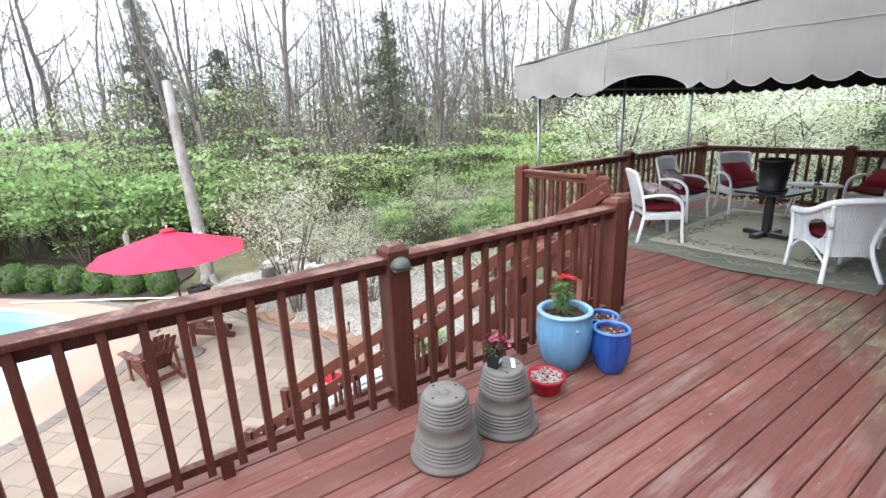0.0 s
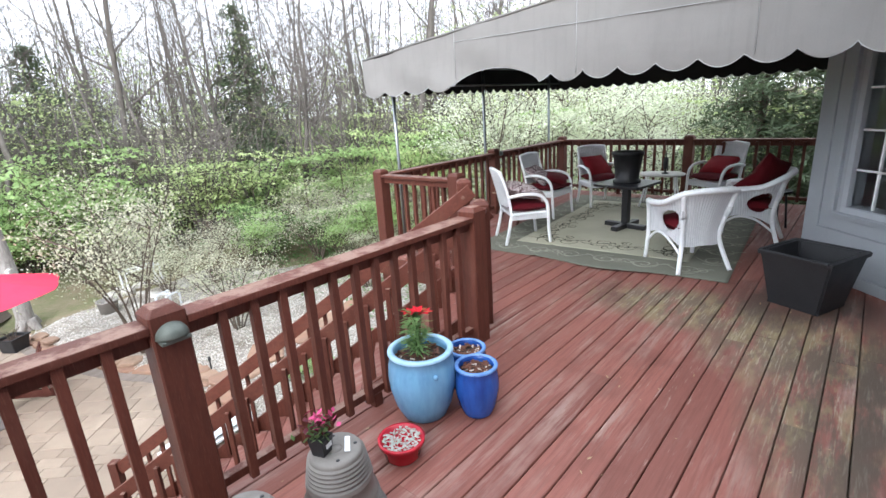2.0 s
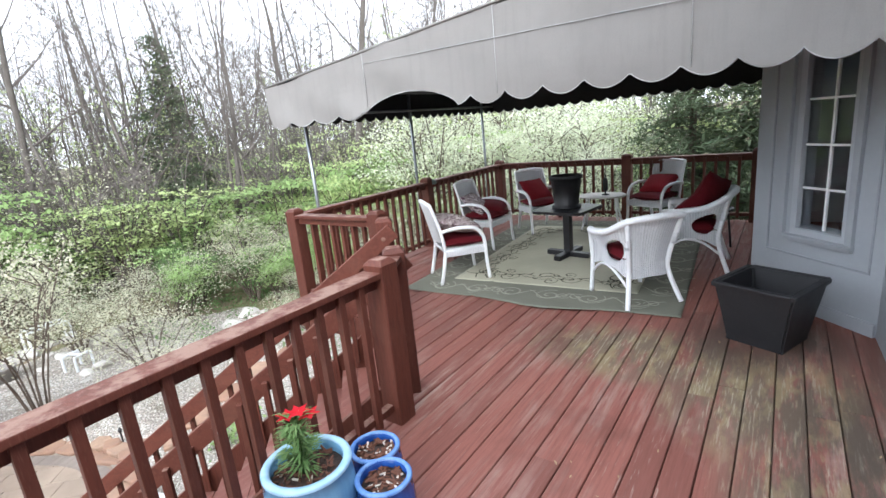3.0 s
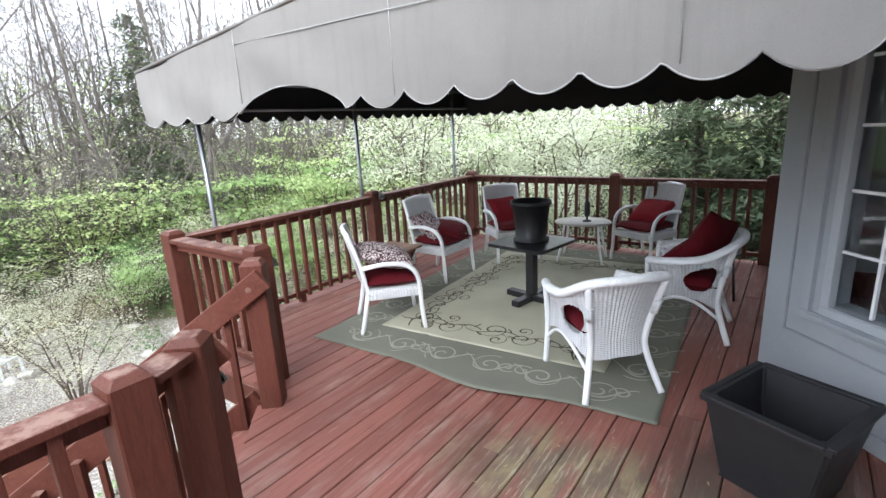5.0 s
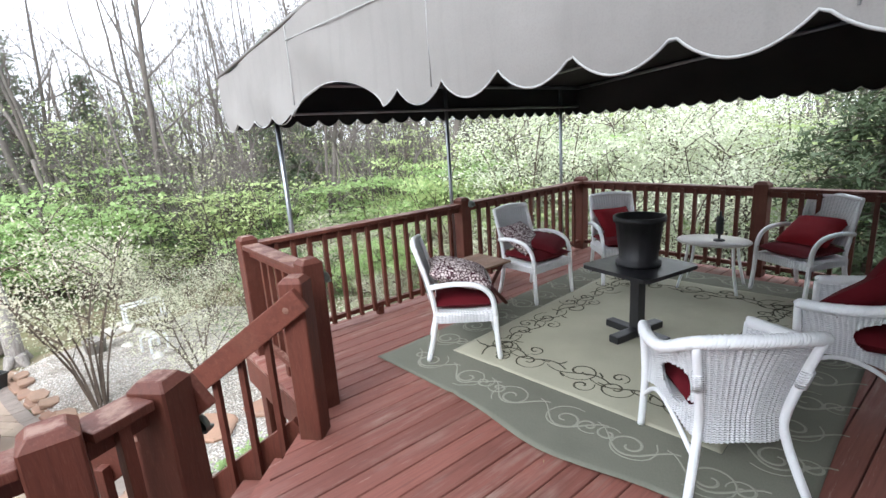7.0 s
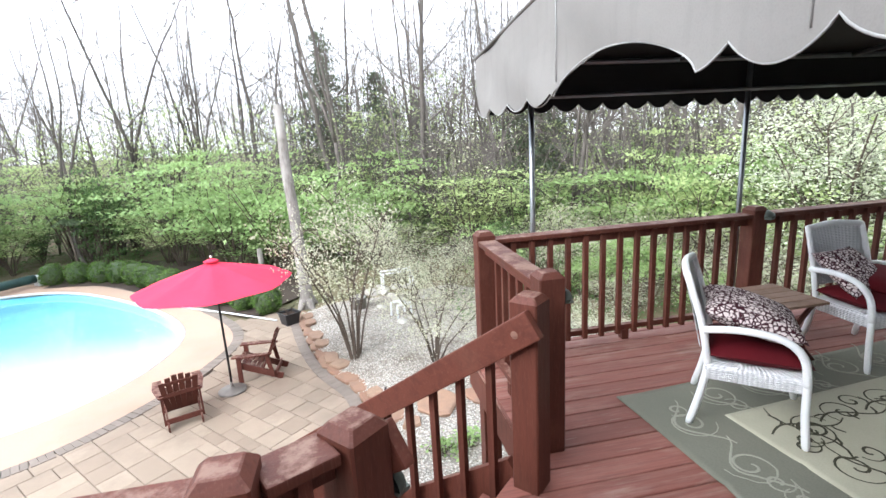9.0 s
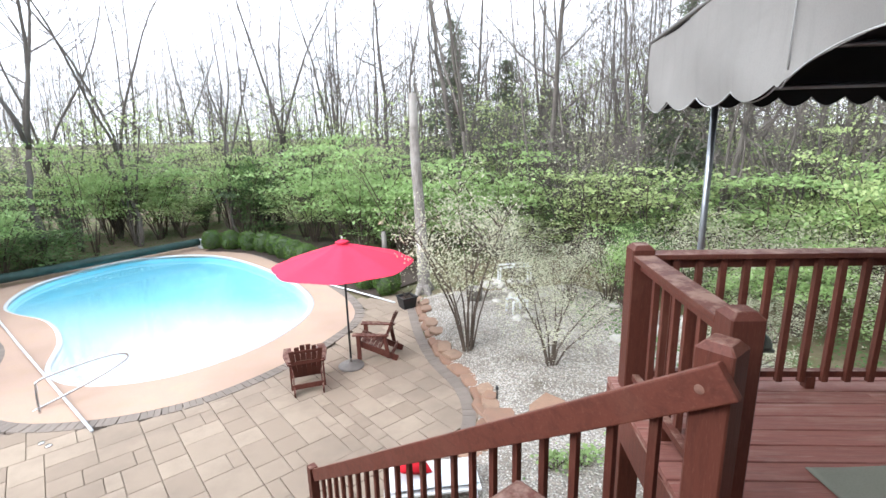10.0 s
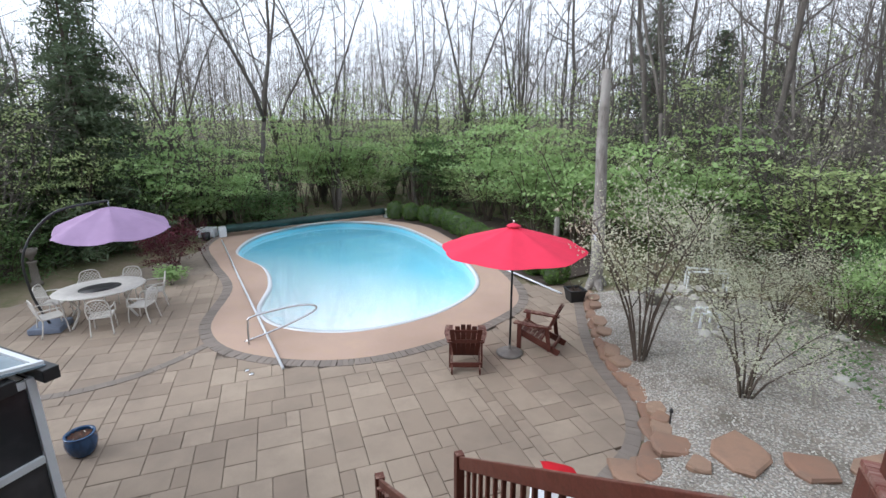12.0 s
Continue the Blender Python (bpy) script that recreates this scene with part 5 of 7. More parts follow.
lily()
rb = thing("red_bowl", "shallow red glazed bowl of dried petals on the deck", "bowl", pose(3.83, 2.46, 0.002))
part("body", turned("body", [(0, 0), (0.085, 0), (0.09, 0.01), (0.105, 0.08), (0.118, 0.085), (0.12, 0.105), (0.105, 0.105), (0.1, 0.07), (0, 0.07)], M_REDGLAZE, 40), None, rb)
rnd = random.Random(8)
vs, fs = [], []
for k in range(170):
    a, r = rnd.uniform(0, 6.28), 0.098 * rnd.random() ** 0.5
    c = Vector((r * math.cos(a), r * math.sin(a), 0.078 + rnd.uniform(0, 0.02)))
    u = Vector((rnd.uniform(-1, 1), rnd.uniform(-1, 1), rnd.uniform(-0.4, 0.4))).normalized() * rnd.uniform(0.008, 0.02)
    v = u.cross(Vector((0, 0, 1))).normalized() * 0.007
    b = len(vs)
    vs += [tuple(c - u), tuple(c + v), tuple(c + u), tuple(c - v)]
    fs.append((b, b + 1, b + 2, b + 3))
part("petals", raw_mesh("petals", vs, fs, M_PEBBLE), None, rb, "dry grey petals and bark")


def bucket(x, y, rz):
    e = thing("upturned_pot", "upturned ridged grey plastic nursery pot on the deck", "flower pot", pose(x, y, 0.002, 0, 0, rz), "upturned pots")
    h, r0, r1 = 0.36, 0.178, 0.108
    pr = [(r0 - 0.02, 0.0), (r0 + 0.012, 0.0), (r0 + 0.014, 0.02), (r0, 0.03)]
    def rad(z):
        return r0 + (r1 - r0) * (z / h)
    for z in np.arange(0.045, 0.13, 0.018):
        pr += [(rad(z) + 0.006, z), (rad(z) + 0.006, z + 0.008), (rad(z) - 0.003, z + 0.01), (rad(z) - 0.003, z + 0.016)]
    pr += [(rad(0.14) + 0.006, 0.14), (rad(0.15), 0.15), (rad(0.21), 0.21), (rad(0.215) + 0.006, 0.215), (rad(0.225) + 0.005, 0.225)]
    for z in np.arange(0.235, 0.335, 0.018):
        pr += [(rad(z) + 0.006, z), (rad(z) + 0.006, z + 0.008), (rad(z) - 0.003, z + 0.01), (rad(z) - 0.003, z + 0.016)]
    pr += [(r1 + 0.003, h - 0.012), (r1 - 0.006, h), (0.03, h), (0.026, h - 0.006), (0.0, h - 0.006)]
    part("body", turned("body", pr, M_GREYPOT, 48), None, e)
    part("centre_disc", turned("centre_disc", [(0, h + 0.002), (0.022, h + 0.002), (0.026, h - 0.004)], M_GREYPOT, 20), None, e)
    # black discs laid on the closed top give the dark of drain holes
    for k in range(4):
        a = k * 1.5708
        part("drain_hole", turned("drain_hole", [(0, h + 0.001), (0.008, h + 0.001), (0.008, h - 0.003)], M_BLACKPLASTIC, 10), None, e, m=pose(0.082 * math.cos(a), 0.082 * math.sin(a), 0))
    return e


b1 = bucket(2.99, 2.37, 10)
b2 = bucket(3.40, 2.38, 60)
fp = thing("potted_flower", "small square black nursery pot with pink flowers", "plant", pose(3.35, 2.40, 0.363, 0, 0, 20))
bm = bmesh.new()
r_ = add_box(bm, (0, 0, 0.04), (0.075, 0.075, 0.08), None, 0.004)
for v in bm.verts:
    if v.co.z < 0.03:
        v.co.x *= 0.78
        v.co.y *= 0.78
part("pot", bm, M_BLACKPLASTIC, fp)
part("label", box((0.0, -0.038, 0.045), (0.035, 0.002, 0.02)), M_WHITE, fp, "white plant label")
rnd = random.Random(12)
for nm, mat, cnt, zz, lab in (("leaves", M_LEAF_B, 60, 0.11, ""), ("petals", M_LEAF_R, 34, 0.125, "dark red leaves"), ("flowers", fabric("pink_petal", (0.55, 0.08, 0.2)), 26, 0.15, "pink petals")):
    vs, fs = [], []
    for k in range(cnt):
        c = Vector((rnd.gauss(0, 0.03) + (0.02 if nm == "flowers" else 0), rnd.gauss(0, 0.03), zz + rnd.uniform(-0.03, 0.03)))
        u = Vector((rnd.uniform(-1, 1), rnd.uniform(-1, 1), rnd.uniform(-0.5, 0.8))).normalized() * rnd.uniform(0.012, 0.024)
        v = u.cross(Vector((rnd.random(), rnd.random(), 1))).normalized() * 0.012
        b = len(vs)
        vs += [tuple(c - u), tuple(c + v), tuple(c + u), tuple(c - v)]
        fs.append((b, b + 1, b + 2, b + 3))
    part(nm, raw_mesh(nm, vs, fs, mat), None, fp, lab)
tagged(part("plant_tag", box((3.44, 2.35, 0.372), (0.085, 0.022, 0.002), 40, rot=Euler((0.12, -0.1, 0.9)).to_matrix()), M_WHITE), "white plastic plant tag on an upturned pot", "tag")


def dome_lamp(x, y, z, rz):
    e = thing("post_lamp", "weathered green-bronze half-dome lamp on a deck post", "lamp", pose(x, y, z, 0, 0, rz), "post lamps")
    vs, fs = [], []
    for j in range(9):
        el = radians(90 * j / 8)
        for i in range(17):
            a = radians(-90 + 180 * i / 16)
            vs.append((0.062 * math.cos(el) * math.cos(a), 0.062 * math.cos(el) * math.sin(a), 0.062 * math.sin(el) * 0.95))
    for j in range(8):
        for i in range(16):
            q = j * 17 + i
            fs.append((q, q + 1, q + 18, q + 17))
    fs.append(tuple(reversed(range(17))))
    part("hood", raw_mesh("hood", vs, fs, M_BRONZE, True), None, e)
    part("base_ring", box((0.025, 0, -0.008), (0.05, 0.11, 0.014), bevel=0.004), M_BRONZE, e)


M_BRONZE = plain("weathered_bronze", (0.13, 0.145, 0.125), 0.55, 0.4, 0.2, 14.0, 0.2)
dome_lamp(3.04, 2.838, 0.90, -90)
dome_lamp(6.432, 4.12, 0.86, 0)
dome_lamp(8.77, 5.228, 0.93, -60)
dome_lamp(5.42, 3.1, 0.74, 40)

# ---- patio things ----
def adirondack():
    e = thing("adirondack_chair", "dark brown wooden adirondack chair on the patio", "chair", group="adirondack chairs")
    for s in (1, -1):
        part("front_leg", box((0.32, s * 0.28, 0.27), (0.09, 0.03, 0.54), bevel=0.004), M_ADIR, e)
        part("side_rail", beam((0.36, s * 0.25, 0.36), (-0.48, s * 0.25, 0.04), 0.028, 0.13), M_ADIR, e)
        part("rear_leg", beam((-0.22, s * 0.29, 0.55), (-0.30, s * 0.29, 0.06), 0.028, 0.08), M_ADIR, e)
        part("armrest", slab([(0.42, s * 0.24), (0.42, s * 0.38), (0.1, s * 0.40), (-0.32, s * 0.33), (-0.32, s * 0.26)], 0.545, 0.57), M_ADIR, e)
    for k in range(6):
        x = 0.34 - k * 0.085
        part("seat_slat", box((x, 0, 0.405 - k * 0.034), (0.075, 0.5, 0.02), rot=Euler((0, radians(-21), 0)).to_matrix(), bevel=0.004), M_ADIR, e)
    for k in range(6):
        y = -0.225 + k * 0.09
        top = 0.95 - 0.10 * (abs(k - 2.5) / 2.5) ** 2
        part("back_slat", beam((-0.10, y * 0.85, 0.2), (-0.40, y * 1.12, top), 0.082, 0.018, 0.003, (0.3, 0, 0.1)), M_ADIR, e)
    part("back_rail", box((-0.27, 0, 0.56), (0.03, 0.62, 0.07), bevel=0.004), M_ADIR, e)
    part("back_rail", box((-0.36, 0, 0.80), (0.025, 0.48, 0.06), rot=Euler((0, radians(-20), 0)).to_matrix(), bevel=0.004), M_ADIR, e)
    part("rear_rail", box((-0.36, 0, 0.14), (0.03, 0.56, 0.09), bevel=0.004), M_ADIR, e)
    return e


PZ = PATIO + 0.004
a1 = adirondack()
BIG = Matrix.Diagonal((1.1, 1.1, 1.1, 1))
a1.matrix_basis = pose(1.88, 11.06, PZ, 0, 0, 112) @ BIG
copy_thing(a1, pose(3.10, 12.40, PZ, 0, 0, 176))


def market_umbrella():
    e = thing("red_umbrella", "open red market umbrella with dark pole and grey base", "umbrella", pose(2.61, 11.80, PZ, 0, 0, 10))
    part("pole", tube("pole", [(0, 0, 0.05), (0, 0, 2.76)], 0.023, M_DARKMETAL), None, e, "dark pole")
    part("base_collar", tube("base_collar", [(0, 0, 0.05), (0, 0, 0.2)], 0.03, M_GREYPOT), None, e)
    part("base", turned("base", [(0, 0), (0.28, 0), (0.285, 0.02), (0.25, 0.045), (0.06, 0.065), (0.04, 0.1), (0, 0.1)], M_GREYPOT), None, e, "grey cast round base")
    vs, fs = [], []
    n, rows = 64, 10
    for lay_ in (0.0, -0.004):
        for j in range(rows + 1):
            f = j / rows
            for i in range(n):
                a = 2 * math.pi * i / n
                seg = ((i / n * 8) % 1) - 0.5
                r = 1.47 * f * (1 - 0.06 * (1 - (2 * abs(seg)) ** 1.0))
                z = 2.80 - 0.46 * f - 0.05 * (f * (1 - 4 * seg * seg)) * math.sin(math.pi * min(1, f)) + lay_ + 0.005 * math.sin(math.pi * f)
                vs.append((r * math.cos(a), r * math.sin(a), z))
    k = n * (rows + 1)
    for o in (0, k):
        for j in range(rows):
            for i in range(n):
                q, q2 = j * n + i, j * n + (i + 1) % n
                fs.append((o + q, o + q2, o + q2 + n, o + q + n) if o else (q, q + n, q2 + n, q2))
    can = part("canopy", raw_mesh("canopy", vs, fs, M_PINKRED, True), None, e, "bright red cloth canopy")
    part("vent", turned("vent", [(0.0, 2.865), (0.05, 2.85), (0.10, 2.835), (0.16, 2.805), (0.15, 2.80), (0.0, 2.83)], M_PINKRED, 8), None, can)
    part("finial", turned("finial", [(0, 2.93), (0.014, 2.92), (0.024, 2.9), (0.014, 2.86), (0, 2.86)], M_IRON, 12), None, e, "pale finial")
    for i in range(8):
        a = 2 * math.pi * i / 8
        part("rib", tube("rib", [(0.03 * math.cos(a), 0.03 * math.sin(a), 2.73), (1.44 * math.cos(a), 1.44 * math.sin(a), 2.335)], 0.008, M_DARKMETAL, 5), None, e)


market_umbrella()


def cantilever():
    e = thing("cantilever_umbrella", "faded purple cantilever umbrella over a dining table", "umbrella", pose(-7.14, 10.01, PZ, 0, 0, 28) @ BIG)
    vs, fs = [], []
    n, rows = 64, 10
    for lay_ in (0.0, -0.005):
        for j in range(rows + 1):
            f = j / rows
            for i in range(n):
                a = 2 * math.pi * i / n
                seg = ((i / n * 6) % 1) - 0.5
                r = 1.22 * f * (1 - 0.10 * (1 - 2 * abs(seg)))
                z = 2.58 - 0.46 * f ** 1.25 - 0.09 * f * (1 - 4 * seg * seg) + lay_ + 0.08 * f * math.sin(a - 0.6)
                vs.append((r * math.cos(a), r * math.sin(a), z))
    k = n * (rows + 1)
    for o in (0, k):
        for j in range(rows):
            for i in range(n):
                q, q2 = j * n + i, j * n + (i + 1) % n
                fs.append((o + q, o + q2, o + q2 + n, o + q + n) if o else (q, q + n, q2 + n, q2))
    part("canopy", raw_mesh("canopy", vs, fs, M_PURPLE, True), None, e, "faded purple cloth canopy")
    part("mast", tube("mast", curve_pts([(-1.25, -0.75, 0.1), (-1.42, -0.84, 0.9), (-1.38, -0.82, 1.8), (-0.85, -0.5, 2.55), (0, 0, 2.72)], 8), 0.026, M_DARKMETAL, 10), None, e, "curved dark mast")
    part("hanger", tube("hanger", [(0, 0, 2.55), (0, 0, 2.72)], 0.015, M_GALV), None, e)
    part("base_weight", box((-1.25, -0.75, 0.07), (0.62, 0.62, 0.14), 10, 0.03), plain("blue_grey_plastic", (0.17, 0.2, 0.27), 0.5), e, "blue-grey base weight")


cantilever()


def cast_chair():
    e = thing("cast_metal_chair", "white cast metal patio chair with lattice back", "chair", group="chairs round the patio table")
    vs, fs = [], []
    frame = curve_pts([(-0.22, -0.23, 0.43), (-0.29, -0.235, 0.70), (-0.32, -0.17, 0.86), (-0.33, 0, 0.90), (-0.32, 0.17, 0.86), (-0.29, 0.235, 0.70), (-0.22, 0.23, 0.43)], 4)
    tube_into(vs, fs, frame, 0.016, 5)
    part("back_frame", raw_mesh("back_frame", vs, fs, M_IRON, True), None, e)
    vs, fs = [], []
    for s in (1, -1):
        for k in range(-5, 6):
            pts = []
            for q in np.linspace(0, 1, 7):
                y = k * 0.075 + s * (q - 0.5) * 0.32
                z = 0.46 + 0.40 * q
                lim = 0.225 if z < 0.72 else 0.225 - (z - 0.72) * 0.55
                if abs(y) < lim:
                    pts.append((-0.225 - 0.1 * q, y, z))
            if len(pts) > 1:
                tube_into(vs, fs, pts, 0.009, 4)
    part("lattice", raw_mesh("lattice", vs, fs, M_IRON), None, e, "diamond lattice back")
    part("seat", box((0.0, 0, 0.43), (0.46, 0.47, 0.028), bevel=0.01), M_IRON, e)
    for s in (1, -1):
        part("leg", tube("leg", curve_pts([(0.2, s * 0.21, 0.43), (0.235, s * 0.22, 0.25), (0.25, s * 0.23, 0.0)], 3), 0.016, M_IRON, 6), None, e)
        part("leg", tube("leg", curve_pts([(-0.2, s * 0.21, 0.43), (-0.24, s * 0.22, 0.2), (-0.29, s * 0.23, 0.0)], 3), 0.016, M_IRON, 6), None, e)
        part("arm", tube("arm", curve_pts([(-0.285, s * 0.235, 0.66), (-0.05, s * 0.275, 0.665), (0.16, s * 0.27, 0.645), (0.21, s * 0.25, 0.43)], 4), 0.016, M_IRON, 6), None, e)
    return e


TC = Vector((-7.58, 9.68))


def patio_table():
    e = thing("patio_table", "oval white cast metal dining table with dark centre", "table", pose(TC.x, TC.y, PZ, 0, 0, 60) @ BIG)
    vs, fs = lathe([(0.42, 0.70), (0.44, 0.715), (0.90, 0.715), (0.92, 0.70), (0.90, 0.685), (0.42, 0.685), (0.42, 0.70)], 56)
    part("tabletop", raw_mesh("tabletop", [(x, y * 0.82, z) for x, y, z in vs], fs, M_IRON, True), None, e)
    vs, fs = lathe([(0.0, 0.705), (0.425, 0.705), (0.425, 0.68), (0.0, 0.68)], 48)
    part("centre_plate", raw_mesh("centre_plate", [(x, y * 0.82, z) for x, y, z in vs], fs, M_DARKMETAL, True), None, e, "dark centre plate")
    for sx in (1, -1):
        for sy in (1, -1):
            part("leg", tube("leg", curve_pts([(sx * 0.6, sy * 0.45, 0.69), (sx * 0.45, sy * 0.35, 0.35), (sx * 0.62, sy * 0.5, 0.0)], 4), 0.025, M_IRON, 6), None, e)


patio_table()
c0 = None
for k, (deg, rad_) in enumerate(((-95, 1.08), (-48, 1.12), (5, 1.15), (52, 1.1), (98, 1.12), (150, 1.1), (205, 1.15), (232, 1.2))):
    a = radians(deg + 60)
    x, y = TC.x + 1.08 * rad_ * math.cos(a), TC.y + 1.08 * rad_ * 0.92 * math.sin(a)
    m = pose(x, y, PZ, 0, 0, math.degrees(math.atan2(TC.y - y, TC.x - x)) + (12 if k % 2 else -8))
    if c0 is None:
        c0 = cast_chair()
        c0.matrix_basis = m
    elif k < 7:
        copy_thing(c0, m)


def pool_things():
    e = thing("pool_reel", "long dark green pool cover rolled on a reel", "pool cover", kind="")
    a, b = Vector((-11.59, 17.32, PATIO + 0.33)), Vector((-7.31, 23.37, PATIO + 0.33))
    d = (b - a).normalized()
    pts = [a + (b - a) * (i / 30) for i in range(31)]
    part("rolled_cover", tube("rolled_cover", pts, [0.17 + 0.02 * noise.noise((i * 0.7, 1, 1)) for i in range(31)], M_COVER, 14), None, e, "dark green rolled cover")
    for q in (a - d * 0.15, b + d * 0.15):
        part("end_stand", box((q.x, q.y, PATIO + 0.22), (0.3, 0.3, 0.44), 55, 0.03), M_TRIM, e, "white plastic end stand")
    s = d.cross(Vector((0, 0, 1)))
    part("axle", tube("axle", [a - d * 0.2, b + d * 0.2], 0.035, M_GALV), None, e)
    tagged(part("pump_box", box((-12.34, 16.98, PATIO + 0.2), (0.75, 0.45, 0.4), 25, 0.03), M_TRIM), "white plastic pool equipment box", "box")
    tagged(part("dark_bucket", turned("dark_bucket", [(0, 0), (0.14, 0), (0.17, 0.3), (0.16, 0.3), (0.13, 0.03), (0, 0.03)], M_BLACKPLASTIC, 20), None, m=pose(-11.88, 16.52, PZ)), "black plastic bucket by the pool reel", "bucket")
    tagged(part("pool_pole", tube("pool_pole", [(-11.14, 16.64, PATIO + 0.04), (-6.23, 12.92, PATIO + 0.05), (-1.39, 9.31, PATIO + 0.04)], 0.03, M_TRIM, 8), None), "long white pool pole lying on the paving", "pole")
    tagged(part("edging_pole", tube("edging_pole", [(-1.2, 18.75, PATIO + 0.05), (1.48, 16.88, PATIO + 0.05), (2.98, 15.78, PATIO + 0.04)], 0.028, M_TRIM, 8), None), "white pole lying along the planting edge", "pole")
    h = thing("pool_handrail", "stainless steel pool handrail on two feet", "handrail")
    loop = curve_pts([(-2.87, 9.88, PATIO), (-2.92, 9.96, PATIO + 0.45), (-2.85, 10.05, PATIO + 0.63), (-2.35, 10.7, PATIO + 0.70), (-2.03, 11.08, PATIO + 0.66), (-2.0, 11.12, PATIO + 0.5), (-2.46, 10.53, PATIO + 0.25), (-3.09, 9.96, PATIO)], 6)
    part("tube", tube("tube", loop, 0.024, M_CHROME, 10), None, h)
    for x, y in ((-1.86, 8.93), (-2.05, 9.0)):
        part("foot", turned("foot", [(0, 0.02), (0.04, 0.02), (0.055, 0), (0, 0)], M_CHROME, 16), None, h, m=pose(x, y, PATIO + 0.004))


M_COVER = fabric("dark_green_pool_cover", (0.025, 0.055, 0.05), 60, 0.2, 0.45)
pool_things()

bp = glazed_pot("blue_patio_pot", "navy blue glazed pot with bare soil on the patio", -1.5, 5.66, 0.35, 0.215, M_NAVY)
bp.matrix_basis = pose(-2.46, 6.14, PZ)
gp = square_pot("grey_patio_planter", "small dark square planter with dry stems", pose(3.39, 15.49, PZ, 0, 0, 35), 0.36, 0.46, 0.34)
part("soil", box((0, 0, 0.27), (0.38, 0.38, 0.02)), M_SOIL, gp)
vs, fs = [], []
rnd = random.Random(2)
for k in range(16):
    a = rnd.uniform(0, 6.28)
    tube_into(vs, fs, [(0.05 * math.cos(a), 0.05 * math.sin(a), 0.27), (0.12 * math.cos(a), 0.12 * math.sin(a), 0.45), (0.2 * math.cos(a), 0.2 * math.sin(a), rnd.uniform(0.42, 0.6))], 0.006, 3)
part("dry_stems", raw_mesh("dry_stems", vs, fs, M_STEM), None, gp)

# lounge below the stair with red pillow
lo = thing("patio_lounger", "white patio lounger with pale striped cushion below the stair", "lounger", pose(4.68, 7.9, PZ, 0, 0, 10))
part("frame", box((0, 0, 0.30), (1.3, 0.6, 0.04), bevel=0.01), M_WHITE, lo)
for sx in (1, -1):
    for sy in (1, -1):
        part("leg", tube("leg", [(sx * 0.58, sy * 0.26, 0.3), (sx * 0.6, sy * 0.28, 0)], 0.018, M_WHITE), None, lo)
cushion("lounger_cushion", pose(4.68, 7.9, PZ + 0.38, 0, 0, 10), "white and pale blue lounger cushion", 1.25, 0.56, 0.11, M_TRIM, 3)
cushion("lounger_pillow", pose(4.41, 7.92, PZ + 0.52, 0, 20, 30), "bright red pillow on a white patio lounger", 0.5, 0.4, 0.16, M_BRIGHT_RED, 6)


# ---- glazed sunroom below the deck ----
def sunroom():
    e = thing("sunroom", "white-framed glass sunroom against the house", "sunroom", kind="structure")
    x1, y1, z0, z1 = 0.28, 4.60, PATIO, -0.45
    x0, y0 = -3.6, -0.4
    for x, y in ((x1, y1), (x1, 3.2), (x1, 1.6), (x0, y1), (-0.95, y1), (-2.3, y1)):
        part("frame_post", box((x, y, (z0 + z1) / 2), (0.07, 0.07, z1 - z0), bevel=0.006), M_TRIM, e)
    for z in (z0 + 0.06, -1.25, z1 - 0.04):
        part("frame_rail", box(((x0 + x1) / 2, y1, z), (x1 - x0 - 0.08, 0.06, 0.07), bevel=0.004), M_TRIM, e)
        part("frame_rail", box((x1, (y0 + y1) / 2, z), (0.06, y1 - y0 - 0.08, 0.07), bevel=0.004), M_TRIM, e)
    part("pane", box(((x0 + x1) / 2, y1 - 0.01, (z0 + z1) / 2), (x1 - x0, 0.012, z1 - z0)), M_SCREEN, e, "dark screened glass")
    part("pane", box((x1 - 0.01, (y0 + y1) / 2, (z0 + z1) / 2), (0.012, y1 - y0, z1 - z0)), M_SCREEN, e, "dark screened glass")
    part("gutter", box(((x0 + x1) / 2 + 0.09, y1 + 0.09, z1 + 0.03), (x1 - x0 + 0.2, 0.13, 0.12), bevel=0.01), M_DARKMETAL, e, "dark gutter")
    part("gutter", box((x1 + 0.09, 2.6, z1 + 0.03), (0.13, y1 - 0.9, 0.12), bevel=0.01), M_DARKMETAL, e, "dark gutter")
    bm = bmesh.new()
    p = [bm.verts.new(q) for q in ((x0, y1 + 0.1, z1 + 0.08), (x1 + 0.1, y1 + 0.1, z1 + 0.08), (x1 + 0.1, 3.1, z1 + 0.34), (x0, 3.1, z1 + 0.34))]
    bm.faces.new(p)
    ob = part("roof_glass", bm, M_ROOFGLASS, e, "pale blue roof glass")
    so = ob.modifiers.new("thickness", "SOLIDIFY")
    so.thickness = 0.02
    for x in (x1 + 0.06, -0.9, -2.2, x0):
        part("roof_bar", beam((x, y1 + 0.1, z1 + 0.11), (x, 3.1, z1 + 0.37), 0.05, 0.04), M_TRIM, e, "white roof bar")
    part("roof_bar", beam((x0, y1 + 0.06, z1 + 0.115), (x1 + 0.08, y1 + 0.06, z1 + 0.115), 0.05, 0.04), M_TRIM, e, "white roof bar")


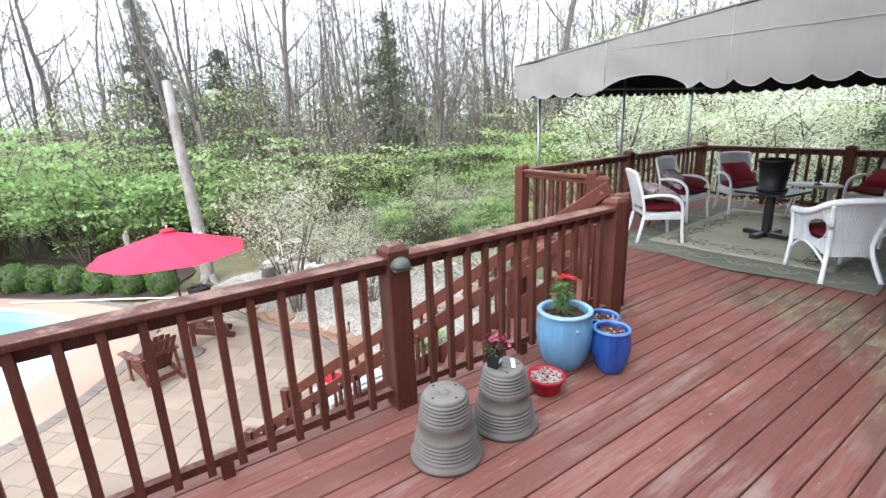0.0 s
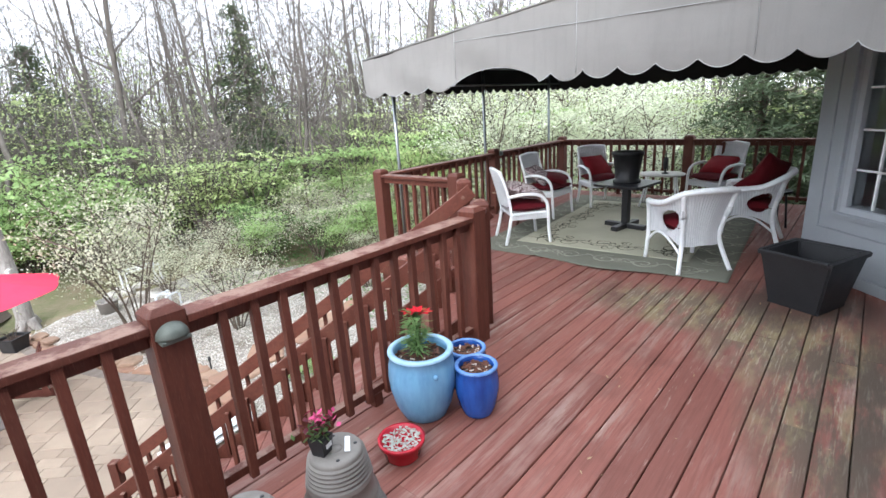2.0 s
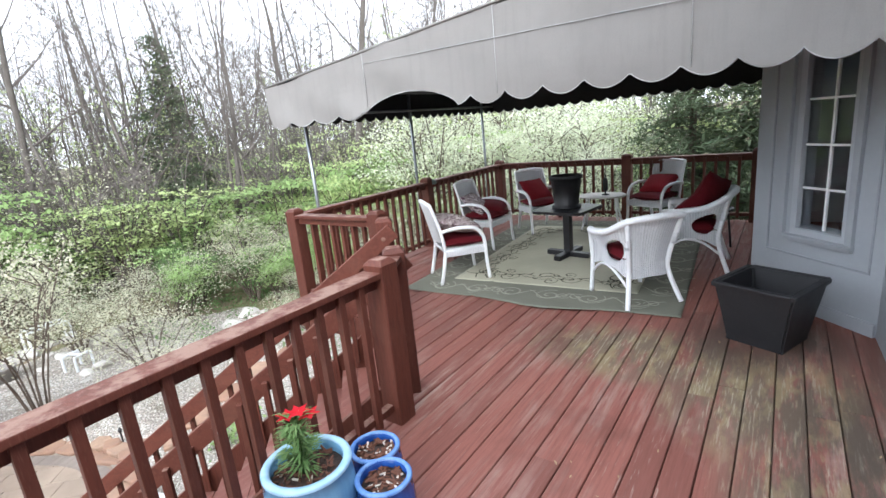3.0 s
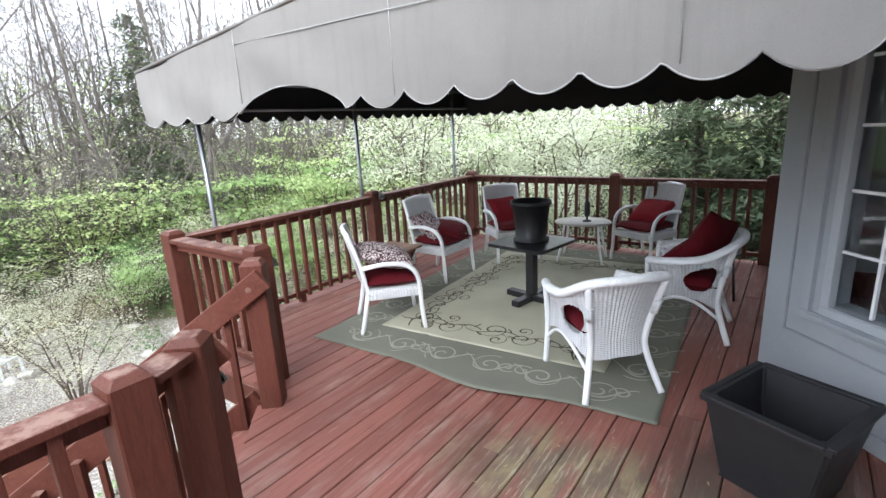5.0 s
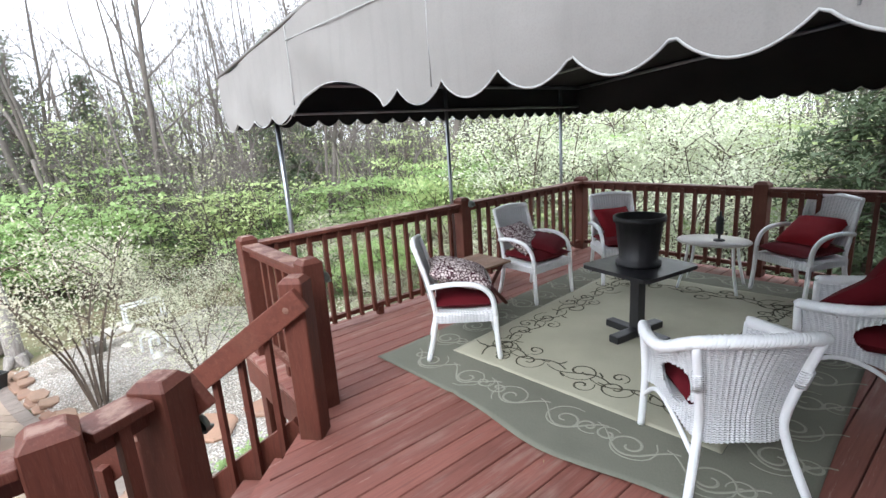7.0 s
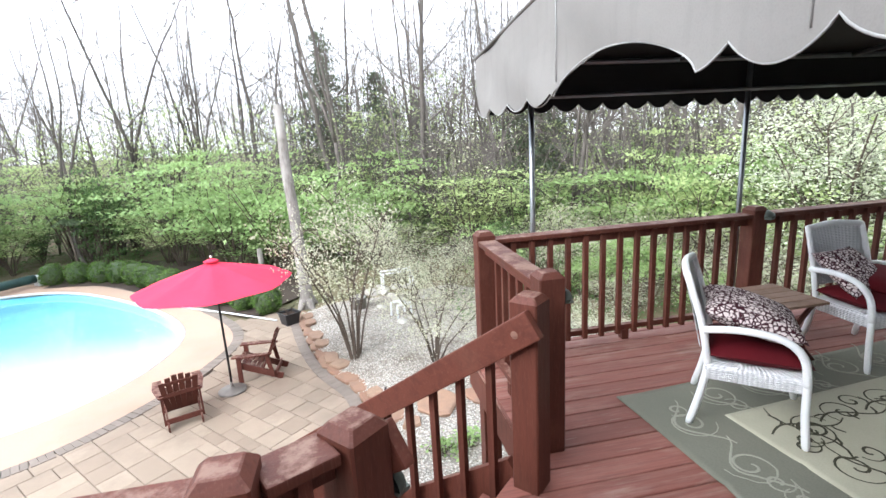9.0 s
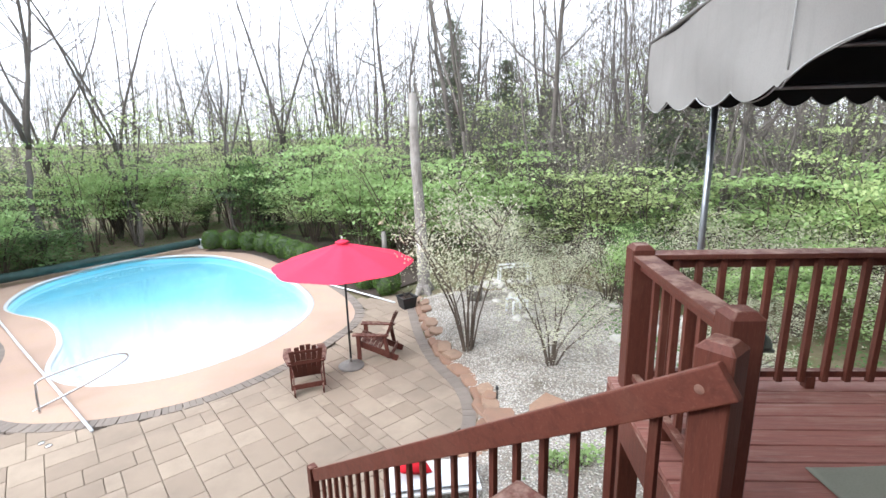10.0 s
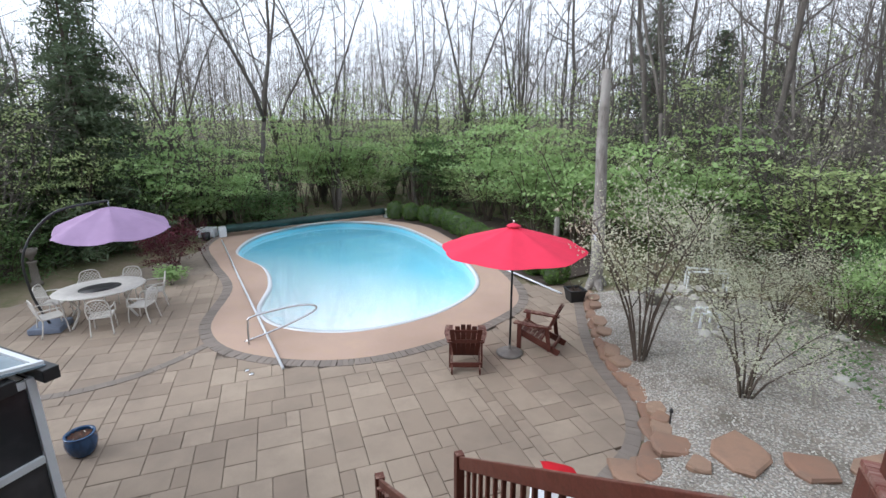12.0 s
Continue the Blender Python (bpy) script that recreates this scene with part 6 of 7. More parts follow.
m_ = Mat("dark_screen_glass", (0.03, 0.032, 0.035), 0.12, 0, 0.5)
m_.blend(m_.ramp(m_.noise(2, m_.coord((1, 1, 1), "World"), 4), 0.4, 0.7), (0.055, 0.055, 0.06))
M_SCREEN = m_.m
m_ = Mat("roof_glass", (0.25, 0.31, 0.35), 0.15, 0, 0.6)
m_.blend(m_.ramp(m_.noise(3, m_.coord((1, 1, 1), "World"), 4), 0.4, 0.7), (0.2, 0.25, 0.28))
M_ROOFGLASS = m_.m
sunroom()

# garden urn
M_URN = stone_like("weathered_urn_stone", (0.16, 0.14, 0.12), ((0.16, 0.14, 0.12), (0.1, 0.09, 0.075), (0.08, 0.075, 0.06)), 9, 0.6, rand=False)
ur = thing("garden_urn", "weathered brown stone garden urn on a pedestal by the shrubs", "urn", pose(-12.05, 10.41, PATIO) @ Matrix.Diagonal((0.85, 0.85, 0.95, 1)))
part("pedestal", turned("pedestal", [(0, 0), (0.2, 0), (0.2, 0.08), (0.14, 0.12), (0.12, 0.7), (0.16, 0.76), (0.16, 0.8), (0, 0.8)], M_URN, 12), None, ur)
part("bowl", turned("bowl", [(0, 0.8), (0.06, 0.82), (0.08, 0.9), (0.2, 1.05), (0.26, 1.2), (0.24, 1.2), (0.16, 1.06), (0, 1.0)], M_URN, 24), None, ur)


# white pipe frames standing behind the gravel bed
def pipe_frame(x, y, rz, w, h):
    e = thing("pipe_frame", "low white pipe frame among the bushes", "frame", pose(x, y, ground_z(x, y), 0, 0, rz), "pipe frames")
    part("hoop", tube("hoop", curve_pts([(-w / 2, 0, -0.1), (-w / 2, 0, h * 0.9), (-w / 2 + 0.06, 0, h), (w / 2 - 0.06, 0, h), (w / 2, 0, h * 0.9), (w / 2, 0, -0.1)], 4), 0.03, M_TRIM, 8), None, e)
    part("hoop", tube("hoop", curve_pts([(-w / 2, 0.35, -0.1), (-w / 2, 0.35, h * 0.9), (-w / 2 + 0.06, 0.35, h), (w / 2 - 0.06, 0.35, h), (w / 2, 0.35, h * 0.9), (w / 2, 0.35, -0.1)], 4), 0.03, M_TRIM, 8), None, e)
    part("cross_bar", tube("cross_bar", [(0, -0.02, h), (0, 0.37, h)], 0.03, M_TRIM, 8), None, e)


pipe_frame(6.67, 16.69, 8, 0.95, 0.62)
pipe_frame(6.56, 14.24, 25, 0.42, 0.4)

# pale field stones, a grey tub and a plain dark stake about the gravel bed
M_FIELD = stone_like("pale_field_stone", (0.5, 0.48, 0.44), ((0.36, 0.34, 0.31), (0.4, 0.38, 0.34), (0.24, 0.22, 0.19)), 7, 0.7)
def field_stones():
    g = random.Random(19)
    shapes = []
    for k in range(4):
        bm = bmesh.new()
        bmesh.ops.create_icosphere(bm, subdivisions=2, radius=0.2)
        for q in bm.verts:
            q.co *= 1 + 0.35 * noise.noise(q.co * 6 + Vector((k * 5, 0, 0)))
            q.co.z *= 0.6
        shapes.append(mesh_of("field_stone", bm, M_FIELD))
    for cx, cy, n, sp in ((6.9, 16.9, 9, 0.7), (6.5, 13.75, 4, 0.3), (6.2, 15.9, 7, 0.6), (10.4, 12.6, 6, 0.9), (9.0, 13.4, 5, 0.8)):
        for k in range(n):
            x, y = cx + g.gauss(0, sp), cy + g.gauss(0, sp * 0.7)
            sc = g.uniform(0.45, 1.15)
            tagged(part("field_stone", g.choice(shapes), None, m=pose(x, y, ground_z(x, y) + 0.05 * sc, g.uniform(-20, 20), g.uniform(-20, 20), g.uniform(0, 360)) @ Matrix.Diagonal((sc * 1.2, sc, sc, 1))), "pale rough field stone among the bushes", "stone", "field stones")


field_stones()
tagged(part("grey_tub", turned("grey_tub", [(0, 0), (0.2, 0), (0.24, 0.36), (0.26, 0.37), (0.26, 0.40), (0.22, 0.40), (0.19, 0.05), (0, 0.05)], M_GREYPOT, 28), None, m=pose(5.36, 15.4, ground_z(5.36, 15.4) - 0.01)), "grey plastic tub standing behind the bush", "tub")
tagged(part("lighting_stake", turned("lighting_stake", [(0, -0.1), (0.012, -0.1), (0.014, 0.24), (0.03, 0.25), (0.03, 0.29), (0.012, 0.33), (0, 0.33)], M_DARKMETAL, 12), None, m=pose(5.72, 10.25, ground_z(5.72, 10.25))), "short dark metal stake in the gravel", "light")

# ---- plants ----
def leaf_cloud(centres, per, size, spread, rnd, flat=0.5, droop=0.0, slim=0.32):
    """Small folded leaves in clumps about the centres."""
    g = np.random.RandomState(rnd)
    c = np.repeat(np.array(centres, float), per, axis=0)
    n = len(c)
    off = g.normal(0, 1, (n, 3)) * np.array([spread, spread, spread * flat])
    p = c + off
    d = g.normal(0, 1, (n, 3))
    d[:, 2] = d[:, 2] * 0.45 - droop
    d /= np.linalg.norm(d, axis=1)[:, None]
    up = g.normal(0, 0.45, (n, 3)) + np.array([0, 0, 1.0])
    s = np.cross(d, up)
    s /= np.linalg.norm(s, axis=1)[:, None]
    L = size * g.uniform(0.6, 1.3, (n, 1))
    w = L * slim
    v = np.stack([p - d * L * 0.5, p + s * w, p + d * L * 0.5, p - s * w], axis=1).reshape(-1, 3)
    f = np.arange(n * 4).reshape(-1, 4)
    return v.tolist(), f.tolist()


def shrub(name, label, category, h, r, mat, stem_mat, seed, clumps=70, per=60, size=0.1, spread=0.22, low=0.12, group="", stems=8, flat=0.5, twigs=5):
    e = thing(name, label, category, group=group)
    rnd = random.Random(seed)
    vs, fs, cs = [], [], []
    for k in range(stems):
        a = 6.283 * k / stems + rnd.uniform(-0.3, 0.3)
        reach = r * rnd.uniform(0.45, 0.95)
        top = h * rnd.uniform(0.6, 0.98)
        pts = curve_pts([(0.05 * math.cos(a), 0.05 * math.sin(a), -0.15), (reach * 0.25 * math.cos(a), reach * 0.25 * math.sin(a), top * 0.35), (reach * 0.65 * math.cos(a + 0.2), reach * 0.65 * math.sin(a + 0.2), top * 0.72), (reach * math.cos(a + 0.3), reach * math.sin(a + 0.3), top)], 2)
        r0 = 0.012 + 0.012 * h / 2
        tube_into(vs, fs, pts, [r0 * (1 - 0.8 * i / len(pts)) for i in range(len(pts))], 4)
        for j in range(twigs):
            q = pts[rnd.randint(3, len(pts) - 1)]
            b = rnd.uniform(0, 6.28)
            t = Vector(q) + Vector((math.cos(b), math.sin(b), rnd.uniform(0.1, 0.9))) * r * rnd.uniform(0.2, 0.5)
            m = Vector(q).lerp(t, 0.5) + Vector((rnd.uniform(-0.05, 0.05), rnd.uniform(-0.05, 0.05), 0.04))
            tube_into(vs, fs, [q, m, t], [r0 * 0.4, r0 * 0.25, r0 * 0.1], 3)
            cs.append(tuple(t))
    part("stemwork", raw_mesh("stems", vs, fs, stem_mat), None, e)
    while len(cs) < clumps:
        a, z = rnd.uniform(0, 6.28), rnd.uniform(low, 1.0)
        rr = r * math.sqrt(max(0, 1 - ((z - 0.52) / 0.55) ** 2)) * (rnd.random() ** 0.4) * (1 + 0.25 * noise.noise((math.cos(a) * 2 + seed, math.sin(a) * 2, z * 3)))
        cs.append((rr * math.cos(a), rr * math.sin(a), z * h * rnd.uniform(0.92, 1.04)))
    v, f = leaf_cloud(cs[:clumps], per, size, spread, seed, flat)
    part("crown", raw_mesh("crown", v, f, mat), None, e)
    return e


def grow(vs, fs, start, d, L, r, depth, rnd, kids, seg):
    """A limb and what branches from it."""
    n = 5 if depth > 1 else (3 if depth == 1 else 1)
    r = max(r, 0.006)
    pts, p, v = [start], Vector(start), Vector(d).normalized()
    for i in range(n):
        v = (v + Vector((rnd.gauss(0, 0.13), rnd.gauss(0, 0.13), 0.08 + rnd.gauss(0, 0.06)))).normalized()
        p = p + v * (L / n)
        pts.append(tuple(p))
    tube_into(vs, fs, pts, [r * (1 - 0.75 * i / n) for i in range(n + 1)], seg[depth], True)
    if depth == 0:
        return
    for k in range(kids[depth]):
        f = rnd.uniform(0.25, 1.0)
        i = min(n - 1, int(f * n))
        q = Vector(pts[i]).lerp(Vector(pts[i + 1]), f * n - i)
        b = rnd.uniform(0, 6.28)
        side = v.orthogonal().normalized()
        side.rotate(Matrix.Rotation(b, 3, v))
        dd = v * rnd.uniform(0.4, 0.9) + side * rnd.uniform(0.6, 1.1)
        grow(vs, fs, tuple(q), dd, L * rnd.uniform(0.42, 0.68) * (1.15 - 0.4 * f), r * (1 - 0.7 * f) * 0.55, depth - 1, rnd, kids, seg)


def bare_tree(seed, h, r, kids=(0, 4, 4), limbs=13, fork=0, first=0.35):
    e = thing("bare_tree", "tall leafless grey-brown woodland tree", "tree", group="bare woodland trees")
    rnd = random.Random(seed)
    vs, fs = [], []
    bv, bf = [], []
    heads = []
    n = 9
    lean = Vector((rnd.gauss(0, 0.09), rnd.gauss(0, 0.09), 1))
    pts = [(0, 0, -0.3)]
    p = Vector((0, 0, 0))
    top = h if not fork else h * 0.28
    for i in range(n):
        p = p + lean * (top / n) + Vector((rnd.gauss(0, 0.11), rnd.gauss(0, 0.11), 0))
        pts.append(tuple(p))
    end = 0.16 if not fork else 0.66
    rad = [r * 1.25] + [r * (1 - (1 - end) * i / n) for i in range(1, n + 1)]
    tube_into(vs, fs, pts, rad, 8)
    stems = [(pts, rad)]
    if fork:
        stems = []
        for k in range(fork):
            a = 6.28 * k / fork + rnd.uniform(-0.4, 0.4)
            q, v = Vector(pts[-1]), Vector((0.3 * math.cos(a), 0.3 * math.sin(a), 1)).normalized()
            sp = [tuple(q)]
            for i in range(n):
                v = (v + Vector((rnd.gauss(0, 0.11), rnd.gauss(0, 0.11), 0.05))).normalized()
                q = q + v * (h * 0.72 / n)
                sp.append(tuple(q))
            sr = [r * 0.6 * (1 - 0.86 * i / n) for i in range(n + 1)]
            tube_into(vs, fs, sp, sr, 6)
            stems.append((sp, sr))
    part("trunk", raw_mesh("trunk", vs, fs, M_BARK, True), None, e)
    for sp, sr in stems:
        for k in range(limbs if not fork else limbs // 2 + 2):
            f = first + (1 - first) * (k + rnd.random()) / (limbs if not fork else limbs // 2 + 2)
            if fork:
                f = 0.12 + 0.86 * rnd.random()
            i = min(n - 1, int(f * n))
            q = Vector(sp[i]).lerp(Vector(sp[i + 1]), min(1, f * n - i))
            a = rnd.uniform(0, 6.28)
            L = h * rnd.uniform(0.16, 0.30) * (1.25 - 0.7 * f)
            grow(bv, bf, tuple(q), (math.cos(a) * 0.9, math.sin(a) * 0.9, rnd.uniform(0.3, 1.0)), L, sr[i] * 0.42, 2, rnd, kids, (3, 3, 4))
    tagged(part("branchwork", raw_mesh("branchwork", bv, bf, M_BARK), None, e), kind="stuff")
    return e


def conifer(seed, h, r, ragged=0.25):
    e = thing("conifer", "dark green conifer with ragged layered branches", "tree", group="conifers")
    rnd = random.Random(seed)
    part("trunk", tube("trunk", [(0, 0, -0.3), (0.03, 0, h * 0.5), (0, 0.03, h)], [h * 0.02, h * 0.012, 0.01], M_STEM, 7), None, e)
    cs = []
    vs, fs = [], []
    z = h * 0.08
    while z < h * 0.99:
        f = z / h
        R = r * (1 - f) ** 0.75 * (1 + 0.25 * noise.noise((z * 1.3, seed, 0))) + 0.08
        for k in range(int(4 + 5 * (1 - f))):
            a = rnd.uniform(0, 6.28)
            L = R * rnd.uniform(1 - ragged * 2, 1.08)
            tip = (L * math.cos(a), L * math.sin(a), z - L * rnd.uniform(0.05, 0.3))
            tube_into(vs, fs, [(0, 0, z), (L * 0.5 * math.cos(a), L * 0.5 * math.sin(a), z + 0.02), tip], [0.018, 0.012, 0.004], 3)
            for q in np.linspace(0.22, 1.0, max(3, int(L / 0.16))):
                cs.append((tip[0] * q, tip[1] * q, z + (tip[2] - z) * q + rnd.uniform(-0.04, 0.04)))
        z += h * 0.03
    tagged(part("branchwork", raw_mesh("branchwork", vs, fs, M_STEM), None, e), kind="stuff")
    v, f = leaf_cloud(cs, 11, 0.27, 0.19, seed, 0.5, 0.25, 0.11)
    part("foliage", raw_mesh("foliage", v, f, M_NEEDLE), None, e)
    return e


def put(src, used, x, y, s=1.0, rz=0.0, z=None, sz=None):
    """Stands the first of a kind, then copies of it."""
    m = pose(x, y, (ground_z(x, y) - 0.05) if z is None else z, 0, 0, rz) @ Matrix.Diagonal((s, s, sz or s, 1))
    if src not in used:
        used.add(src)
        src.matrix_basis = m
        return src
    c = copy_thing(src, pose(0, 0, 0))
    c.matrix_basis = m
    return c


used = set()
R = random.Random(21)

# bare trees: detailed ones near the clearing, simpler ones further off
NEAR = [bare_tree(k, R.uniform(13, 18), R.uniform(0.10, 0.17), (0, 5, 4), 16, 2 if k % 3 == 1 else 0, R.uniform(0.2, 0.4)) for k in range(6)]
FORK = [bare_tree(40 + k, R.uniform(12, 15), 0.125, (0, 6, 6), 15, 3) for k in range(3)]
POLES = [bare_tree(70 + k, R.uniform(10, 16), R.uniform(0.05, 0.09), (0, 4, 4), 14, 2 if k == 1 else 0, 0.15) for k in range(4)]
TWIGGY = [bare_tree(110 + k, R.uniform(9, 13), R.uniform(0.05, 0.08), (0, 5, 5), 19, 0, 0.1) for k in range(3)]
THIN = [bare_tree(90 + k, R.uniform(13, 18), R.uniform(0.07, 0.11), (0, 4, 4), 11, 0, 0.25) for k in range(3)]


def woods_edge(deg):
    """Distance from the clearing's middle at which the woods begin, by bearing."""
    tab = [(-60, 13.5), (-30, 13.0), (0, 12.6), (20, 13.2), (45, 13.8), (65, 13.4), (78, 13.6), (90, 15.0), (98, 17.4), (108, 19.8), (120, 21.8), (132, 20.8), (145, 18.0), (160, 16.4), (180, 15.0), (200, 14), (240, 14)]
    for (a, ra), (b, rb_) in zip(tab[:-1], tab[1:]):
        if a <= deg <= b:
            return ra + (rb_ - ra) * (deg - a) / (b - a)
    return 13.0


MID = Vector((2.5, 6.5))


def at(deg, extra):
    r = woods_edge(deg) + extra
    return MID.x + r * math.cos(radians(deg)), MID.y + r * math.sin(radians(deg))


for k in range(64):
    deg = -22 + 200 * ((k * 0.618) % 1.0)
    x, y = at(deg, 1.5 + 19 * R.random() ** 1.1)
    put(R.choice(NEAR if R.random() < 0.35 else POLES), used, x, y, R.uniform(0.65, 1.15), R.uniform(0, 360))
for k in range(84):
    deg = 12 + (165 if k % 3 else 85) * ((k * 0.618 + 0.47) % 1.0)
    x, y = at(deg, 1.0 + 15 * R.random())
    put(R.choice(TWIGGY), used, x, y, R.uniform(0.6, 1.1), R.uniform(0, 360))
for k in range(90):
    deg = -22 + 200 * ((k * 0.618 + 0.3) % 1.0)
    x, y = at(deg, 19 + 24 * R.random())
    put(R.choice(THIN), used, x, y, R.uniform(0.8, 1.25), R.uniform(0, 360))
# the large forked trees behind the pool, and tall single trunks
for x, y, s, src in ((-12.2, 20.6, 1.15, FORK[0]), (-10.9, 24.3, 1.05, FORK[1]), (-6.7, 25.8, 0.8, FORK[2]), (-5.3, 28.6, 1.1, FORK[1]), (-13.6, 23.0, 0.9, FORK[2]), (-2.6, 30.5, 0.85, FORK[0]), (-15.5, 18.5, 0.8, FORK[1]), (0.3, 32.2, 1.15, NEAR[0]), (5.0, 24.4, 1.0, NEAR[0]), (8.2, 22.4, 0.95, NEAR[2]), (9.4, 20.9, 0.8, NEAR[3]), (11.6, 19.5, 0.85, NEAR[5]), (12.8, 17.2, 0.8, NEAR[0])):
    put(src, used, x, y, s, R.uniform(0, 360))
for k in range(56):
    deg = 15 + 72 * ((k * 0.618 + 0.1) % 1.0)
    x, y = at(deg, 1.0 + 22 * R.random())
    put(R.choice(POLES if R.random() < 0.7 else NEAR), used, x, y, R.uniform(0.6, 1.0), R.uniform(0, 360))

# evergreens
CON = [conifer(3, 8.8, 3.0, 0.3), conifer(4, 6.8, 2.7, 0.38)]
for x, y, s, i in ((4.5, 31.0, 1.14, 0), (7.1, 26.3, 1.1, 1), (-15.2, 14.4, 1.15, 0), (-17.0, 12.4, 1.25, 1), (-13.9, 13.6, 1.1, 1), (-16.4, 15.8, 1.15, 0), (16.2, 2.9, 0.8, 0), (15.6, 1.5, 0.85, 1), (15.6, 0.0, 0.7, 1), (9.9, 31, 0.9, 1), (13.5, 21.5, 1.0, 0)):
    put(CON[i], used, x, y, s, R.uniform(0, 360))

# green understorey
GA = [shrub("green_shrub", "large spring-green woodland shrub with layered leaves", "shrub", 3.4, 2.0, M_LEAF_A, M_STEM, 11 + k, 42, 58, 0.15, 0.46, 0.1, "woodland shrubs", 9, 0.1) for k in range(3)]
GY = [shrub("green_shrub", "airy woodland shrub of yellow-green new leaves", "shrub", 3.6, 1.9, M_LEAF_Y, M_STEM, 21 + k, 44, 52, 0.12, 0.40, 0.15, "woodland shrubs", 10, 0.12) for k in range(3)]
GB = [shrub("green_shrub", "dense deep green woodland shrub", "shrub", 3.2, 1.8, M_LEAF_B, M_STEM, 31 + k, 60, 52, 0.13, 0.33, 0.02, "woodland shrubs", 7, 0.17) for k in range(3)]
GW = [shrub("blossom_shrub", "large shrub covered in pale whitish spring blossom", "shrub", 4.0, 2.3, M_LEAF_W, M_STEM, 51 + k, 110, 84, 0.066, 0.26, 0.05, "blossoming shrubs", 9, 0.5) for k in range(2)]
GS = [shrub("silvery_bush", "open bush of silvery new leaves on dark stems", "shrub", 2.35, 1.35, M_LEAF_S, M_STEM, 61 + k, 120, 38, 0.05, 0.16, 0.45, "silvery bushes", 10, 0.7, 7) for k in range(3)]
TALL = [shrub("sapling", "slender young tree with sparse pale green leaves", "tree", 6.2, 1.7, M_LEAF_Y, M_BARK, 81 + k, 90, 17, 0.12, 0.34, 0.25, "saplings", 6, 0.4, 8) for k in range(3)]
BRUSH = [shrub("bare_thicket", "grey tangle of bare twigs with a few new leaves", "shrub", 4.4, 2.0, M_LEAF_S, M_BARK, 101 + k, 110, 2, 0.09, 0.3, 0.15, "bare thickets", 16, 0.5, 9) for k in range(3)]
for k in range(58):
    deg = 38 + 150 * (k + R.random()) / 58
    x, y = at(deg, R.uniform(0.2, 2.6))
    kind = R.random()
    put(R.choice(GB if (deg > 112 and kind < 0.4) or kind < 0.12 else (GA if (deg > 80 and kind < 0.78) or kind < 0.45 else (GY if kind < 0.78 or deg > 80 else BRUSH))), used, x, y, R.uniform(0.6, 1.2), R.uniform(0, 360), sz=R.uniform(0.45, 1.4) if deg > 95 else R.uniform(0.4, 0.95))
for k in range(50):
    deg = -25 + 212 * (k + R.random()) / 50
    x, y = at(deg, R.uniform(2.6, 8.5))
    put(R.choice(GB if deg > 112 and R.random() < 0.4 else (GA if R.random() < 0.72 else GY)), used, x, y, R.uniform(0.8, 1.3), R.uniform(0, 360), sz=R.uniform(0.6, 1.5) if deg > 95 else R.uniform(0.4, 1.05))
for k in range(40):
    deg = -20 + 190 * (k + R.random()) / 40
    x, y = at(deg, R.uniform(1.0, 10))
    put(R.choice(TALL), used, x, y, R.uniform(0.7, 1.25), R.uniform(0, 360))
for k in range(38):
    deg = 15 + 165 * (k + R.random()) / 38
    x, y = at(deg, R.uniform(0.5, 8))
    put(R.choice(BRUSH), used, x, y, R.uniform(0.7, 1.3), R.uniform(0, 360))
for k in range(14):
    deg = 13 + 27 * (k + R.random()) / 14
    x, y = at(deg, R.uniform(0.3, 3.0))
    put(R.choice(GY if k % 3 else GA), used, x, y, R.uniform(0.6, 1.1), R.uniform(0, 360), sz=R.uniform(0.5, 1.1))
for k in range(15):
    deg = -6 + 25 * (k + R.random()) / 15
    x, y = at(deg, R.uniform(0.3, 4.0))
    put(R.choice(GW), used, x, y, R.uniform(0.85, 1.15), R.uniform(0, 360))
# broad young trees that lean out over the clipped hedge
for x, y, s, sz in ((0.6, 22.6, 1.25, 1.3), (2.6, 20.9, 1.05, 1.2), (-2.2, 24.6, 1.2, 1.35), (-6.4, 26.2, 1.2, 1.2), (6.4, 20.0, 1.0, 1.15)):
    put(R.choice(GA), used, x, y, s, R.uniform(0, 360), sz=sz)
# bushes of the gravel bed and the thicket behind
for x, y, s, sz in ((5.19, 12.24, 1.1, 1.42), (6.88, 11.38, 0.9, 0.85), (9.0, 14.9, 0.95, 0.8), (10.9, 13.84, 1.0, 0.8), (11.81, 15.21, 1.1, 0.9), (12.95, 13.15, 1.1, 0.85), (13.41, 10.64, 0.95, 0.75), (13.98, 9.04, 1.0, 0.8), (14.55, 11.78, 1.1, 0.9), (14.78, 7.22, 0.95, 0.8), (6.9, 15.5, 0.85, 0.7), (8.0, 15.0, 0.9, 0.75), (6.7, 17.6, 0.9, 0.9), (10.2, 10.6, 0.75, 0.55), (11.6, 12.0, 0.8, 0.6)):
    put(R.choice(GS), used, x, y, s, R.uniform(0, 360), sz=s * sz)

for k in range(16):
    x, y = R.uniform(8.2, 13.6), R.uniform(9.0, 17.0)
    if x + y > 22.8:
        put(R.choice(GA + GB), used, x, y, R.uniform(0.35, 0.6), R.uniform(0, 360), sz=R.uniform(0.3, 0.6))

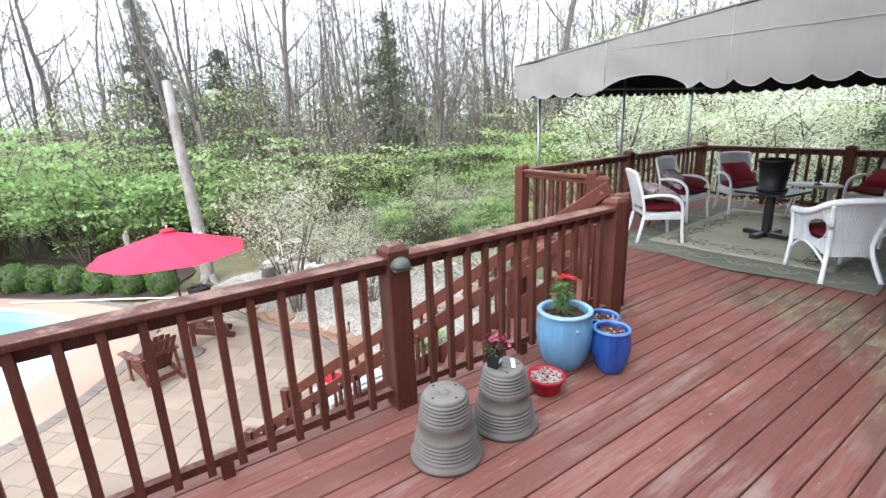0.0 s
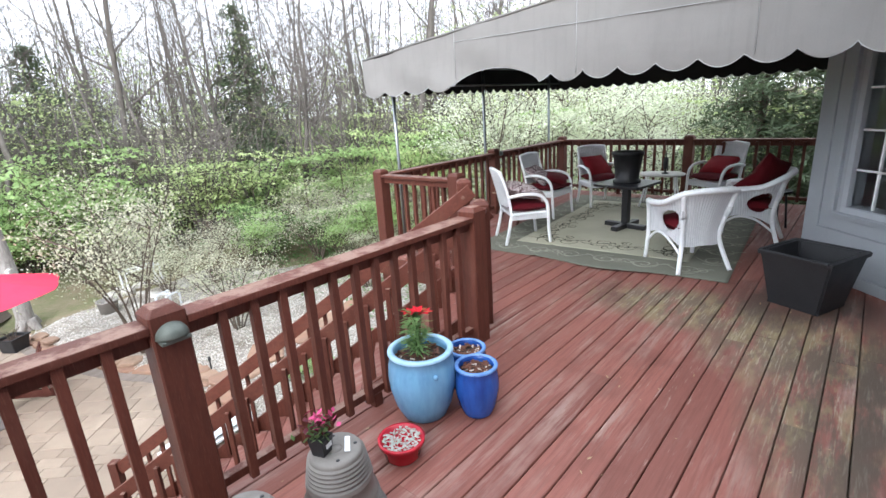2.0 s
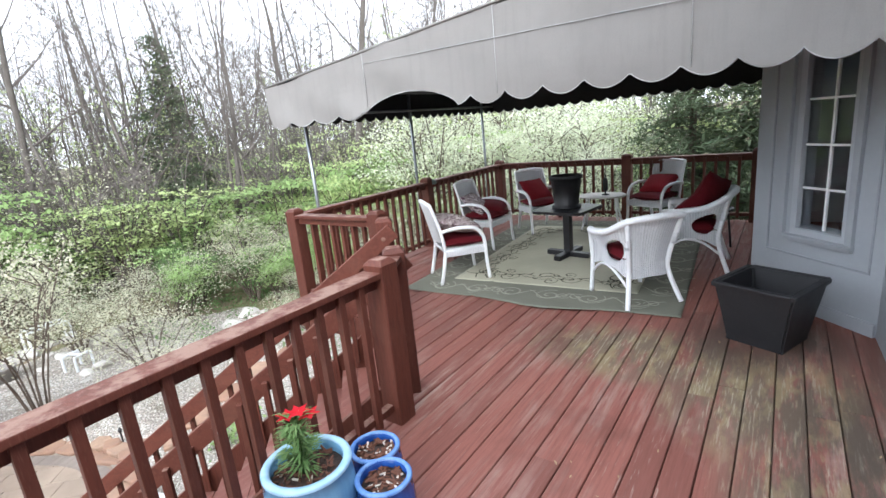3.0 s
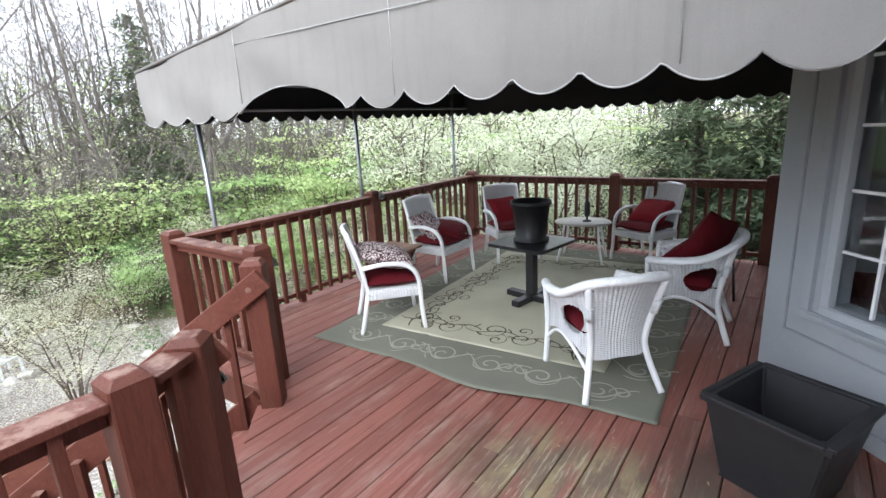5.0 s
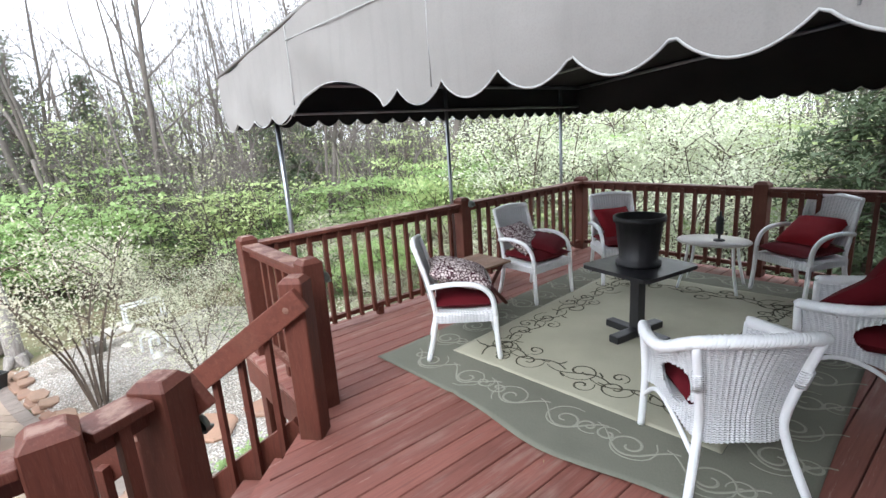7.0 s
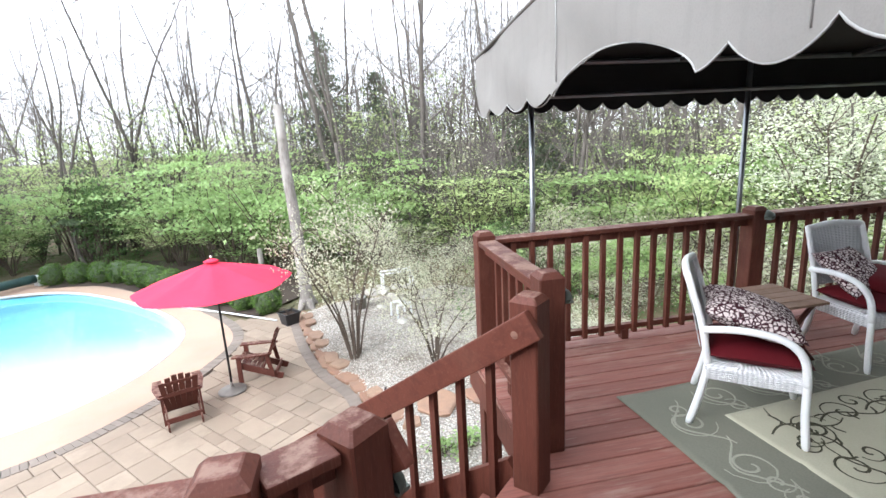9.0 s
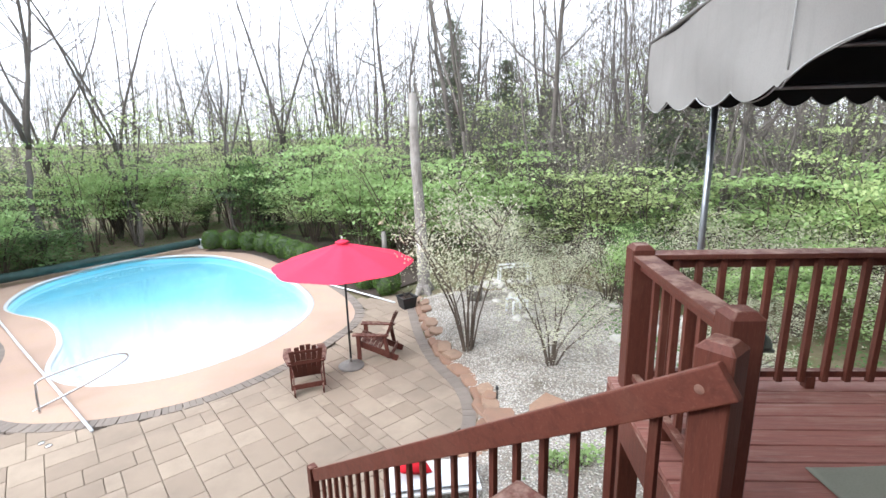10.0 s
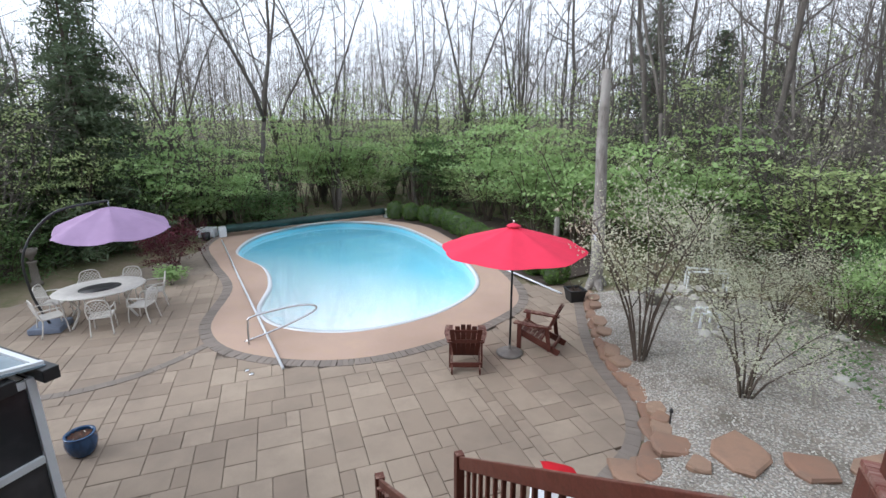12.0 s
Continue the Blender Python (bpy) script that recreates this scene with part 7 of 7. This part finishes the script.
# clipped round box hedge
def box_ball():
    e = thing("boxwood_ball", "clipped round green boxwood bush in mulch", "shrub", group="row of clipped boxwoods")
    g = random.Random(6)
    cs = []
    for k in range(420):
        z = g.uniform(-0.75, 1)
        a = g.uniform(0, 6.28)
        r = 0.45 * (1 + 0.05 * noise.noise((a * 2, z * 3, 1))) * g.uniform(0.9, 1.02)
        q = math.sqrt(max(0, 1 - z * z))
        cs.append((r * q * math.cos(a), r * q * math.sin(a), 0.40 + r * z * 0.94))
    v, f = leaf_cloud(cs, 8, 0.06, 0.028, 5, 1.0)
    part("crown", raw_mesh("crown", v, f, M_LEAF_BOX), None, e)
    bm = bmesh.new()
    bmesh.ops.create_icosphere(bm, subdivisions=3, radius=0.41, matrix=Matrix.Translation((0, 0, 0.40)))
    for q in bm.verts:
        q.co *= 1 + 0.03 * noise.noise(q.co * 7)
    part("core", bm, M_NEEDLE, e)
    part("stem", tube("stem", [(0, 0, -0.15), (0, 0, 0.2)], 0.03, M_STEM), None, e)
    return e


BB = box_ball()
BALLS = ((-6.68, 23.35), (-5.7, 23.25), (-4.75, 23.0), (-3.9, 22.62), (-3.15, 22.1), (-2.5, 21.45), (-1.85, 20.8), (-1.15, 20.13), (-0.42, 19.48), (0.3, 18.83), (1.05, 18.13), (1.8, 17.36), (2.6, 16.77))
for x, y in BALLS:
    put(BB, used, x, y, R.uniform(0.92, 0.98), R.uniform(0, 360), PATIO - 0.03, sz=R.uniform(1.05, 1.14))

def mulch_bed():
    line = curve_pts([(x, y, 0) for x, y in BALLS], 4)
    vs, fs = [], []
    for i, p in enumerate(line):
        d = (line[min(i + 1, len(line) - 1)] - line[max(i - 1, 0)]).normalized()
        nr = Vector((-d.y, d.x, 0))
        for q in (-0.62, -0.5, 0.0, 1.2, 3.4, 3.7):
            w = p + nr * q
            vs.append((w.x, w.y, PATIO + (0.03 if -0.7 < q < 3.5 else -0.1) + 0.03 * noise.noise((w.x * 3, w.y * 3, 2))))
    for i in range(len(line) - 1):
        for k in range(5):
            fs.append((i * 6 + k, (i + 1) * 6 + k, (i + 1) * 6 + k + 1, i * 6 + k + 1))
    tagged(new("mulch_bed", raw_mesh("mulch_bed", vs, fs, M_MULCH, True)), "dark bark mulch under the clipped boxwoods", "mulch", kind="structure")


mulch_bed()
jm = shrub("red_maple", "low spreading dark red japanese maple", "shrub", 1.35, 1.0, M_LEAF_R, M_STEM, 91, 110, 55, 0.06, 0.13, 0.25, "", 7, 0.5)
jm.matrix_basis = pose(-9.59, 13.27, PATIO)
for x_, y_ in ((6.4, 8.2), (6.85, 8.3)):
    wd = shrub("weed_clump", "low bright green weeds growing through gravel", "plant", 0.22, 0.26, M_LEAF_A, M_STEM, int(x_ * 10), 12, 16, 0.07, 0.09, 0.1, "weeds in the gravel", 5, 0.5)
    wd.matrix_basis = pose(x_, y_, ground_z(x_, y_))
gl = shrub("hosta_clump", "low bright green leafy clump by the paving", "plant", 0.42, 0.42, M_LEAF_A, M_STEM, 93, 24, 24, 0.12, 0.1, 0.1, "", 5, 0.5)
gl.matrix_basis = pose(-8.28, 12.13, PATIO)


def dead_trunk():
    e = thing("dead_tree", "pale weathered broken tree trunk beside the patio", "tree", pose(3.82, 16.52, PATIO))
    vs, fs = [], []
    pts = [(0.02, -0.02, -0.2), (0, 0, 0.0), (0.0, 0.02, 0.5), (-0.03, 0.0, 1.6), (-0.08, 0.03, 3.0), (-0.14, 0.02, 4.3), (-0.15, 0.04, 5.2), (-0.16, 0.05, 6.0)]
    tube_into(vs, fs, curve_pts(pts, 4), [0.3, 0.28, 0.25, 0.23, 0.215] + [0.205 - 0.0038 * i for i in range(24)], 14)
    g = random.Random(3)
    vs = [(x * (1 + 0.06 * noise.noise((x * 6, y * 6, z * 1.5))), y * (1 + 0.06 * noise.noise((x * 5, y * 6, z * 1.5 + 9))), z + (0.12 * g.random() if z > 5.95 else 0)) for x, y, z in vs]
    part("trunk", raw_mesh("trunk", vs, fs, M_DEADBARK, True), None, e)
    for a in (0.5, 2.2, 3.9, 5.3):
        v2, f2 = [], []
        tube_into(v2, f2, curve_pts([(0.12 * math.cos(a), 0.12 * math.sin(a), 0.35), (0.3 * math.cos(a), 0.3 * math.sin(a), 0.08), (0.55 * math.cos(a), 0.55 * math.sin(a), -0.1)], 4), [0.14, 0.13, 0.12, 0.1, 0.08, 0.07, 0.05, 0.04, 0.03], 7)
        part("root", raw_mesh("root", v2, f2, M_DEADBARK, True), None, e)
    h = thing("trunk_hook", "small pale bracket fixed to a dead trunk", "bracket", pose(3.74, 16.24, PATIO + 1.55))
    part("bracket", box((0, 0, 0.1), (0.06, 0.05, 0.2), bevel=0.01), M_TRIM, h)
    part("hook", tube("hook", curve_pts([(0, -0.02, 0.2), (0.05, -0.1, 0.24), (-0.05, -0.12, 0.18)], 4), 0.015, M_TRIM, 6), None, h)


dead_trunk()
tagged(part("wooden_stake", tube("wooden_stake", [(1.94, 20.12, PATIO - 0.2), (1.97, 20.12, PATIO + 0.7), (1.96, 20.14, PATIO + 1.35)], [0.12, 0.11, 0.1], M_DEADBARK, 9), None), "old grey wooden stump post among shrubs", "post")


def fake_palm():
    e = thing("ornamental_palm", "dark artificial palm tree with arching fronds", "plant", pose(-6.46, 24.8, PATIO))
    part("trunk", tube("trunk", curve_pts([(0, 0, -0.1), (0.05, 0, 1.0), (-0.03, 0, 2.2)], 5), 0.05, M_STEM, 8), None, e)
    vs, fs = [], []
    g = random.Random(4)
    for k in range(13):
        a = 6.28 * k / 13
        el = g.uniform(0.1, 1.0)
        pts = curve_pts([(0, 0, 2.2), (0.3 * math.cos(a), 0.3 * math.sin(a), 2.3 + 0.35 * el), (0.7 * math.cos(a), 0.7 * math.sin(a), 2.15 + 0.35 * el)], 6)
        for i in range(len(pts) - 1):
            p, q = pts[i], pts[i + 1]
            d = (q - p).normalized()
            s = d.cross(Vector((0, 0, 1))).normalized()
            for sg in (1, -1):
                b = len(vs)
                t = p + s * sg * 0.2 + d * 0.1 - Vector((0, 0, 0.06))
                vs += [tuple(p), tuple(q), tuple(t)]
                fs.append((b, b + 1, b + 2))
    part("fronds", raw_mesh("fronds", vs, fs, M_NEEDLE), None, e)


fake_palm()

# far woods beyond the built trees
def far_woods():
    g = random.Random(77)
    vs, fs = [], []
    for k in range(2000):
        deg = g.uniform(-30, 190)
        r = g.uniform(48, 78)
        x, y = MID.x + r * math.cos(radians(deg)), MID.y + r * math.sin(radians(deg))
        h = g.uniform(9, 16.5)
        z = ground_z(x, y) - 0.2
        lx, ly = g.gauss(0, 1.4), g.gauss(0, 1.4)
        w = g.uniform(0.02, 0.065)
        tube_into(vs, fs, [(x, y, z), (x + lx * 0.4, y + ly * 0.4, z + h * 0.5), (x + lx, y + ly, z + h)], [w, w * 0.7, w * 0.15], 3)
        for j in range(10):
            q = g.uniform(0.3, 0.95)
            a = g.uniform(0, 6.28)
            L = g.uniform(0.8, 2.4) * (1.2 - q)
            p = (x + lx * q, y + ly * q, z + h * q)
            tube_into(vs, fs, [p, (p[0] + L * math.cos(a), p[1] + L * math.sin(a), p[2] + L * g.uniform(0.6, 1.5))], [w * 0.35, w * 0.08], 3)
    tagged(new("far_woods", raw_mesh("far_woods", vs, fs, M_HAZEBARK)), "distant bare woodland trunks and twigs", "woods", kind="stuff")
    v, f = [], []
    cs = []
    for k in range(1500):
        deg = g.uniform(-30, 190)
        r = g.uniform(44, 66)
        x, y = MID.x + r * math.cos(radians(deg)), MID.y + r * math.sin(radians(deg))
        cs.append((x, y, ground_z(x, y) + 0.2 + 5.2 * g.random() ** 1.6))
    v, f = leaf_cloud(cs, 26, 0.36, 0.9, 8, 0.6)
    tagged(new("far_understorey", raw_mesh("far_understorey", v, f, M_LEAF_Y)), "distant pale green undergrowth among the trunks", "undergrowth", kind="stuff")


far_woods()


def twig_haze(name, label, seed, n, near, far, size, slim, mat):
    g = random.Random(seed)
    cs = []
    for k in range(n):
        deg = g.uniform(-28, 186)
        x, y = at(deg, g.uniform(near, far))
        tall = 13.0 if deg < 97 else 8.5
        cs.append((x, y, ground_z(x, y) + 1.0 + tall * g.random() ** 1.15))
    v, f = leaf_cloud(cs, 13, size, size * 0.8, seed + 1, 0.9, -0.6, slim)
    tagged(new(name, raw_mesh(name, v, f, mat)), label, "twigs", kind="stuff")


twig_haze("fine_twigs", "fine bare grey twigs at the woods' edge", 30, 2600, 2.5, 17, 0.95, 0.007, M_BARK)
twig_haze("far_twigs", "haze of fine bare twigs through the woods", 31, 4600, 17, 46, 1.4, 0.008, M_HAZEBARK)
# low growth along the woods' floor
g_ = random.Random(14)
cs = []
for k in range(2200):
    deg = g_.uniform(-30, 190)
    x, y = at(deg, g_.uniform(-0.6, 9))
    cs.append((x, y, ground_z(x, y) + g_.uniform(0.0, 0.5)))
for k in range(500):
    x, y = g_.uniform(6, 13), g_.uniform(5.9, 15)
    if bed_side(x, y) > 3.2 + g_.random() or y < 7.2:
        cs.append((x, y, ground_z(x, y) + g_.uniform(0.0, 0.25)))
v, f = leaf_cloud(cs, 16, 0.09, 0.2, 15, 0.5)
tagged(new("undergrowth", raw_mesh("undergrowth", v, f, M_LEAF_B)), "low green growth and weeds on the woodland floor", "undergrowth", kind="stuff")

# ---- stone edging and flagstones ----
def rough_stone(w, d, h, seed, n=6):
    g = random.Random(seed)
    bm = bmesh.new()
    ring = []
    for k in range(n):
        a = 6.283 * k / n + g.uniform(-0.25, 0.25)
        q = g.uniform(0.74, 1.14)
        ring.append((0.5 * w * q * math.copysign(abs(math.cos(a)) ** 0.6, math.cos(a)), 0.5 * d * q * math.copysign(abs(math.sin(a)) ** 0.6, math.sin(a))))
    loops = []
    for z, k in ((0, 0.96), (h * 0.7, 1.0), (h, 0.9)):
        loops.append([bm.verts.new((x * k, y * k, z + g.uniform(-0.008, 0.008))) for x, y in ring])
    bm.faces.new(list(reversed(loops[0])))
    bm.faces.new(loops[-1])
    for a, b in zip(loops[:-1], loops[1:]):
        for i in range(n):
            bm.faces.new((a[i], a[(i + 1) % n], b[(i + 1) % n], b[i]))
    return mesh_of("edging_stone", bm, M_FLAG)


def build_edging():
    e = thing("stone_edging", "low border of rough red-brown stones along the gravel bed", "border", kind="structure")
    pool_ = [rough_stone(0.62, 0.42, 0.085, k, 7) for k in range(9)]
    g = random.Random(5)
    pts = curve_pts([(p.x, p.y, 0) for p in BED_EDGE[::3]], 10)
    acc, nxt = 0.0, 0.0
    for a, b in zip(pts[:-1], pts[1:]):
        d = b - a
        acc += d.length
        if a.y < 8.9:
            break
        if acc >= nxt:
            rz = math.degrees(math.atan2(d.y, d.x)) + g.uniform(-14, 14)
            nrm = Vector((-d.y, d.x, 0)).normalized()
            p = a + nrm * 0.16
            s = g.uniform(0.85, 1.15)
            part("edging_stone", g.choice(pool_), None, e, m=pose(p.x, p.y, PATIO - 0.02, g.uniform(-4, 4), g.uniform(-4, 4), rz) @ Matrix.Diagonal((s, 1, 1.1, 1)))
            p2 = a + nrm * 0.26
            if g.random() < 0.85:
                part("edging_stone", g.choice(pool_), None, e, m=pose(p2.x, p2.y, PATIO + 0.075, g.uniform(-5, 5), g.uniform(-5, 5), rz + g.uniform(-12, 12)) @ Matrix.Diagonal((s * 0.9, 0.9, 0.9, 1)))
            nxt = acc + 0.47
    f0 = rough_stone(1.0, 0.8, 0.09, 41, 8)
    f1 = rough_stone(0.85, 0.62, 0.09, 42, 7)
    for k, (x, y, s, rz) in enumerate(((5.74, 9.64, 0.92, 10), (6.62, 9.64, 0.95, 60), (7.47, 9.67, 1.0, 20), (5.19, 8.91, 0.62, 120), (6.08, 9.21, 0.55, 80), (8.33, 9.9, 0.9, 45), (5.59, 10.36, 0.5, 75), (9.19, 9.96, 0.8, 15))):
        tagged(part("flagstone", f0 if k % 2 else f1, None, m=pose(x, y, ground_z(x, y) + 0.03, 0, 0, rz) @ Matrix.Diagonal((s, s, 1, 1))), "flat red-brown flagstone set in gravel", "stone", "flagstones")


build_edging()


# ---- paving ----
def build_paving():
    e = thing("patio_paving", "tan rectangular stone pavers laid in a random pattern", "pavement", kind="structure")
    u, w = Vector((math.cos(radians(43)), math.sin(radians(43)))), Vector((-math.sin(radians(43)), math.cos(radians(43))))
    o = Vector((2.0, 7.0))
    g = random.Random(31)
    near, rest_v, rest_f = [], [], []
    def ok(p):
        if not (-10.6 < p.x < 5.35 and 2.6 < p.y < 17):
            return False
        if bed_side(p.x, p.y) > 0.02 and p.y > 7.1:
            return False
        if inside(p, COPING_OUT):
            return False
        if p.x < 0.45 and p.y < 4.7:
            return False
        if p.x < -8.2 and p.y > 11.3:
            return False
        return p.y < 16.3
    meshes = {}
    def piece(a, b):
        key = (round(a, 2), round(b, 2))
        if key not in meshes:
            c = 0.008
            vs = [(sx * a / 2, sy * b / 2, -0.05) for sx, sy in ((-1, -1), (1, -1), (1, 1), (-1, 1))] + [(sx * a / 2, sy * b / 2, -c) for sx, sy in ((-1, -1), (1, -1), (1, 1), (-1, 1))] + [(sx * (a / 2 - c), sy * (b / 2 - c), 0) for sx, sy in ((-1, -1), (1, -1), (1, 1), (-1, 1))]
            fs = [(0, 1, 5, 4), (1, 2, 6, 5), (2, 3, 7, 6), (3, 0, 4, 7), (4, 5, 9, 8), (5, 6, 10, 9), (6, 7, 11, 10), (7, 4, 8, 11), (8, 9, 10, 11)]
            meshes[key] = (vs, fs, raw_mesh("paver", vs, fs, M_PAVER))
        return meshes[key]
    places = []
    unit = 0.225
    cols, rows = 126, 126
    grid = np.zeros((cols, rows), bool)
    for j in range(rows):
        for i in range(cols):
            if grid[i, j]:
                continue
            sizes = [(3, 2), (2, 2), (2, 3), (3, 2), (2, 2), (3, 3)]
            g.shuffle(sizes)
            sizes += [(2, 1), (1, 2), (1, 1)]
            for a, b in sizes:
                if i + a <= cols and j + b <= rows and not grid[i:i + a, j:j + b].any():
                    grid[i:i + a, j:j + b] = True
                    c = o + u * ((i + a / 2 - cols / 2) * unit) + w * ((j + b / 2 - rows / 2) * unit)
                    if ok(c):
                        places.append((c, a * unit - 0.008, b * unit - 0.008))
                    break
    places.sort(key=lambda q: (q[0] - Vector((2.2, 6.6))).length)
    for k, (c, a, b) in enumerate(places):
        vs, fs, me = piece(a, b)
        z = PATIO + g.uniform(-0.003, 0.003)
        m = pose(c.x, c.y, z, g.uniform(-0.3, 0.3), g.uniform(-0.3, 0.3), 43)
        if k < 300:
            part("paver", me, None, e, m=m)
        else:
            q0 = len(rest_v)
            rest_v += [tuple(m @ Vector(v)) for v in vs]
            rest_f += [tuple(q0 + i for i in f) for f in fs]
    tagged(part("paver_field", raw_mesh("paver_field", rest_v, rest_f, M_PAVER_REST), None, e), "further tan pavers of the patio", kind="stuff")
    # dark soldier course round the pool deck and along the bed
    vs, fs = [], []
    def course(line, closed, width):
        n = len(line)
        acc = 0.0
        for i in range(n if closed else n - 1):
            a, b = line[i], line[(i + 1) % n]
            d = b - a
            k = max(1, int(round(d.length / 0.13)))
            t = d.normalized()
            nr = Vector((t.y, -t.x))
            for j in range(k):
                p0, p1 = a + d * ((j + 0.03) / k), a + d * ((j + 0.97) / k)
                q0 = len(vs)
                for z in (-0.05, 0.011):
                    for q in (p0, p1, p1 + nr * width, p0 + nr * width):
                        vs.append((q.x, q.y, PATIO + z + 0.002 * math.sin(j * 3 + i)))
                fs.extend([(q0 + 4, q0 + 5, q0 + 6, q0 + 7), (q0, q0 + 1, q0 + 5, q0 + 4), (q0 + 1, q0 + 2, q0 + 6, q0 + 5), (q0 + 2, q0 + 3, q0 + 7, q0 + 6), (q0 + 3, q0, q0 + 4, q0 + 7)])
    def dense(ctrl, closed, n):
        return [p.to_2d() for p in curve_pts([(q[0], q[1], 0) for q in ctrl], n, closed)]
    ring = list(COPING)
    area = sum(ring[i - 1].x * ring[i].y - ring[i].x * ring[i - 1].y for i in range(len(ring)))
    if area < 0:
        ring.reverse()
    course(ring, True, 0.27)
    be = [p + Vector((-0.02, 0)) for p in BED_EDGE]
    course(be, False, 0.24)
    course(dense([(-3.66, 9.67), (-3.66, 8.7), (-3.89, 7.79), (-4.51, 6.87), (-5.54, 6.07)], False, 6), False, 0.2)
    tagged(part("border_course", raw_mesh("border_course", vs, fs, M_BAND), None, e), "dark soldier course of small pavers", kind="stuff")


def outset(line, w):
    c = sum(line, Vector((0, 0))) / len(line)
    out = []
    n = len(line)
    area = sum(line[i - 1].x * line[i].y - line[i].x * line[i - 1].y for i in range(n))
    s = 1 if area > 0 else -1
    for i in range(n):
        d = (line[(i + 1) % n] - line[i - 1]).normalized()
        out.append(line[i] + Vector((d.y, -d.x)) * w * s)
    return out


COPING_OUT = outset(COPING, 0.1)
build_paving()

# ---- deck boards and framing ----
def build_deck():
    e = thing("deck_floor", "red-stained deck of worn boards with moss and bare patches", "deck", kind="structure")
    pitch, w = 0.145, 0.138
    rnd = random.Random(4)
    y = -0.42
    while y < 5.44:
        y0, y1 = y + 0.0035, min(y + 0.0035 + w, 5.44)
        def left(yy):
            return -2.6 if yy < 3.03 else (6.24 if yy > 4.1 else 5.2 + (yy - 3.03) * 0.97)
        x0a, x0b = left(y0), left(y1)
        if y0 < 3.03 < y1:
            x0b = x0a
        x = min(x0a, x0b)
        cuts = [x]
        q = x + rnd.uniform(1.2, 4.2)
        while q < 10.3:
            cuts.append(q)
            q += rnd.choice((2.44, 3.05, 3.66, 4.27))
        cuts.append(11.06)
        for i in range(len(cuts) - 1):
            a0 = x0a if i == 0 else cuts[i] + 0.0004
            a1 = x0b if i == 0 else cuts[i] + 0.0004
            b0 = cuts[i + 1] - 0.0004
            if b0 - max(a0, a1) < 0.05:
                continue
            z = rnd.uniform(-0.0015, 0.0015)
            c = 0.004
            cx, cy = (min(a0, a1) + b0) / 2, (y0 + y1) / 2
            lip = 0.0037
            vs = [(a0, y0 - lip, -0.034), (b0, y0 - lip, -0.034), (b0, y1 + lip, -0.034), (a1, y1 + lip, -0.034), (a0, y0, z - c), (b0, y0, z - c), (b0, y1, z - c), (a1, y1, z - c), (a0, y0 + c, z), (b0, y0 + c, z), (b0, y1 - c, z), (a1, y1 - c, z)]
            vs = [(p[0] - cx, p[1] - cy, p[2]) for p in vs]
            fs = [(3, 2, 1, 0), (8, 9, 10, 11), (0, 1, 5, 4), (2, 3, 7, 6), (4, 5, 9, 8), (6, 7, 11, 10), (1, 2, 6, 5), (5, 6, 10, 9), (3, 0, 4, 7), (7, 4, 8, 11)]
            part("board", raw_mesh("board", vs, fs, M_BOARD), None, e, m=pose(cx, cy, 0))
        y += pitch
    fr = thing("deck_frame", "red-stained deck joists, rim boards and posts", "deck frame", kind="structure")
    for a, b in (((-2.6, 3.02), (5.2, 3.02)), ((5.2, 3.02), (6.25, 4.08)), ((6.25, 4.08), (6.25, 5.42)), ((6.25, 5.42), (11.05, 5.42)), ((11.05, 5.42), (11.05, 1.2)), ((-2.6, -0.4), (-2.6, 3.02))):
        part("rim_board", beam((*a, -0.155), (*b, -0.155), 0.04, 0.235), M_RAIL, fr)
    for x in np.arange(-2.2, 11, 0.8):
        y1 = 2.98 if x < 5.15 else (5.38 if x > 6.3 else 3.0)
        y0 = -0.4 if x < 7.2 else 1.3
        part("joist", beam((x, y0, -0.15), (x, y1, -0.15), 0.04, 0.22), M_RAIL, fr)
    for x, y in ((-2.4, 2.9), (0.9, 2.9), (3.0, 2.9), (5.1, 2.9), (6.36, 4.1), (6.36, 5.3), (8.7, 5.3), (10.9, 5.3), (10.9, 3.0), (8.7, 2.5)):
        gz = ground_z(x, y) - 0.1
        part("support_post", box((x, y, (gz - 0.27) / 2), (0.14, 0.14, -0.27 - gz), bevel=0.006), M_RAIL, fr)


build_deck()


# small dry leaves and bud scales fallen on the boards
def deck_litter():
    g = random.Random(12)
    vs, fs = [], []
    for k in range(110):
        x, y = g.uniform(1.0, 7.0), g.uniform(-0.3, 2.9)
        a, L = g.uniform(0, 6.28), g.uniform(0.006, 0.018)
        c, s = math.cos(a), math.sin(a)
        b = len(vs)
        for u, w, z in ((-L, 0, 0.004), (0, -0.35 * L, 0.006), (L, 0, 0.009), (0, 0.35 * L, 0.006)):
            vs.append((x + u * c - w * s, y + u * s + w * c, z))
        fs.append((b, b + 1, b + 2, b + 3))
    tagged(new("deck_litter", raw_mesh("deck_litter", vs, fs, M_LITTER)), "tiny dry leaves and bud scales scattered on the deck", "litter", kind="stuff")


M_LITTER = plain("dry_leaf", (0.38, 0.27, 0.16), 0.9)
deck_litter()
